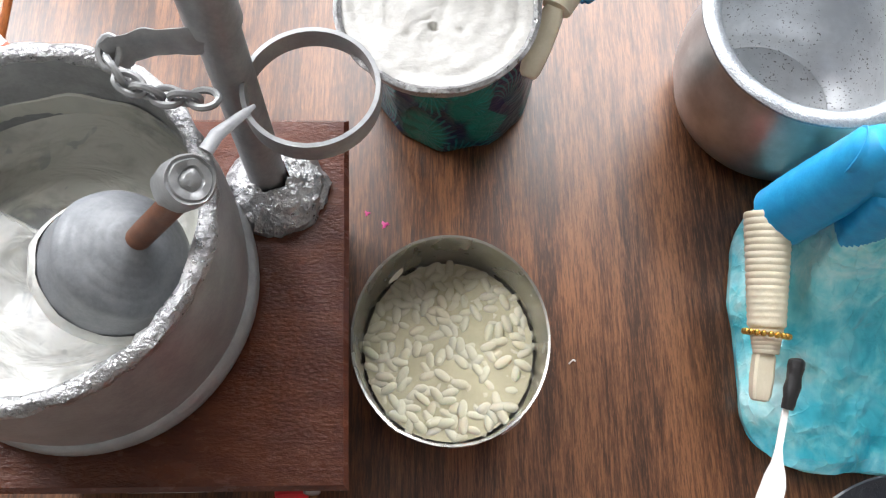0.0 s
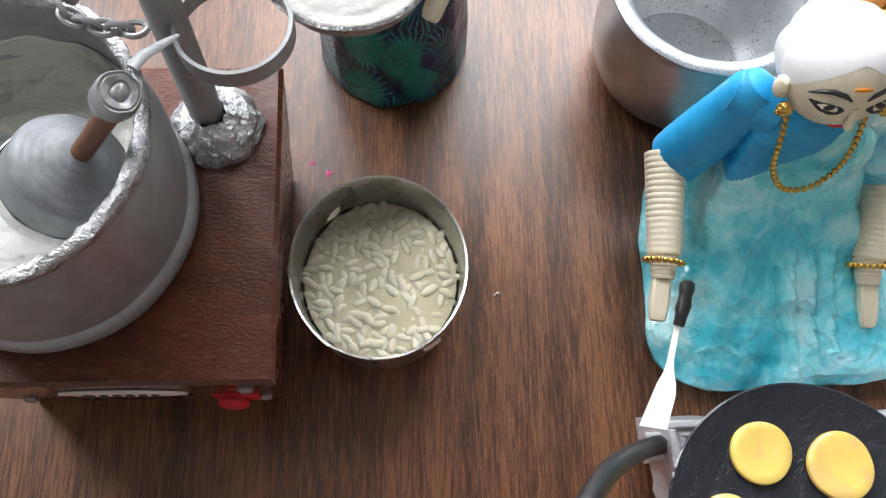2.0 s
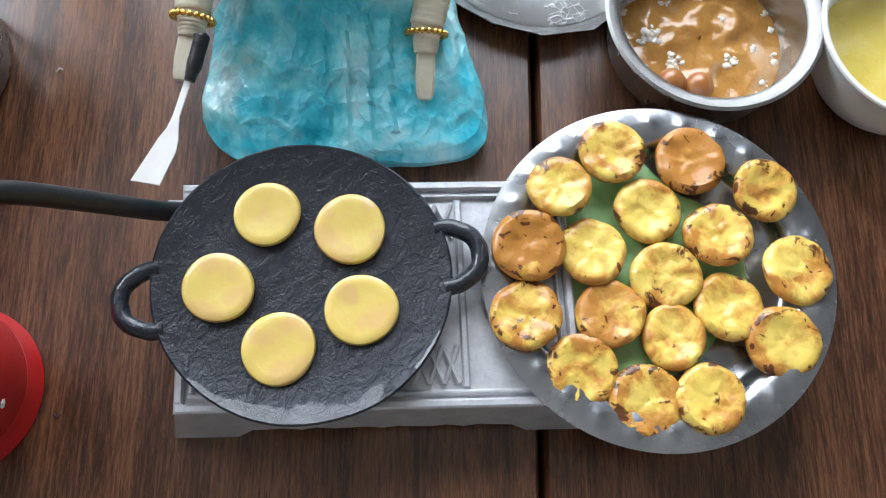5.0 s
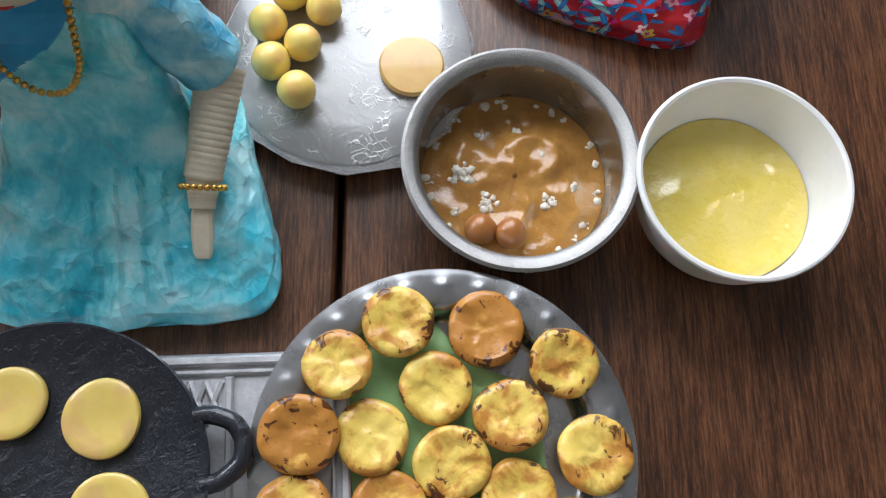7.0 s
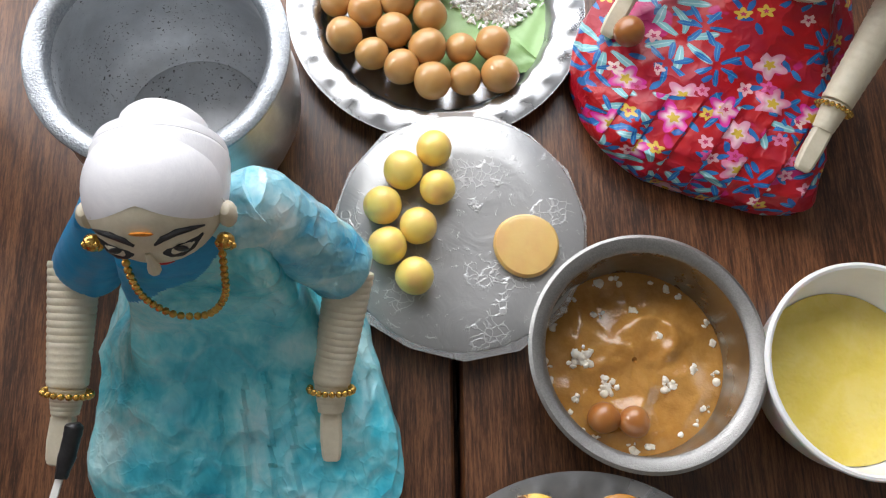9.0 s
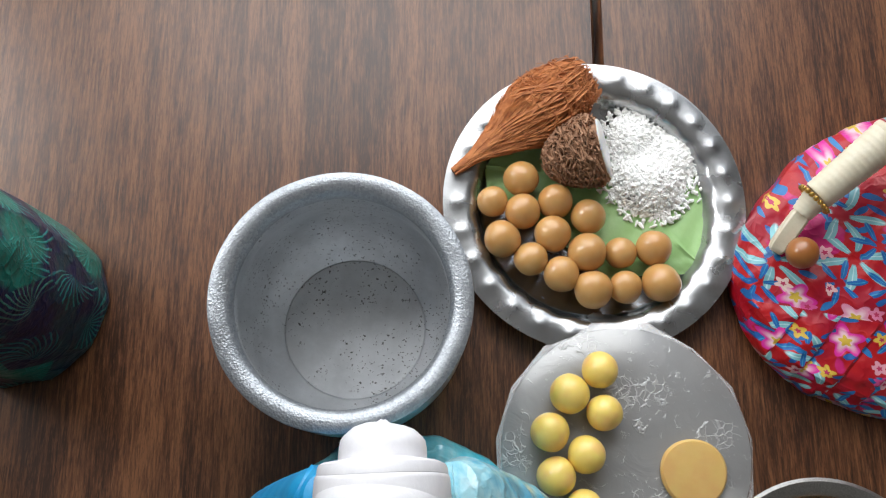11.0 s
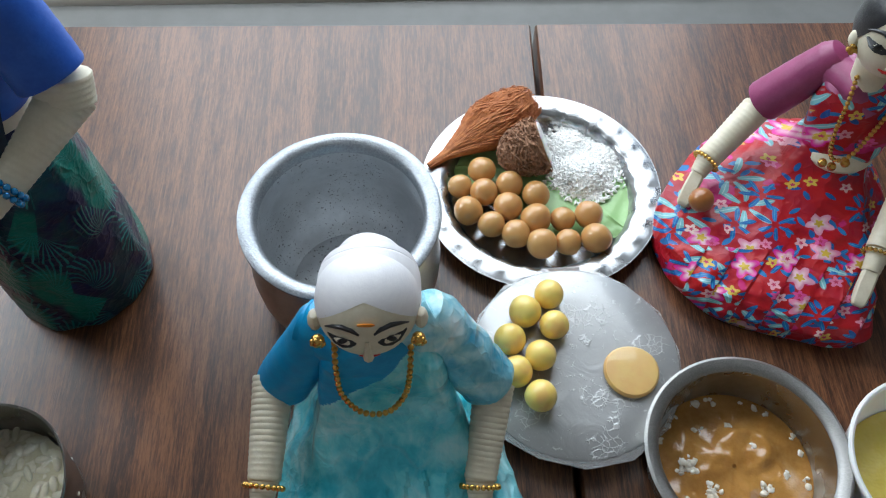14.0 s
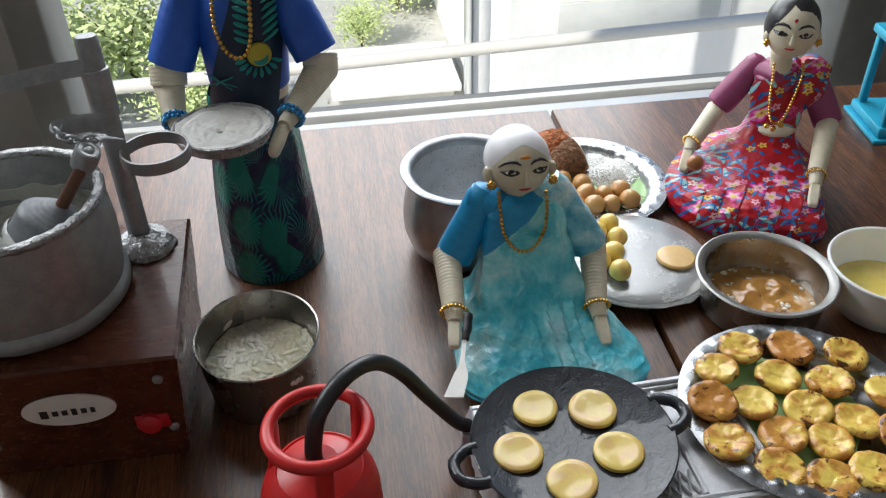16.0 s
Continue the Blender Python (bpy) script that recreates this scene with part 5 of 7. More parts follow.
def white_bowl():
    c = Vector((0.3177, 0.0602, 0.0))
    t = thing("white_bowl", c, "white plastic bowl half full of yellow batter", "bowl")
    g = Geo()
    g.lathe([(0, 0.0), (0.0205, 0.0), (0.0235, 0.0012), (0.0262, 0.0055), (0.0285, 0.0125), (0.0304, 0.0230), (0.0312, 0.0262), (0.0316, 0.0272), (0.0313, 0.0279), (0.0305, 0.0281), (0.0297, 0.0276), (0.0294, 0.0255), (0.0280, 0.0140), (0.0264, 0.0080), (0.0235, 0.0045), (0.0190, 0.0030), (0, 0.0026)], c, 80)
    g.build("body", WHITE_BOWL, t)

    def lumps(a, r, h):
        x, y = math.cos(a) * r, math.sin(a) * r
        return r * (1 + 0.012 * noise.noise(Vector((math.cos(a) * 3, math.sin(a) * 3, 2)))), h + (1 - (r / 0.0268) ** 6) * (0.0020 * noise.noise(Vector((x * 70, y * 70, 2.5))) + 0.0005 * noise.noise(Vector((x * 150, y * 150, 6.5))))
    g = Geo()
    g.lathe([(0, 0.0092)] + [(0.0264 * k / 30, 0.0092) for k in range(1, 31)], c, 110, bend=lumps)
    s = g.build("yellow_batter", YELLOW_BATTER, origin=c + Vector((0, 0, 0.0085)))
    tagged(s, "glossy thick yellow batter in the white bowl", "batter")


# ---------------------------------------------------------------- plates
def scalloped_plate(name, c, r, z0, z1, label, lift):
    """A pressed steel plate with dimples round its flange."""
    t = thing(name, (c[0], c[1], z0), label, "plate")
    n = 28

    def dimples(a, rr, h):
        f = rr / r
        turn = 2 * math.pi / n
        da = ((a + turn / 2) % turn - turn / 2) * rr
        bump = math.exp(-(da / 0.0021) ** 2 - ((f - 0.905) * r / 0.0021) ** 2)
        w = 0.5 + 0.5 * math.cos(n * a)
        s = math.exp(-((f - 0.79) / 0.028) ** 2)
        return rr * (1 - 0.013 * s * w), h + lift * bump + 0.0002 * s * w
    prof = [(0, 0.0)] + [(r * f, h * (z1 - z0)) for f, h in ((0.3, 0.0), (0.6, 0.0), (0.72, 0.02), (0.755, 0.18), (0.775, 0.52), (0.80, 0.80), (0.82, 0.90), (0.84, 0.95), (0.855, 0.97), (0.87, 0.98), (0.885, 0.985), (0.90, 0.99), (0.915, 0.99), (0.93, 0.99), (0.945, 0.99), (0.96, 0.985), (0.985, 0.98), (1.0, 0.96))]
    under = [(rr, h - 0.0008) for rr, h in prof][::-1]
    g = Geo()
    g.lathe(prof + [(r * 1.004, (z1 - z0) - 0.0003)] + under, (c[0], c[1], z0 + 0.0008), n * 12, bend=dimples)
    g.build("dish", BRIGHT_STEEL, t)
    return t


def leaf(name, spine, widths, z, label):
    """A cut banana leaf: ribbed blade with a midrib."""
    pts = [Vector((x, y, z)) for x, y in spine]
    path = arc([tuple(p) for p in pts], 10)
    n = len(path)
    rows = []
    for i, p in enumerate(path):
        d = (path[min(i + 1, n - 1)] - path[max(i - 1, 0)]).normalized()
        s = d.cross(Vector((0, 0, 1)))
        f = i / (n - 1) * (len(widths) - 1)
        k = min(int(f), len(widths) - 2)
        w = widths[k] + (widths[k + 1] - widths[k]) * (f - k)
        row = []
        for j in range(-14, 15):
            u = j / 14
            rib = 0.0008 * abs(math.sin((i * 0.55 + abs(u) * 2.0) * 1.6))
            row.append(p + s * (u * w) + d * (abs(u) * w * 0.25) + Vector((0, 0, rib + 0.0012 * (1 - u * u) * 0.4 + (0.0006 if j == 0 else 0))))
        rows.append(row)
    t = thing(name, tuple(path[n // 2]), label, "leaf")
    g = Geo()
    g.rings(rows, closed=False)
    g.rings([[q - Vector((0, 0, 0.0007)) for q in r] for r in rows], closed=False)
    g.build("blade", LEAF_GREEN, t, smooth=60)
    g = Geo()
    g.tube([p + Vector((0, 0, 0.0008)) for p in path], [0.0009 - 0.0006 * i / n for i in range(n)], 7)
    g.build("midrib", LEAF_GREEN, t)
    return t


def coconut_plate():
    c = (0.1967, 0.1918)
    scalloped_plate("steel_plate", c, 0.0511, 0.0003, 0.0080, "round pressed steel plate with a dimpled flange of sweets", 0.0004)
    leaf("banana_leaf", ((0.160, 0.207), (0.185, 0.203), (0.212, 0.190), (0.232, 0.172)), (0.010, 0.022, 0.026, 0.004), 0.0022, "cut green banana leaf lying on the steel plate")
    rnd = random.Random(11)
    balls = ((0.1719, 0.1998), (0.1621, 0.1920), (0.1721, 0.1883), (0.1833, 0.1918), (0.1941, 0.1865), (0.1650, 0.1786), (0.1820, 0.1803), (0.1744, 0.1718), (0.1930, 0.1739), (0.2044, 0.1740), (0.2154, 0.1756), (0.1844, 0.1666), (0.1944, 0.1614), (0.2054, 0.1623), (0.2170, 0.1636))
    big = (1.0, .88, 1.0, 1.0, .98, 1.05, 1.02, .96, 1.08, .88, 1.0, 1.0, 1.06, .92, 1.08)
    first = None
    for (x, y), s in zip(balls, big):
        m = Matrix.LocRotScale((x, y, 0.0036 + 0.0058 * s), Euler((rnd.uniform(-0.6, 0.6), rnd.uniform(-0.6, 0.6), rnd.uniform(0, 6))), (s, s, s))
        if first is None:
            g = Geo()
            g.ball((0, 0, 0), (0.0061, 0.0060, 0.0057), 28, warp=lambda p: wob(p, 0.00045, 130))
            first = g.build("sweet_ball", CARAMEL_BALL)
            tagged(first, "round caramel-coloured sweet ball on the steel plate", "sweet", "sweet balls on the plate")
            first.matrix_basis = m
        else:
            copy_thing(first, m).scale = (s, s, s)

    # husk: a spindle of fibres
    a, b = Vector((0.1490, 0.2018, 0.0105)), Vector((0.1930, 0.2345, 0.0135))
    ax = (b - a).normalized()
    sd = ax.cross(Vector((0, 0, 1))).normalized()
    up = sd.cross(ax).normalized()
    g = Geo()

    def girth(f):
        tail = 0.0012 + 0.006 * f
        body = 0.0096 * min(1.0, max(0.0, (f - 0.16) / 0.46)) ** 1.15
        return max(tail * (1 - f), 0.0014) + body * (1.0 if f < 0.82 else 1.0 - 1.3 * (f - 0.82))
    hk = thing("coconut_husk", tuple(a.lerp(b, 0.5) - Vector((0, 0, 0.006))), "reddish-brown fibrous coconut husk on the plate", "husk")
    g.tube([a.lerp(b, 0.94 * i / 14) for i in range(15)], [girth(i / 14) * 0.82 * math.sqrt(max(0.03, 1 - max(0.0, (i - 9) / 5) ** 2)) for i in range(15)], 18, flat=0.62, up=(0, 0, 1))
    g.build("core", HUSK_DARK, hk)
    g = Geo()

    def on_husk(f, an, k):
        gr = girth(f) * k * (1 + 0.10 * noise.noise(Vector((f * 5, math.cos(an) * 1.4, math.sin(an) * 1.4))))
        return a.lerp(b, f) + sd * (math.cos(an) * gr) + up * (math.sin(an) * gr * 0.64)
    for k in range(150):
        # a strand of fibres lying together
        th, f0 = rnd.uniform(0, 6.283), rnd.uniform(-0.02, 0.62)
        f1 = f0 + rnd.uniform(0.3, 0.55)
        tw, height = rnd.uniform(-0.9, 0.5), rnd.uniform(0.92, 1.13)
        for q in range(rnd.randint(5, 12)):
            o1, o2, ends = rnd.gauss(0, 0.10), rnd.gauss(0, 0.16), rnd.uniform(-0.05, 0.07)
            pts = []
            for i in range(7):
                u = i / 6
                f = f0 + (f1 + ends - f0) * u
                pts.append(on_husk(min(1.06, max(0.0, f)), th + o1 + (tw + o2) * u, height + 0.05 * math.sin(u * 7 + q)))
            w = rnd.uniform(0.0002, 0.0005)
            g.tube(pts, [w * 0.5, w, w, w, w, w * 0.8, w * 0.4], 4)
    for k in range(260):
        # tangled tuft over the broad end
        th = rnd.uniform(0, 6.283)
        turn = rnd.uniform(-1.6, 1.6)
        pts = [on_husk(f, th + turn * u, w) for f, u, w in ((0.80, 0.0, 1.0), (0.90, 0.15, 1.02), (0.98, 0.35, rnd.uniform(0.8, 1.0)), (rnd.uniform(1.0, 1.06), 0.6, rnd.uniform(0.4, 0.8)), (rnd.uniform(0.99, 1.05), 1.0, rnd.uniform(0.1, 0.6)))]
        w = rnd.uniform(0.00018, 0.0004)
        g.tube(pts, [w * 0.6, w, w, w, w * 0.5], 4)
    for k in range(170):
        # stray fibres that stand off
        th, f0 = rnd.uniform(-0.4, 3.6), rnd.uniform(0.2, 0.95)
        pts = [on_husk(min(1.08, f0 + 0.022 * i * rnd.uniform(0.5, 1.3)), th + 0.22 * i * rnd.uniform(0.2, 1.2), 1.06 + 0.04 * i) for i in range(6)]
        g.tube(pts, [0.0001, 0.00016, 0.00018, 0.00016, 0.00013, 0.00007], 4)
    tagged(g.build("fibre_mass", HUSK, hk), kind="stuff")

    # half coconut, open side to the right
    o, d = Vector((0.1988, 0.2085, 0.0165)), Vector((-0.80, -0.12, -0.30)).normalized()
    t = thing("half_coconut", (0.191, 0.207, 0.0037), "broken half coconut with brown fibre and white flesh", "coconut")
    g = Geo()
    g.lathe([(0.0122, 0.0), (0.0126, 0.003), (0.0118, 0.008), (0.0095, 0.0135), (0.0060, 0.018), (0.0025, 0.0205), (0, 0.0210)], o, 30, axis=d, bend=lambda an, r, h: (r * (0.86 + 0.1 * noise.noise(Vector((math.cos(an) * 2, math.sin(an) * 2, h * 90)))), h))
    g.build("shell", SHELL_FIBRE, t, "brown fibrous shell")
    g = Geo()
    for k in range(620):
        th, h0 = rnd.uniform(0, 6.283), rnd.uniform(0.0, 0.016)
        q = Vector((0, 0, 1)).rotation_difference(d).to_matrix()
        pts = []
        for i in range(5):
            h = h0 + 0.005 * i / 4 * rnd.uniform(0.5, 1.2)
            r = 0.0118 * math.sqrt(max(0.02, 1 - (h / 0.0215) ** 2)) * rnd.uniform(0.86, 1.12)
            an = th + i * 0.16 * rnd.uniform(-1, 1.4)
            pts.append(o + q @ Vector((r * math.cos(an), r * math.sin(an), h)))
        g.tube(pts, [0.0002, 0.0004, 0.00046, 0.00036, 0.00015], 5)
    tagged(g.build("fibre_mass", SHELL_FIBRE, t), kind="stuff")
    g = Geo()
    g.lathe([(0, -0.0002), (0.0060, -0.0003), (0.0098, -0.0008), (0.0108, -0.0003), (0.0106, 0.0015)], o, 30, axis=d, bend=lambda an, r, h: (r * (0.92 + 0.1 * noise.noise(Vector((math.cos(an) * 2, math.sin(an) * 2, 0)))), h))
    g.build("flesh", COCONUT_WHITE, t, "white coconut flesh")

    g = Geo()
    heaps = ((0.2165, 0.2000, 0.0125, 0.0062, 1500), (0.2120, 0.2175, 0.0095, 0.0030, 800), (0.2270, 0.2100, 0.0085, 0.0022, 520), (0.2175, 0.2060, 0.0165, 0.0016, 900))
    for x, y, s, h, cnt in heaps:
        seed = x * 900
        g.lathe([(0, 0.0040 + h * 0.9)] + [(s * 0.92 * k / 10, 0.0036 + h * 0.9 * math.cos(k / 10 * math.pi / 2)) for k in range(1, 11)], (x, y, 0), 36,
                bend=lambda a, r, z, seed=seed: (r * (1 + 0.3 * noise.noise(Vector((math.cos(a) * 2 + seed, math.sin(a) * 2, 5)))), z + 0.0009 * noise.noise(Vector((math.cos(a) * r * 700 + seed, math.sin(a) * r * 700, 2)))))
        for k in range(cnt):
            px, py = rnd.gauss(0, s * 0.5), rnd.gauss(0, s * 0.5)
            q = math.hypot(px, py) / s
            if q > 1.25:
                continue
            p = Vector((x + px, y + py, 0.0036 + h * 0.95 * max(0.0, math.cos(min(1.0, q / 0.95) * math.pi / 2)) + rnd.uniform(-0.0001, 0.0005)))
            dd = Vector((rnd.uniform(-1, 1), rnd.uniform(-1, 1), rnd.uniform(-0.5, 0.5))).normalized() * rnd.uniform(0.0004, 0.0016)
            w = rnd.uniform(0.00035, 0.0009)
            g.tube([p - dd, p - dd * 0.4, p + dd], [w * 0.5, w, w * 0.45], 6)
    tagged(g.build("grated_coconut", GRATED, origin=(0.2165, 0.2030, 0.004)), "loose heap of grated white coconut on the plate", "coconut", kind="stuff")


def fried_plate():
    c = (0.2302, -0.0170)
    scalloped_plate("serving_plate", c, 0.0510, 0.0150, 0.0224, "round steel plate with dimpled flange under fried cakes", 0.0005)
    leaf("banana_leaf", ((0.197, -0.054), (0.212, -0.032), (0.227, -0.010), (0.239, 0.008)), (0.012, 0.030, 0.032, 0.016), 0.0170, "ribbed green banana leaf under the fried cakes")
    rnd = random.Random(21)
    cakes = ((0.2182, 0.0189, 0.0034), (0.2422, 0.0173, 0.0009), (0.2021, 0.0069, 0.0044), (0.2626, 0.0074, 0.0031), (0.1925, -0.0107, 0.0045), (0.2111, -0.0115, 0.0011), (0.2283, 0.0012, 0.0008), (0.2482, -0.0065, 0.0019), (0.2323, -0.0183, 0.0006), (0.2700, -0.0168, 0.0016), (0.1914, -0.0308, 0.0023), (0.2157, -0.0297, 0.0003), (0.2332, -0.0363, 0.0002), (0.2496, -0.0274, 0.0000), (0.2066, -0.0454, 0.0000), (0.2241, -0.0541, 0.0000), (0.2415, -0.0536, 0.0015), (0.2639, -0.0375, 0.0009))
    for k, (x, y, dz) in enumerate(cakes):
        g = Geo()
        r = rnd.uniform(0.0096, 0.0107)
        sx = rnd.uniform(0.92, 1.06)
        seed = k * 3.3

        def lump(a, rr, h, seed=seed, sx=sx):
            kx = noise.noise(Vector((math.cos(a) * 1.3 + seed, math.sin(a) * 1.3, 0)))
            hh = h
            if h > 0.002:
                hh = h + 0.0009 * noise.noise(Vector((math.cos(a) * rr * 170 + seed, math.sin(a) * rr * 170, 3))) + 0.0006 * noise.noise(Vector((math.cos(a) * rr * 420 + seed, math.sin(a) * rr * 420, 7)))
            return rr * (1 + 0.05 * kx) * (1 + (sx - 1) * math.cos(a) ** 2), hh
        g.lathe([(0, 0.0), (r * 0.75, 0.0), (r * 0.93, 0.0006), (r, 0.0018), (r * 0.99, 0.0029), (r * 0.93, 0.0036), (r * 0.82, 0.0041), (r * 0.66, 0.0039), (r * 0.48, 0.0035), (r * 0.35, 0.0033), (r * 0.22, 0.0032), (r * 0.1, 0.0031), (0, 0.0031)], (0, 0, 0), 44, bend=lump)
        ob = g.build("fried_cake", FRIED)
        ob.matrix_basis = Matrix.LocRotScale((x, y, 0.0196 + dz), Euler((rnd.uniform(-0.10, 0.10), rnd.uniform(-0.10, 0.10), rnd.uniform(0, 6.28))), None)
        tagged(ob, "round fried cake with browned blistered yellow top", "fried cake", "fried cakes on the plate")


def rolling_board():
    c = Vector((0.2022, 0.1094, 0.0))
    t = thing("rolling_board", c, "round pale rolling board wrapped in clear film", "board")
    g = Geo()
    g.lathe([(0, 0.0058), (0.0380, 0.0058), (0.0391, 0.0064), (0.0393, 0.0080), (0.0391, 0.0097), (0.0385, 0.0101), (0.0250, 0.0102), (0.0120, 0.0101), (0, 0.0102)], c, 84)
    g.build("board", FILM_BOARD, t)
    g = Geo()
    g.lathe([(0, 0.0), (0.0240, 0.0), (0.0250, 0.0010), (0.0250, 0.0050), (0.0240, 0.0057), (0, 0.0057)], c, 48)
    g.build("foot", FILM_BOARD, t)
    g = Geo()
    rnd = random.Random(4)
    n = 15
    outer, inner = [], []
    for k in range(n):
        a = 2 * math.pi * k / n + 0.1
        rr = 0.0412 + rnd.uniform(-0.0008, 0.0013)
        outer.append(c + Vector((rr * math.cos(a), rr * math.sin(a), 0.0088 + rnd.uniform(-0.0012, 0.0006))))
        inner.append(c + Vector((0.0394 * math.cos(a), 0.0394 * math.sin(a), 0.0098)))
    g.rings([inner, outer, [p - Vector((0, 0, 0.00015)) for p in outer], [p - Vector((0, 0, 0.00015)) for p in inner]], loop=True)
    f = g.build("film_edge", CLEAR, t, "clear film standing out round the edge")
    f.visible_shadow = False
    first = None
    for k, (x, y, s) in enumerate(((0.1940, 0.1343, 0.96), (0.1842, 0.1269, 1.04), (0.1948, 0.1212, 0.94), (0.1777, 0.1154, 1.00), (0.1887, 0.1086, 0.97), (0.1792, 0.1023, 1.00), (0.1873, 0.0928, 0.98))):
        m = Matrix.LocRotScale((x, y, 0.0101 + 0.0059 * s), Euler((k * 0.7, k * 1.3, k)), (s, s, s))
        if first is None:
            g = Geo()
            g.ball((0, 0, 0), (0.0060, 0.0060, 0.0060), 28, warp=lambda p: wob(p, 0.0003, 150))
            first = g.build("dough_ball", YELLOW_BALL)
            tagged(first, "smooth yellow dough ball on the rolling board", "dough ball", "dough balls on the board")
            first.matrix_basis = m
        else:
            copy_thing(first, m).scale = (s, s, s)
    g = Geo()
    p = Vector((0.2223, 0.1032, 0.0101))
    g.lathe([(0, 0.0), (0.0095, 0.0), (0.0103, 0.0008), (0.0103, 0.0018), (0.0096, 0.0026), (0.0080, 0.0028), (0, 0.0027)], p, 40, bend=lambda a, r, h: (r * (1 + 0.015 * math.sin(3 * a)), h))
    tagged(g.build("flat_patty", PATTY_DOUGH, origin=tuple(p)), "flat round tan dough patty on the rolling board", "patty")


# ---------------------------------------------------------------- stove, griddle, cylinder
def stove():
    o = Vector((0.0922, 0.0088, 0.0))
    t = thing("gas_stove", (0.148, -0.026, 0.0), "silver-painted toy gas stove with ridged frame", "stove")
    turn = radians(1.4)
    ex, ey = Vector((math.cos(turn), math.sin(turn), 0)), Vector((math.sin(turn + 0.02), -math.cos(turn + 0.02), 0))
    L, W, H = 0.1120, 0.0665, 0.0185

    def P(u, v, z):
        return o + ex * u + ey * v + Vector((0, 0, z))

    def block(g, u0, u1, v0, v1, z0, z1, b=0.0005):
        rows = [[P(u0 + d, v0 + d, z), P(u1 - d, v0 + d, z), P(u1 - d, v1 - d, z), P(u0 + d, v1 - d, z)] for z, d in ((z0, b), (z0 + b, 0), (z1 - b, 0), (z1, b))]
        return g.rings(rows, 0, True, True)
    # sides flare to the foot; the lower edge is cut up between the feet
    g = Geo()
    flare = 0.0045
    edge = []
    for (u0, v0), (u1, v1) in (((0, 0), (L, 0)), ((L, 0), (L, W)), ((L, W), (0, W)), ((0, W), (0, 0))):
        for k in range(24):
            edge.append((u0 + (u1 - u0) * k / 24, v0 + (v1 - v0) * k / 24, k / 24))
    topr, botr, inn = [], [], []
    for u, v, f in edge:
        ou = -flare if u < 1e-6 else flare if u > L - 1e-6 else 0
        ov = -flare if v < 1e-6 else flare if v > W - 1e-6 else 0
        d = min(f, 1 - f)
        z = 0.0 if d < 0.155 else 0.0055 + 0.0008 * math.sin(d * 60)
        k = 1 - z / H
        topr.append(P(u, v, H))
        botr.append(P(u + ou * k, v + ov * k, z))
        inn.append(P(u + ou * k + (0.001 if u < L / 2 else -0.001), v + ov * k + (0.001 if v < W / 2 else -0.001), z))
    g.rings([inn, botr, topr], 0, False, True)
    body = g.build("body", STOVE_SILVER, t, smooth=25)
    for inset, wd, z in ((0.0000, 0.0026, 0.0022), (0.0036, 0.0016, 0.0016)):
        for u0, u1, v0, v1 in ((inset, L - inset, inset, inset + wd), (inset, L - inset, W - inset - wd, W - inset), (inset, inset + wd, inset + wd, W - inset - wd), (L - inset - wd, L - inset, inset + wd, W - inset - wd)):
            g = Geo()
            block(g, u0, u1, v0, v1, H - 0.0004, H + z, 0.0006)
            g.build("ridge", STOVE_SILVER, body)
    for u in (0.0335, 0.0790):
        g = Geo()
        block(g, u, u + 0.0022, 0.0055, W - 0.0055, H - 0.0004, H + 0.0014, 0.0005)
        g.build("divider", STOVE_SILVER, body)
    # lattice between dividers and frame
    for u0, u1 in ((0.0570, 0.0780), (0.0065, 0.0165)):
        for v0, v1 in ((0.0068, 0.0175), (0.0490, 0.0597)):
            for k in range(5):
                a = u0 + (u1 - u0) * k / 5
                b = u0 + (u1 - u0) * (k + 1) / 5
                for va, vb in ((v0, v1), (v1, v0)):
                    g = Geo()
                    g.tube([P(a, va, H + 0.0006), P(b, vb, H + 0.0006)], 0.0009, 6)
                    g.build("lattice", STOVE_SILVER, body)
    for u, v in ((0.042, 0.033), (0.104, 0.024)):
        c = P(u, v, H)
        g = Geo()
        if u < 0.05:
            g.lathe([(0.012, 0.0), (0.0150, 0.0), (0.0150, 0.0022), (0.012, 0.0022)], c, 40, loop=True)
        else:
            g.lathe([(0.0170, 0.0), (0.0305, 0.0), (0.0312, 0.0006), (0.0305, 0.0012), (0.0170, 0.0012)], P(0.1115, 0.030, H - 0.0052), 48, loop=True)
        g.build("burner", IRON, t, "black burner ring")
    g = Geo()
    block(g, -0.0058, 0.0008, 0.0025, 0.0115, 0.0070, 0.0150, 0.0006)
    g.build("gas_inlet", STOVE_SILVER, t)

    # griddle with two loop handles
    c = Vector((0.1292, -0.0214, 0.0219))
    gr = thing("griddle", c, "round black iron griddle with two loop handles", "griddle")
    g = Geo()
    g.lathe([(0, 0.0), (0.020, 0.0), (0.0330, 0.0008), (0.0395, 0.0030), (0.0412, 0.0050), (0.0414, 0.0058), (0.0408, 0.0062), (0.0392, 0.0056), (0.0330, 0.0041), (0.0275, 0.0032), (0.0220, 0.0026), (0.0150, 0.0022), (0.0100, 0.0020), (0, 0.0020)], c, 84,
            bend=lambda a, r, h: (r * (1.005 - 0.033 * math.sin(a) ** 2 + 0.006 * noise.noise(Vector((math.cos(a) * 2, math.sin(a) * 2, 0)))), h + 0.0003 * noise.noise(Vector((math.cos(a) * r * 300, math.sin(a) * r * 300, h * 10)))))
    g.build("pan", IRON, gr)
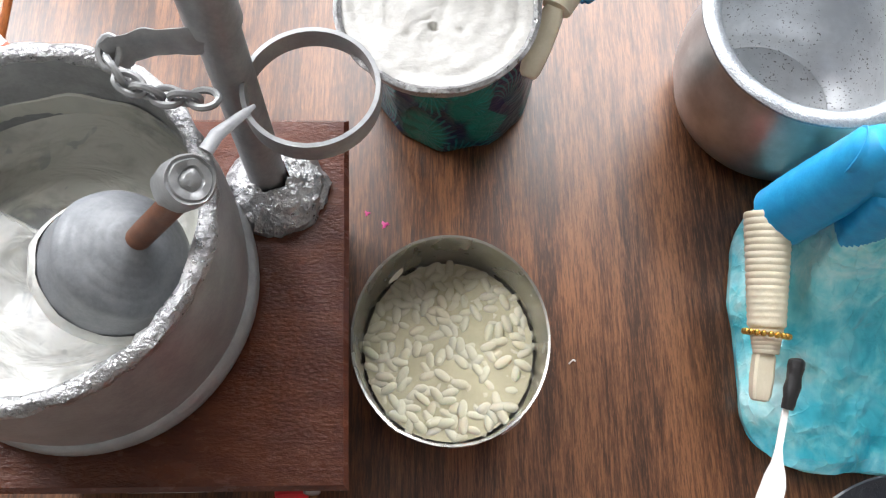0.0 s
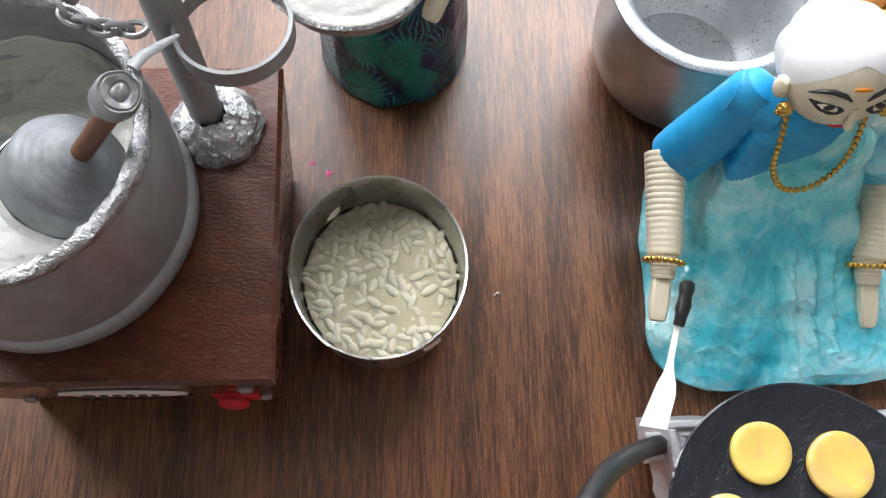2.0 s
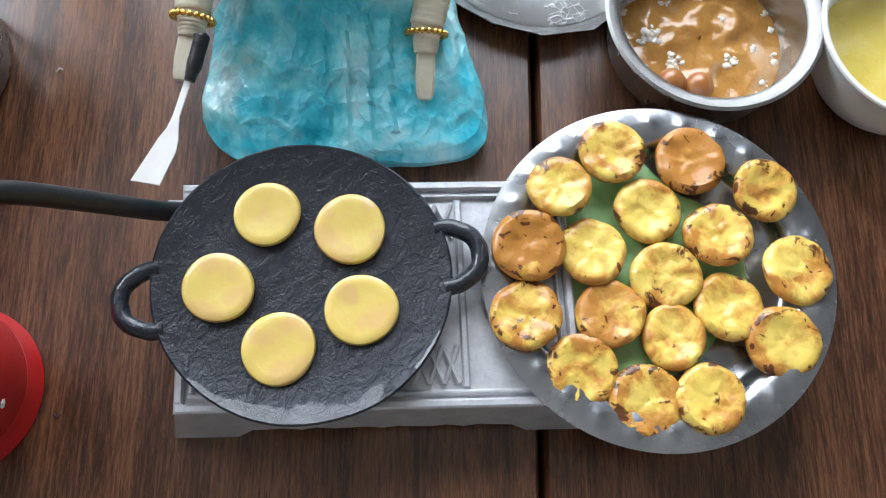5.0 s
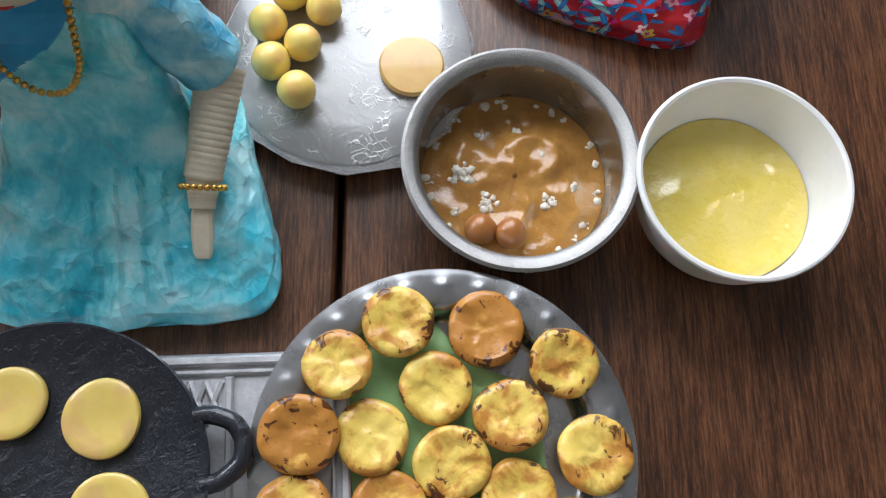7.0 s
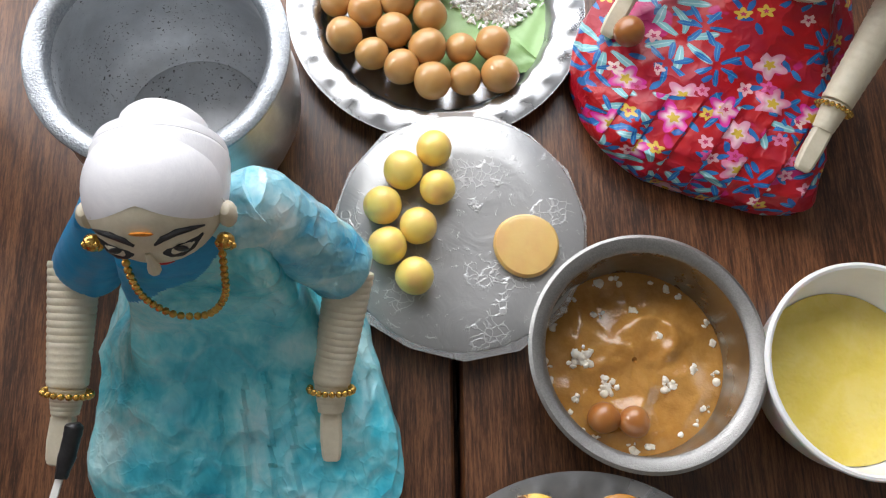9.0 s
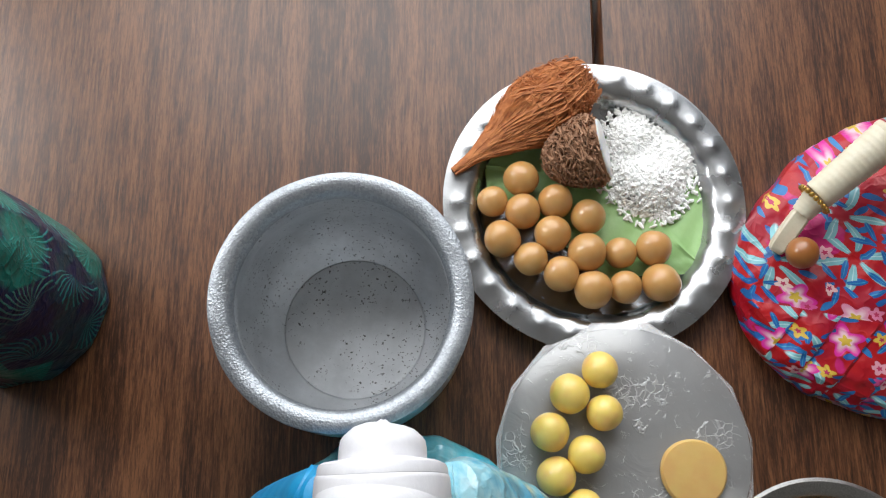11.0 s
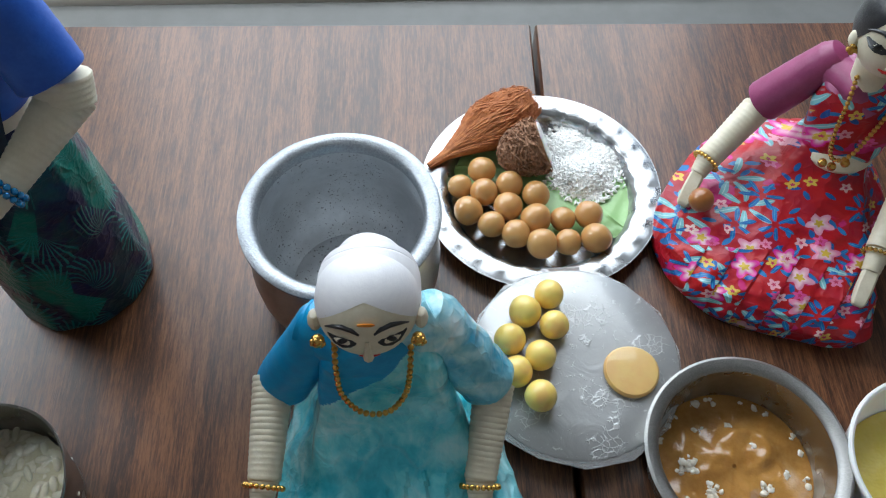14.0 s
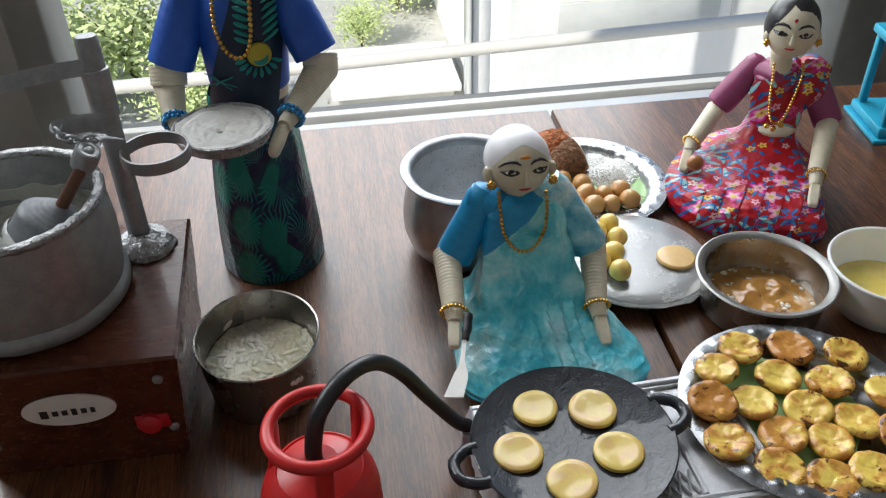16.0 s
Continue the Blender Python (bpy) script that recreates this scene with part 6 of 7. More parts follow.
    for a0 in (188.5, 10.0):
        a = radians(a0)
        d, s = Vector((math.cos(a), math.sin(a), 0)), Vector((-math.sin(a), math.cos(a), 0))
        z = Vector((0, 0, 0.0042))
        g = Geo()
        g.tube(arc([c + z + d * 0.0385 + s * 0.0088, c + z + d * 0.0430 + s * 0.0084, c + z + d * 0.0485 + s * 0.0050, c + z + d * 0.0500, c + z + d * 0.0485 - s * 0.0050, c + z + d * 0.0430 - s * 0.0084, c + z + d * 0.0385 - s * 0.0088], 6), 0.0025, 12)
        g.warp(0.0002, 500)
        g.build("handle", IRON, gr)
    rnd = random.Random(2)
    for k, (x, y, r) in enumerate(((0.1182, -0.0020, 0.0095), (0.1418, -0.0062, 0.0103), (0.1060, -0.0237, 0.0100), (0.1456, -0.0296, 0.0102), (0.1235, -0.0406, 0.0102))):
        g = Geo()
        ph = k * 1.7
        g.lathe([(0, 0.0), (r * 0.9, 0.0), (r * 0.985, 0.0005), (r, 0.0013), (r * 0.97, 0.0022), (r * 0.9, 0.0026), (r * 0.7, 0.0025), (r * 0.35, 0.0021), (0, 0.0020)], (0, 0, 0), 40,
                bend=lambda a, rr, h, ph=ph: (rr * (1 + 0.018 * math.sin(2 * a + ph) + 0.012 * math.sin(3 * a + 2 * ph)), h + (0.0003 * noise.noise(Vector((math.cos(a) * rr * 150 + ph, math.sin(a) * rr * 150, 0))) if h > 0.0015 else 0)))
        ob = g.build("pancake", PANCAKE)
        d = (Vector((x, y)) - c.xy).length
        ob.matrix_basis = Matrix.LocRotScale((x, y, c.z + 0.0019 + 0.0022 * (d / 0.033) ** 2.4), Euler((0, 0, ph)), None)
        tagged(ob, "small round yellow pancake on the griddle", "pancake", "pancakes on the griddle")


def cylinder_and_hose():
    t = thing("gas_cylinder", (0.0262, -0.0488, 0.0), "small red plastic gas cylinder with carrying ring", "gas cylinder")
    lean = Vector((0.0050, 0.0027)) / 0.0785
    c = Vector((0.0262, -0.0488, 0.0))

    def leaned(g):
        for v in g.v:
            v.x += lean.x * v.z
            v.y += lean.y * v.z
        return g
    g = Geo()
    g.lathe([(0.0225, 0.0), (0.0250, 0.0), (0.0254, 0.0008), (0.0250, 0.0020), (0.0238, 0.0045), (0.0232, 0.0080), (0.0228, 0.0082), (0.0224, 0.004)], c, 64, loop=True)
    g.ball(c + Vector((-0.0045, -0.0252, 0.0012)), (0.0016, 0.0022, 0.0012), 10)
    leaned(g).build("foot_ring", RED_PLASTIC, t)
    g = Geo()
    g.lathe([(0.0, 0.0060), (0.0226, 0.0060), (0.0233, 0.0090), (0.0230, 0.0230), (0.0220, 0.0400), (0.0208, 0.0510), (0.0195, 0.0560), (0.0168, 0.0602), (0.0150, 0.0618), (0.0146, 0.0614), (0.0115, 0.0630), (0.0065, 0.0642), (0.0058, 0.0660), (0.0, 0.0662)], c, 72)
    leaned(g).build("tank", RED_PLASTIC, t)
    g = Geo()
    ring = [c + Vector((0.0166 * math.cos(2 * math.pi * k / 56), 0.0166 * math.sin(2 * math.pi * k / 56), 0.0805)) for k in range(56)]
    g.tube(ring, 0.0023, 12, loop=True, up=(0, 0, 1))
    leaned(g).build("carry_ring", RED_PLASTIC, t)
    for a in (35, 155, 275):
        a = radians(a)
        d = Vector((math.cos(a), math.sin(a), 0))
        g = Geo()
        g.tube([c + d * 0.0172 + Vector((0, 0, 0.056)), c + d * 0.0166 + Vector((0, 0, 0.066)), c + d * 0.0166 + Vector((0, 0, 0.0803))], [0.0040, 0.0030, 0.0030], 10, flat=0.55, up=tuple(d))
        leaned(g).build("upright", RED_PLASTIC, t)
    for a0, a1, w in ((-100, -90, 0.0013), (-85, -78, 0.0010), (-72, -66, 0.0014), (-60, -52, 0.0011), (-38, -28, 0.0008), (-20, -14, 0.0012)):
        g = Geo()
        pts = [c + Vector((0.0232 * math.cos(radians(a)), 0.0232 * math.sin(radians(a)), 0.0205 + 0.0006 * math.sin(a * 0.7))) for a in (a0 + (a1 - a0) * k / 5 for k in range(6))]
        g.tube(pts, [w * 0.2, w * 0.6, w * 0.5, w * 0.65, w * 0.4, w * 0.1], 6)
        leaned(g).build("paint_chip", WHITE_STICKER, t, "chipped white paint mark")
    g = Geo()
    pts = arc([(0.0290, -0.0480, 0.0650), (0.0290, -0.0474, 0.0720), (0.0312, -0.0440, 0.0818), (0.0360, -0.0388, 0.0868), (0.0424, -0.0323, 0.0888), (0.0494, -0.0250, 0.0860), (0.0560, -0.0175, 0.0778), (0.0632, -0.0108, 0.0645), (0.0715, -0.0058, 0.0470), (0.0808, -0.0014, 0.0290), (0.0860, 0.0008, 0.0200), (0.0905, 0.0022, 0.0155)], 6)
    g.tube(pts, 0.0030, 14)
    ob = g.build("gas_hose", BLACK_TUBE, origin=(0.0298, -0.0478, 0.0662))
    tagged(ob, "black rubber hose from red cylinder to stove", "hose")


def spatula():
    t = thing("spatula", (0.088, 0.02, 0.03), "white spatula with black handle held by the doll", "spatula")
    g = Geo()
    g.tube(arc([(0.0985, 0.0490, 0.0375), (0.0978, 0.0455, 0.0365), (0.0962, 0.0395, 0.0350), (0.0950, 0.0355, 0.0340)], 5), [0.0014, 0.0022, 0.0023, 0.0023, 0.0024, 0.0023, 0.0022, 0.0022, 0.0023, 0.0022, 0.0021, 0.0020, 0.0019, 0.0018, 0.0018, 0.0016], 10)
    g.warp(0.0003, 600)
    g.build("handle", BLACK_TUBE, t, "black taped handle")
    g = Geo()
    z = 0.0006
    poly = [(0.0957, 0.0360, 0.0342), (0.0938, 0.0358, 0.0342), (0.0908, 0.0250, 0.0325), (0.0893, 0.0215, 0.0320), (0.0873, 0.0186, 0.0318), (0.0806, 0.0058, 0.0312), (0.0888, 0.0044, 0.0312), (0.0925, 0.0146, 0.0316), (0.0929, 0.0180, 0.0318), (0.0927, 0.0215, 0.0320), (0.0928, 0.0250, 0.0325)]
    g.rings([[(x, y, h - z) for x, y, h in poly], poly], 0, True, True)
    g.build("blade", WHITE_STICKER, t, "flat pale blade")


# ---------------------------------------------------------------- dolls, each one plain mesh
SKIN, CLOTH, SLEEVE, HEADWEAR, BEADS, DARK, MARK, LIPS, EXTRA, EXTRA2 = range(10)


def ridged(g, a, b, r0, r1, mat, rings=20, seg=18, bow=(0, 0, 0)):
    """A coiled-paper limb: a tapering tube with fine ridges."""
    a, b, bow = Vector(a), Vector(b), Vector(bow)
    pts, rad = [], []
    for i in range(rings * 3 + 1):
        f = i / (rings * 3)
        pts.append(a.lerp(b, f) + bow * (4 * f * (1 - f)))
        rad.append((r0 + (r1 - r0) * f) * (1.0 if i % 3 else 0.968))
    g.tube(pts, rad, seg, mat)


def sleeve(g, a, b, r0, r1, mat):
    """A rolled-paper sleeve with faint overlapping layers."""
    a, b = Vector(a), Vector(b)
    d = (b - a).normalized()
    pts = [a - d * r0 * 0.75, a - d * r0 * 0.55]
    rad = [r0 * 0.25, r0 * 0.75]
    for i in range(31):
        f = i / 30
        pts.append(a.lerp(b, f * 0.97))
        rad.append((r0 * (1.0 + 0.04 * math.sin(f * 3.1)) + (r1 - r0) * f) * (1.0 - 0.012 * ((i % 5) / 4.0)))
    pts += [b, b - d * 0.0006]
    rad += [r1 * 0.97, r1 * 0.85]
    g.tube(pts, rad, 28, mat)


def bangle(g, at, d, r, bead, mat, rows=1):
    d = Vector(d).normalized()
    s = d.orthogonal().normalized()
    o = s.cross(d)
    n = int(2 * math.pi * r / (bead * 1.9))
    for row in range(rows):
        for k in range(n):
            a = 2 * math.pi * (k + row * 0.5) / n
            g.ball(Vector(at) + d * ((row - (rows - 1) / 2) * bead * 1.8) + (s * math.cos(a) + o * math.sin(a)) * r, bead, 8, mat, 5)


def necklace(g, pts, bead, mat):
    for p in along(arc(pts, 10), bead * 2.0):
        g.ball(p, bead, 8, mat, 5)


def hand(g, a, b, w, h, mat):
    """A flat, blunt paper hand."""
    a, b = Vector(a), Vector(b)
    d = (b - a).normalized()
    s = d.cross(Vector((0, 0, 1))).normalized()
    u = s.cross(d).normalized()
    rings = []
    for f, k in ((0.0, 0.75), (0.12, 0.95), (0.55, 1.0), (0.88, 0.88), (0.97, 0.74), (1.0, 0.55)):
        p = a.lerp(b, f)
        ring = []
        for cx, cy in ((-1, -.7), (-.75, -1), (.75, -1), (1, -.7), (1, .7), (.75, 1), (-.75, 1), (-1, .7)):
            ring.append(p + s * (cx * w * k) + u * (cy * h * k))
        rings.append(ring)
    g.rings(rings, mat, True, True)


def cap(g, c, r, edge, mat, pole=(0, 0.35, 0.94), seg=56, rows=20, steps=0):
    """Hair or headcloth: a shell over the head from its lower edge up to the crown. edge(azimuth) is the edge's angle from the crown; azimuth 0 is the front."""
    c = Vector(c)
    q = Vector((0, 0, 1)).rotation_difference(Vector(pole).normalized()).to_matrix()
    rings = []
    for j in range(-1, rows + 1):
        ring = []
        for i in range(seg):
            az = 2 * math.pi * i / seg
            th = edge(az if az <= math.pi else az - 2 * math.pi) * (1 - max(j, 0) / rows)
            k = 0.965 if j < 0 else 1.0
            lat = 1.0
            if steps and j >= 0:
                f = j / rows
                lat = (1.0, 0.955, 0.86, 0.70)[min(3, int(f * steps))] * (1.0 - 0.02 * ((f * steps) % 1.0))
                k *= 1.0 + 0.05 * f
            d = q @ Vector((math.sin(th) * math.sin(az) * lat, -math.sin(th) * math.cos(az) * lat, math.cos(th)))
            ring.append(c + Vector((d.x * r[0], d.y * r[1], d.z * r[2])) * k if j < rows else c + (q @ Vector((0, 0, 1))) * r[2])
        rings.append(ring if j < rows else [ring[0]])
    g.rings(rings, mat)


def face(g, c, r, yaw=0.0, tilt=0.0, mark=None, mark_size=(0.0022, 0.0008), low=0.0, mouth=None):
    """Plain painted marks on the front of the head's ellipsoid."""
    c = Vector(c)
    rz = Matrix.Rotation(yaw, 3, "Z")
    mouth = low if mouth is None else mouth
    mid = (low + mouth) / 2

    def at(u, v, out=0.0):
        v -= 1.7 * max(0.0, low - 0.1) * u * u
        k = math.sqrt(max(0.0, 1 - u * u - v * v))
        p = Vector((u * r[0], -k * r[1], v * r[2])) * (1 + out)
        return c + rz @ p
    for s in (-1, 1):
        g.tube([at(s * u, v + low, 0.004) for u, v in ((0.20, 0.0), (0.28, 0.022), (0.43, 0.03), (0.58, 0.025), (0.74, 0.04))], [0.0003, 0.0015, 0.0021, 0.0016, 0.0003], 12, DARK, flat=0.22)
        g.tube([at(s * u, v + low, 0.026) for u, v in ((0.27, 0.008), (0.34, 0.018), (0.44, 0.025), (0.54, 0.02), (0.61, 0.025))], [0.0002, 0.0008, 0.0011, 0.0008, 0.0002], 8, SKIN, flat=0.3)
        g.ball(at(s * 0.44, 0.03 + low, 0.032), (0.0016, 0.0006, 0.0015), 12, DARK, 8)
        g.tube([at(s * u, v + low, 0.006) for u, v in ((0.14, 0.205), (0.26, 0.285), (0.45, 0.315), (0.62, 0.265), (0.78, 0.15))], [0.0003, 0.0007, 0.0008, 0.0006, 0.0002], 8, DARK)
    g.tube([at(0, 0.05 + low, 0.0), at(0, -0.12 + mid, 0.05), at(0, -0.22 + mid, 0.10), at(0, -0.27 + mid, 0.0)], [0.0006, 0.0011, 0.0016, 0.0006], 8, SKIN)
    g.tube([at(u, v + mouth, 0.004) for u, v in ((-0.2, -0.46), (-0.07, -0.49), (0.0, -0.48), (0.07, -0.49), (0.2, -0.45))], [0.0002, 0.0006, 0.0006, 0.0006, 0.0002], 6, LIPS)
    if mark:
        p = at(0, mark, 0.004)
        g.ball(p, (mark_size[0], 0.0004, mark_size[1]), 10, MARK, 6)
    return at


def loft(g, foot, axis0, levels, mat, n=72, amp=0.001, scale=70, seed=0.0, fold=None):
    """A draped body: the foot's outline scaled level by level. levels: sx, sy, z, centre x, centre y."""
    base = outline(foot, n)
    rings = []
    for sx, sy, z, cx, cy in levels:
        ring = []
        for p in base:
            q = Vector((cx + (p.x - axis0[0]) * sx, cy + (p.y - axis0[1]) * sy, z))
            if z > 0.0015:
                q = wob(q, amp, scale, seed)
                out = Vector((p.x - axis0[0], p.y - axis0[1], 0)).normalized() * 0.7 + Vector((0, 0, 0.7))
                q = q + out * ((crumple(q, 0.0031, 75, seed) + crumple(q, 0.0009, 210, seed)) * (1.0 if z < 0.025 else 0.4))
            if fold:
                q = fold(q)
            ring.append(q)
        rings.append(ring)
    rings.append([sum(rings[-1], Vector()) / n])
    g.rings(rings, mat, cap_a=True)


def refine(levels, k=3):
    out = []
    for a, b in zip(levels, levels[1:]):
        for i in range(k):
            out.append(tuple(p + (q - p) * i / k for p, q in zip(a, b)))
    return out + [levels[-1]]


def aqua_doll():
    g = Geo()
    foot = [(.0945, .0350), (.1010, .0268), (.1100, .0228), (.1290, .0222), (.1470, .0226), (.1640, .0240), (.1768, .0265), (.1818, .0340), (.1820, .0430), (.1785, .0600), (.1730, .0780), (.1660, .1000), (.1500, .1120), (.1300, .1150), (.1120, .1100), (.0995, .0960), (.0955, .0780), (.0942, .0550)]

    def pleats(q):
        if q.z > 0.004 and q.y < 0.062:
            k = math.exp(-((q.x - 0.146) / 0.016) ** 2)
            q.z += 0.0017 * k * (((q.x - 0.001 * math.sin(q.y * 90)) * 150.0) % 1.0) ** 1.5
        return q
    lv = [(.98, .98, 0, .136, .075), (1.01, 1.01, .0025, .136, .075), (1.02, 1.02, .0065, .136, .075), (.985, .98, .0105, .136, .0755), (.90, .88, .0135, .1355, .077), (.78, .70, .0175, .135, .081), (.64, .50, .0245, .134, .0865), (.54, .36, .036, .133, .091), (.48, .30, .050, .132, .0930), (.46, .28, .060, .132, .0940), (.41, .25, .068, .132, .0945), (.28, .19, .0735, .1315, .0945), (.13, .11, .0765, .131, .0940)]
    f0 = len(g.f)
    loft(g, foot, (.136, .075), refine(lv, 14), CLOTH, 200, 0.0014, 75, 1.0, pleats)
    for k in range(f0, len(g.f)):
        p = sum((g.v[i] for i in g.f[k]), Vector()) / len(g.f[k])
        if p.z > .046 + (p.x - .112) * 0.95 and p.x < .150:
            g.m[k] = SLEEVE
    # drape over the right shoulder and the blouse
    sleeve(g, (.1150, .0965, .0715), (.0987, .0906, .0385), .0088, .0094, SLEEVE)
    g.tube([(.1085, .0985, .0700), (.1200, .0930, .0690), (.1310, .0905, .0640)], [.0075, .0095, .0060], 18, SLEEVE)
    k0 = len(g.v)
    sleeve(g, (.1480, .0975, .0720), (.1668, .0896, .0375), .0098, .0100, EXTRA)
    g.tube([(.1350, .0930, .0640), (.1430, .0950, .0705), (.1500, .0980, .0735)], [.0070, .0100, .0085], 18, EXTRA)
    g.warp(0.0006, 160, 4, k0)
    # arms
    ridged(g, (.0955, .0915, .0400), (.0936, .0595, .0318), .0070, .0054, SKIN, 17)
    ridged(g, (.0936, .0600, .0318), (.0930, .0520, .0300), .0050, .0036, SKIN, 7)
    hand(g, (.0928, .0530, .0298), (.0907, .0392, .0262), .0030, .0026, SKIN)
    ridged(g, (.1690, .0890, .0370), (.1633, .0600, .0252), .0070, .0054, SKIN, 17)
    ridged(g, (.1633, .0605, .0252), (.1630, .0520, .0225), .0050, .0036, SKIN, 7)
    hand(g, (.1630, .0530, .0225), (.1630, .0392, .0165), .0030, .0026, SKIN)
    bangle(g, (.0935, .0576, .0313), (.15, 1, .3), .0061, .0010, BEADS)
    bangle(g, (.1632, .0580, .0243), (.05, 1, .4), .0061, .0010, BEADS)
    # sloping shoulders
    for v in g.v:
        v.z -= 0.0036 * min(1.0, max(0.0, (v.z - 0.045) / 0.02))
    # head
    h0 = len(g.v)
    c, r = (.1310, .0935, .0880), (.0148, .0148, .0152)
    g.tube([(.131, .0945, .070), (.131, .0945, .080)], .0062, 18, SKIN)
    g.ball(c, r, 32, SKIN, 20)
    face(g, c, r, 0.03, mark=0.60, mark_size=(.0026, .0009), low=0.21, mouth=0.05)
    for x in (.1158, .1462):
        g.ball((x, .0900, .0855), (.0022, .0030, .0038), 12, SKIN)
        g.ball((x + (.131 - x) * 0.05, .0846, .0826), (.0021, .0021, .0025), 12, BEADS)
        bangle(g, (x + (.131 - x) * 0.05, .0838, .0826), (0.1, 1, 0), .0017, .0008, BEADS)
    # wrapped headcloth, coiled to the crown, with a peaked front
    cap(g, (.1310, .0945, .0886), (.0151, .0153, .0152), lambda a: radians(53 + 50 * min(1.0, abs(a) / radians(75)) ** 1.3 + 14 * max(0.0, abs(a) - radians(72)) / radians(108)), HEADWEAR, rows=24)
    pole = Vector((0, 0.999, -0.04)).normalized()
    hc = Vector((.1312, .0942, .0872))

    def wrapped(a, r, h):
        return r * (1 + 0.008 * math.sin(a + 1.0) + 0.004 * math.sin(3 * a)), h + 0.0003 * math.sin(a * 2 + h * 300)
    g.lathe([(.0140, -.0026), (.0149, -.0022), (.0152, .0010), (.0152, .0050), (.0150, .0084), (.0148, .0091), (.0145, .0094)], hc, 64, HEADWEAR, axis=pole, bend=wrapped)
    g.lathe([(.0143, .0090), (.0146, .0095), (.0145, .0108), (.0141, .0118), (.0130, .0124), (.0096, .0129)], hc, 64, HEADWEAR, axis=pole, bend=wrapped)
    g.lathe([(.0096, .0122), (.0099, .0128), (.0098, .0156), (.0095, .0172), (.0089, .0180), (.0070, .0196), (.0046, .0204), (.0016, .0208), (.0007, .0214), (0, .0216)], hc, 56, HEADWEAR, axis=pole, bend=wrapped)
    for v in g.v[h0:]:
        v += Vector((-.0011, -.0012, .0003))
    # bead chain
    necklace(g, [(.1195, .0855, .0770), (.1195, .0800, .0690), (.1205, .0765, .0600), (.1250, .0742, .0525), (.1302, .0738, .0500), (.1355, .0742, .0525), (.1400, .0765, .0600), (.1415, .0800, .0690), (.1420, .0855, .0770)], .00105, BEADS)
    ob = g.build("doll", [CREAM, AQUA, SKY_BLUE, TURBAN, GOLD, HAIR, ORANGE, LIP_RED, PALE_BLUE], origin=(.136, .075, 0), smooth=32)
    tagged(ob, "seated paper doll in aqua saree and white headcloth", "doll", "paper dolls")


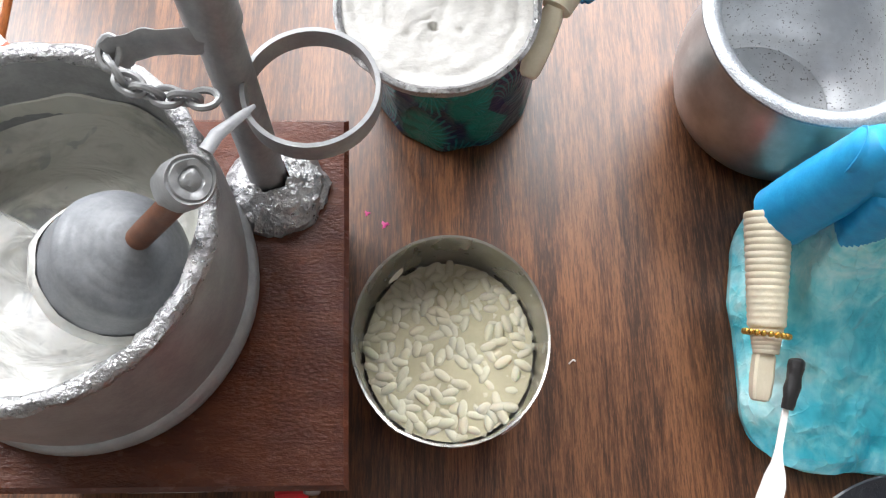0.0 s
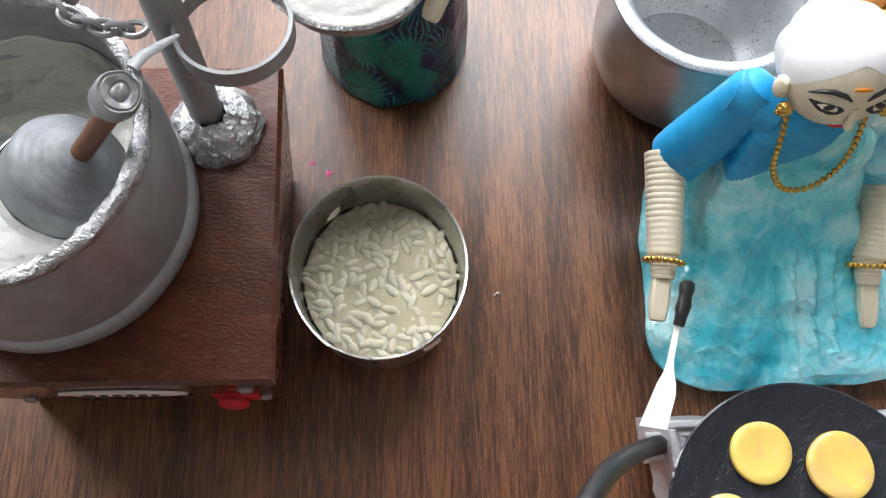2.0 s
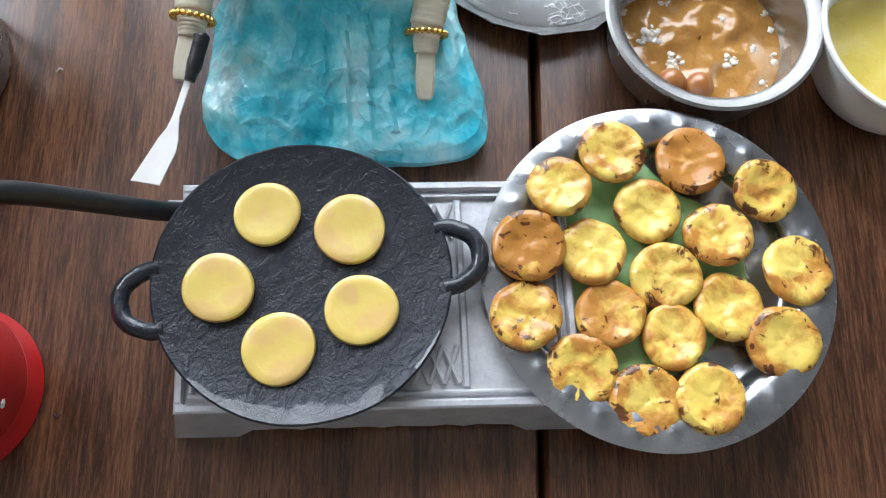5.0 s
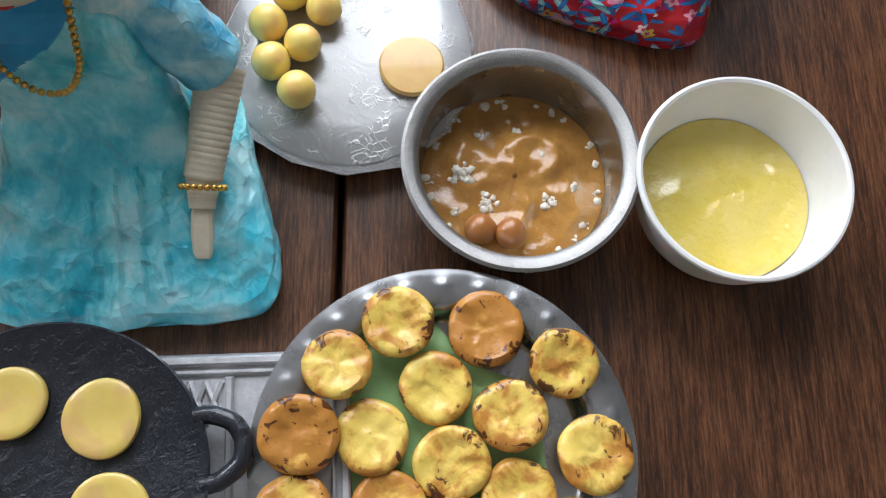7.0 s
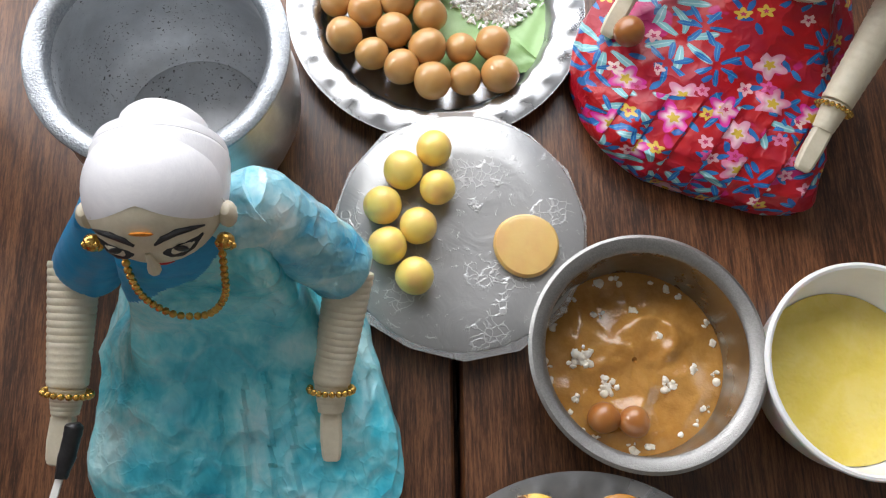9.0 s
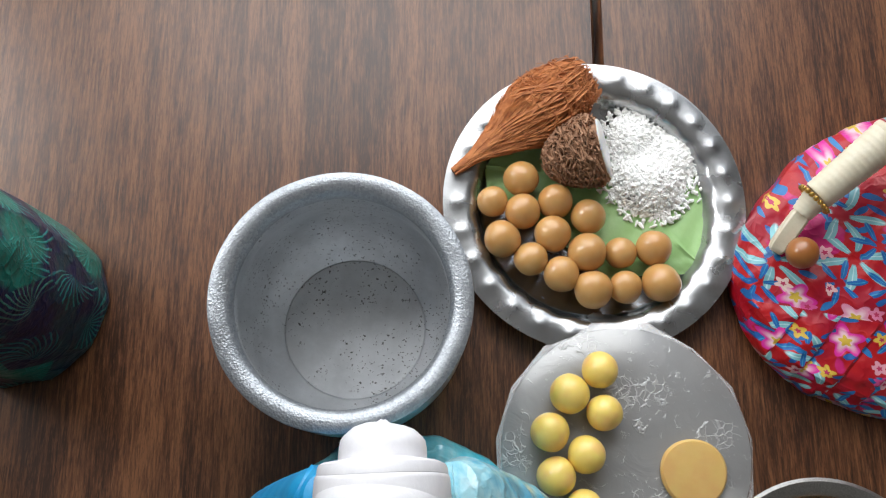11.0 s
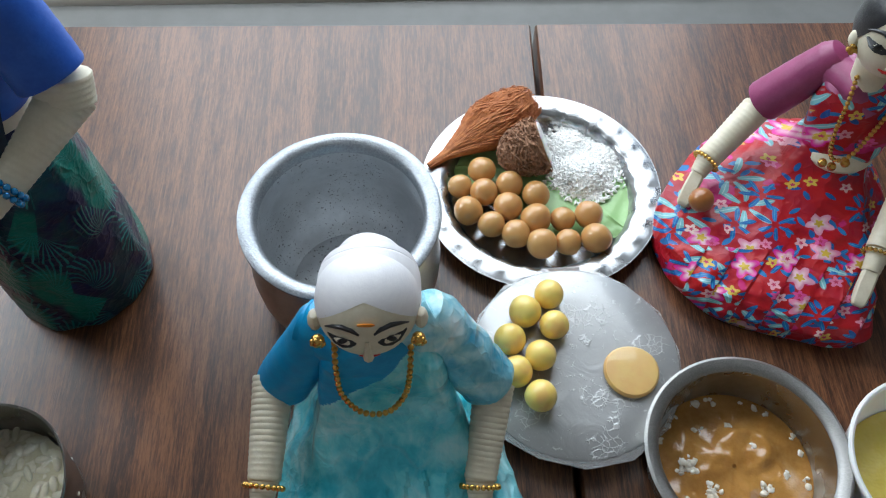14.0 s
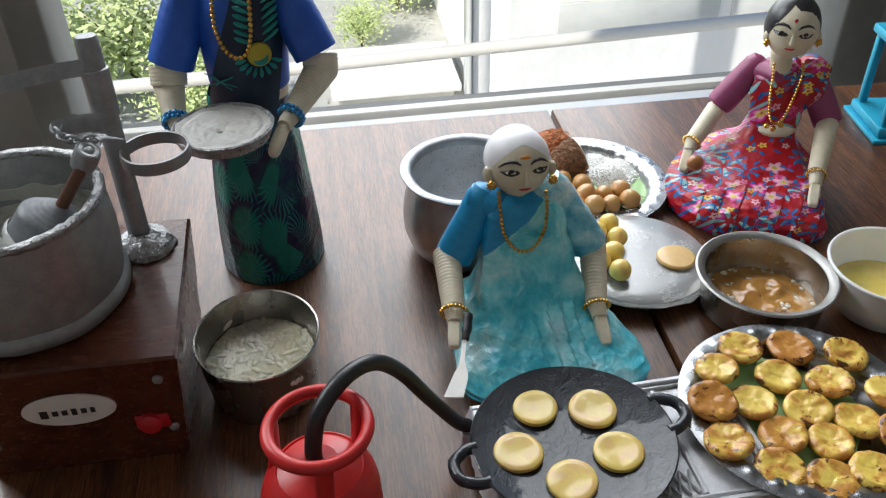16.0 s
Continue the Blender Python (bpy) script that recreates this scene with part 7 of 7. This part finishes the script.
def red_doll():
    g = Geo()
    foot = [(.2426, .1680), (.2455, .1510), (.2545, .1362), (.2640, .1285), (.2800, .1222), (.2960, .1180), (.3080, .1152), (.3165, .1175), (.3215, .1330), (.3300, .1550), (.3380, .1800), (.3350, .2080), (.3120, .2200), (.2800, .2150), (.2530, .1920)]

    def pleats(q):
        if q.z > 0.004:
            d = (q.x - 0.295) * 0.80 - (q.y - 0.166) * 0.60
            k = max(0.0, min(1.0, (0.147 - q.y - (q.x - 0.295) * 0.25) / 0.006))
            q.z += 0.0008 * k * ((d * 95.0) % 1.0)
        return q
    lv = [(.98, .98, 0, .294, .166), (1.01, 1.01, .003, .294, .166), (1.02, 1.02, .009, .294, .166), (.98, .98, .0150, .2945, .167), (.89, .88, .0190, .297, .170), (.74, .72, .0222, .301, .175), (.54, .52, .0262, .307, .182), (.38, .36, .0320, .311, .187), (.31, .28, .0400, .3135, .190), (.345, .30, .0500, .3145, .191), (.38, .31, .0600, .3145, .192), (.36, .29, .0690, .3145, .192), (.25, .22, .0755, .314, .192), (.13, .12, .0785, .3135, .192)]
    f0 = len(g.f)
    loft(g, foot, (.294, .166), refine(lv, 14), CLOTH, 200, 0.0012, 80, 7.0, pleats)
    for k in range(f0, len(g.f)):
        p = sum((g.v[i] for i in g.f[k]), Vector()) / len(g.f[k])
        if p.z > .072 + (p.x - .302) * 0.71 and p.z > .050:
            g.m[k] = SLEEVE
    sleeve(g, (.3005, .2010, .0725), (.2835, .2040, .0458), .0072, .0086, SLEEVE)
    g.tube([(.3000, .2000, .0700), (.3075, .1880, .0700), (.3130, .1815, .0640)], [.0060, .0085, .0050], 16, SLEEVE)
    sleeve(g, (.3300, .1900, .0700), (.3410, .1770, .0420), .0078, .0086, SLEEVE)
    k0 = len(g.v)
    g.tube([(.3165, .1790, .0520), (.3240, .1800, .0640), (.3290, .1860, .0720), (.3330, .1950, .0700), (.3340, .2010, .0600)], [.0050, .0095, .0100, .0085, .0050], 18, CLOTH)
    g.warp(0.0006, 160, 4, k0)
    g.ball((.3120, .1835, .0385), (.0130, .0105, .0052), 20, SKIN)
    ridged(g, (.2812, .2020, .0440), (.2615, .1862, .0322), .0062, .0050, SKIN, 14)
    ridged(g, (.2615, .1862, .0322), (.2575, .1815, .0285), .0044, .0034, SKIN, 5)
    hand(g, (.2580, .1822, .0290), (.2510, .1715, .0205), .0030, .0024, SKIN)
    ridged(g, (.3390, .1740, .0430), (.3185, .1420, .0305), .0064, .0050, SKIN, 14)
    ridged(g, (.3187, .1420, .0305), (.3150, .1350, .0265), .0044, .0034, SKIN, 5)
    hand(g, (.3155, .1358, .0270), (.3090, .1238, .0205), .0030, .0024, SKIN)
    bangle(g, (.2605, .1852, .0318), (.7, .6, .4), .0054, .0009, BEADS)
    bangle(g, (.3178, .1405, .0298), (.45, .8, .35), .0054, .0009, BEADS)
    h0 = len(g.v)
    c, r = (.3115, .1890, .1000), (.0142, .0150, .0172)
    g.tube([(.3115, .1915, .074), (.3095, .1910, .086)], .0062, 18, SKIN)
    g.ball(c, r, 32, SKIN, 20)
    face(g, c, r, -0.46, mark=0.52, mark_size=(.0011, .0011), low=0.06)
    # hair with a middle parting
    cap(g, (.3118, .1905, .1008), (.0150, .0154, .0178), lambda a: radians(40 + 62 * min(1.0, abs(a + 0.46) / radians(62)) ** 0.8), DARK, pole=(-0.05, 0.25, 0.95))
    g.ball((.3140, .2080, .0980), (.0085, .0060, .0085), 16, DARK)
    for x, y in ((.2978, .1905), (.3255, .1850)):
        g.ball((x, y, .0955), (.0020, .0026, .0034), 12, SKIN)
        bangle(g, (x, y - .0022, .0925), (0.1, 1, 0), .0016, .0010, BEADS)
        g.ball((x, y - .0026, .0925), .0012, 8, BEADS)
    for v in g.v[h0:]:
        v += Vector((-.0030, -.0038, .0010))
    necklace(g, [(.3015, .1840, .0800), (.3000, .1790, .0730), (.2990, .1755, .0620), (.3000, .1730, .0520), (.3035, .1722, .0475), (.3085, .1725, .0500), (.3125, .1745, .0590), (.3165, .1775, .0700), (.3200, .1835, .0800)], .00095, BEADS)
    for x, z in ((.2985, .0470), (.3030, .0445), (.3075, .0465)):
        g.ball((x, .1716, z), .0018, 10, BEADS)
    ob = g.build("doll", [CREAM, FLORAL, MAUVE, TURBAN, GOLD, HAIR, LIP_RED, LIP_RED], origin=(.295, .166, 0), smooth=32)
    tagged(ob, "seated paper doll in red floral saree and mauve blouse", "doll", "paper dolls")
    g = Geo()
    g.ball((.2566, .1690, .0278), (0.0050, 0.0050, 0.0047), 24, warp=lambda p: wob(p, 0.0003, 150))
    ob = g.build("sweet_ball", DARK_BALL, origin=(.2566, .1690, .0230))
    tagged(ob, "brown sweet ball under the seated doll's fingers", "sweet")


def blue_doll():
    g = Geo()

    def drape(a, r, h):
        k = noise.noise(Vector((math.cos(a) * 2.2, math.sin(a) * 2.2, h * 28)))
        return r * (1 + 0.030 * k - 0.035 * abs(math.sin(a * 5.5 + 0.4 * math.sin(h * 60)))) + 0.0005, h
    for prof, mat, cen in (([(0, 0.0), (.0272, 0.0), (.0279, .0015), (.0278, .008), (.0274, .020), (.0264, .040), (.0245, .062), (.0222, .082), (.0205, .096), (.0196, .104), (.0190, .1050)], CLOTH, (.0062, .1590, 0)),
                           ([(.0188, .1035), (.0186, .1060), (.0187, .1095)], SKIN, (.0085, .1565, 0)),
                           ([(.0186, .1085), (.0192, .1090), (.0198, .1160), (.0205, .1280), (.0205, .1400), (.0195, .1500), (.0165, .1570), (.0110, .1610), (.0060, .1630)], SLEEVE, (.0090, .1565, 0))):
        c = Vector(cen)
        rings = []
        fine = refine([tuple(p) for p in prof], 3)
        for r, h in fine:
            if r < 1e-6:
                rings.append([c + Vector((0, 0, h))])
                continue
            ring = []
            for i in range(72):
                a = 2 * math.pi * i / 72
                rr, hh = drape(a, r, h) if mat == CLOTH else (r, h)
                ring.append(c + Vector((rr * math.cos(a), rr * math.sin(a) * (0.86 if h > 0.10 else 1.0), hh)))
            rings.append(ring)
        g.rings(rings, mat)
    # pallu: a dark band from the left hip over the breast to the right shoulder
    rows = []
    for i in range(25):
        f = i / 24
        row = []
        for j in range(15):
            u = j / 14
            a = radians((196 + 70 * f ** 0.8) * (1 - u) + (304 + 46 * f) * u)
            h = 0.1035 + 0.0545 * f - 0.006 * (1 - f) * u
            r = 0.0212 - 0.0052 * max(0, f - 0.72) ** 1.3 * 3.6 + 0.0003 * math.sin(u * 17 + f * 4)
            row.append(Vector((.0090 + r * math.cos(a), .1565 + r * 0.89 * math.sin(a), h)))
        rows.append(row)
    g.rings(rows, EXTRA2, closed=False)
    g.tube([(.0205, .1450, .1560), (.0270, .1530, .1605), (.0300, .1620, .1560), (.0300, .1680, .1380)], [.0060, .0085, .0080, .0050], 16, EXTRA2)

    def front(x, z, out=0.0228):
        u = max(-0.95, min(0.95, (x - .0090) / out))
        return Vector((x, .1565 - out * 0.89 * math.sqrt(1 - u * u), z))
    # leaf strokes and medallion of the print, as painted relief
    for side, x0 in ((-1, .0150), (1, .0185)):
        for k in range(7):
            z = .1375 + k * .0036
            x = x0 + k * .0003
            a, b = front(x + side * .0008, z - .0008), front(x + side * .0080, z + .0030)
            g.tube([a, a.lerp(b, .35), a.lerp(b, .75), b], [.0003, .0010, .0012, .0004], 6, EXTRA, flat=0.35)
    for k in range(8):
        a0 = radians(195 + k * 19)
        a = front(.0165 + .0062 * math.cos(a0), .1310 + .0062 * math.sin(a0))
        b = front(.0165 + .0115 * math.cos(a0), .1310 + .0112 * math.sin(a0))
        g.tube([a, a.lerp(b, .6), b], [.0004, .0013, .0006], 6, EXTRA, flat=0.4)
    m = front(.0168, .1312)
    nrm = Vector((.2, -1, .05)).normalized()
    g.lathe([(0, .0010), (.0052, .0009), (.0057, .0002), (.0057, -.0008)], m, 28, MARK, axis=nrm)
    g.tube([m + nrm * .0011 + Vector((.0034 * math.cos(a), 0, .0034 * math.sin(a))) for a in (radians(200 + 20 * k) for k in range(9))], [.0003, .0009, .0013, .0016, .0017, .0016, .0013, .0009, .0003], 6, EXTRA, flat=0.5)
    for k in range(9):
        a0 = radians(20 + k * 18)
        a, b = front(-.0030, .1180), front(-.0030 + .0078 * math.cos(a0) * (1 if k % 2 else -1), .1180 + .0035 * math.sin(a0 * 2))
        g.tube([a, b], [.0003, .0003], 5, EXTRA)
    # sleeves, arms and hands
    sleeve(g, (.0300, .1570, .1540), (.0425, .1470, .1255), .0098, .0108, SLEEVE)
    sleeve(g, (-.0130, .1570, .1540), (-.0255, .1490, .1245), .0098, .0108, SLEEVE)
    ridged(g, (.0440, .1490, .1240), (.0440, .1450, .1160), .0088, .0084, SKIN, 5)
    ridged(g, (.0450, .1480, .1180), (.0290, .1215, .1080), .0082, .0050, SKIN, 16)
    ridged(g, (.0290, .1215, .1080), (.0248, .1140, .1060), .0044, .0036, SKIN, 4)
    hand(g, (.0246, .1145, .1056), (.0185, .1010, .0985), .0027, .0026, SKIN)
    ridged(g, (-.0270, .1490, .1240), (-.0275, .1450, .1160), .0088, .0084, SKIN, 5)
    ridged(g, (-.0285, .1500, .1180), (-.0252, .1300, .1065), .0080, .0050, SKIN, 16)
    ridged(g, (-.0252, .1300, .1065), (-.0240, .1245, .1050), .0044, .0036, SKIN, 4)
    hand(g, (-.0240, .1250, .1050), (-.0185, .1130, .1005), .0034, .0028, SKIN)
    bangle(g, (.0284, .1203, .1078), (.5, .83, .3), .0057, .00115, EXTRA + 2, 2)
    bangle(g, (-.0248, .1282, .1060), (-.1, .9, .45), .0057, .00115, EXTRA + 2, 2)
    necklace(g, [(.0000, .1400, .1600), (-.0010, .1375, .1480), (.0010, .1355, .1380), (.0050, .1345, .1325), (.0085, .1340, .1318), (.0120, .1345, .1345), (.0145, .1352, .1420), (.0155, .1375, .1520), (.0160, .1420, .1600)], .0012, BEADS)
    # neck and a plain head
    g.tube([(.009, .157, .158), (.009, .157, .175)], .0066, 18, SKIN)
    g.ball((.009, .156, .188), (.0150, .0150, .0185), 30, SKIN, 20)
    g.ball((.009, .1595, .1905), (.0156, .0150, .0182), 30, DARK, 20)
    ob = g.build("doll", [CREAM, FEATHER, ROYAL_BLUE, TURBAN, GOLD, HAIR, OLIVE, LIP_RED, TEAL, NAVY, BLUE_BEAD], origin=(.0065, .1590, 0), smooth=50)
    tagged(ob, "standing paper doll in dark peacock-print saree and blue blouse", "doll", "paper dolls")

    # the dish of flour on its hands
    c = Vector((-.0021, .1118, .1036))
    t = thing("flour_dish", c, "shallow metal dish of white flour held by the doll", "dish")
    g = Geo()
    g.lathe([(0, 0.0), (.0195, 0.0), (.0215, .0008), (.0224, .0030), (.0229, .0056), (.0238, .0058), (.0240, .0066), (.0231, .0071), (.0222, .0066), (.0213, .0030), (.0195, .0016), (0, .0014)], c, 64, bend=lambda a, r, h: (r * (0.955 - 0.035 * math.sin(a) ** 2 + 0.012 * noise.noise(Vector((math.cos(a) * 5, math.sin(a) * 5, h * 50)))), h + 0.0003 * noise.noise(Vector((math.cos(a) * 9, math.sin(a) * 9, 3)))))
    g.build("pan", SILVER_ROUGH, t)

    def dune(a, r, h):
        x, y = r * math.cos(a), r * math.sin(a)
        k = noise.noise(Vector((x * 130, y * 110, 1.0))) * 0.0008 + noise.noise(Vector((x * 420, y * 300, 4.0))) * 0.0003
        pit = -0.0022 * math.exp(-(((x + .0009) ** 2 + (y + .0055) ** 2) / 1.1e-6) ** 2) - 0.0007 * math.exp(-(((x - .0058) ** 2 / 1.6 + (y + .0065) ** 2) / 0.9e-6)) - 0.0006 * math.exp(-(((x + .0012) ** 2 + (y + .0095) ** 2) / 1.0e-6)) - 0.0005 * math.exp(-(((x + .002) ** 2 / 2 + (y + .0035) ** 2 / 0.4) / 1.0e-6))
        edge = -0.0004 * math.exp(-((r - 0.019) / 0.0012) ** 2)
        return r * (0.955 - 0.035 * math.sin(a) ** 2), h + k + pit + edge
    g = Geo()
    g.lathe([(0, .0060)] + [(.0224 * k / 48, .0060 + 0.0004 * math.sin(k / 48 * 2.6)) for k in range(1, 49)], c, 120, bend=dune)
    s = g.build("flour", FLOUR, origin=c + Vector((0, 0, .0058)))
    tagged(s, "white flour spread in the shallow dish", "flour")


def toy_stand():
    t = thing("toy_stand", (0.43, 0.235, 0.0), "small turquoise plastic stand on the table", "toy")
    g = Geo()
    m = Matrix.Translation((0.440, 0.232, 0)) @ Matrix.Rotation(radians(-8), 4, "Z")
    g.box((-0.034, -0.026, 0.0), (0.034, 0.026, 0.003), bevel=0.0006, m=m)
    g.build("base", TURQUOISE, t)
    g = Geo()
    g.box((-0.031, -0.023, 0.0031), (0.031, 0.023, 0.010), bevel=0.001, m=m)
    g.build("plinth", TURQUOISE, t)
    for x in (-0.026, 0.026):
        for y in (-0.018, 0.018):
            g = Geo()
            g.box((x - 0.0025, y - 0.0025, 0.0101), (x + 0.0025, y + 0.0025, 0.060), bevel=0.0006, m=m)
            g.build("post", TURQUOISE, t)
    g = Geo()
    g.box((-0.031, -0.023, 0.0601), (0.031, 0.023, 0.066), bevel=0.001, m=m)
    g.build("top", TURQUOISE, t)


wet_grinder()
rice_bowl()
big_pot()
aqua_doll()
red_doll()
blue_doll()
spatula()
stove()
cylinder_and_hose()
fried_plate()
mix_bowl()
white_bowl()
rolling_board()
coconut_plate()
toy_stand()
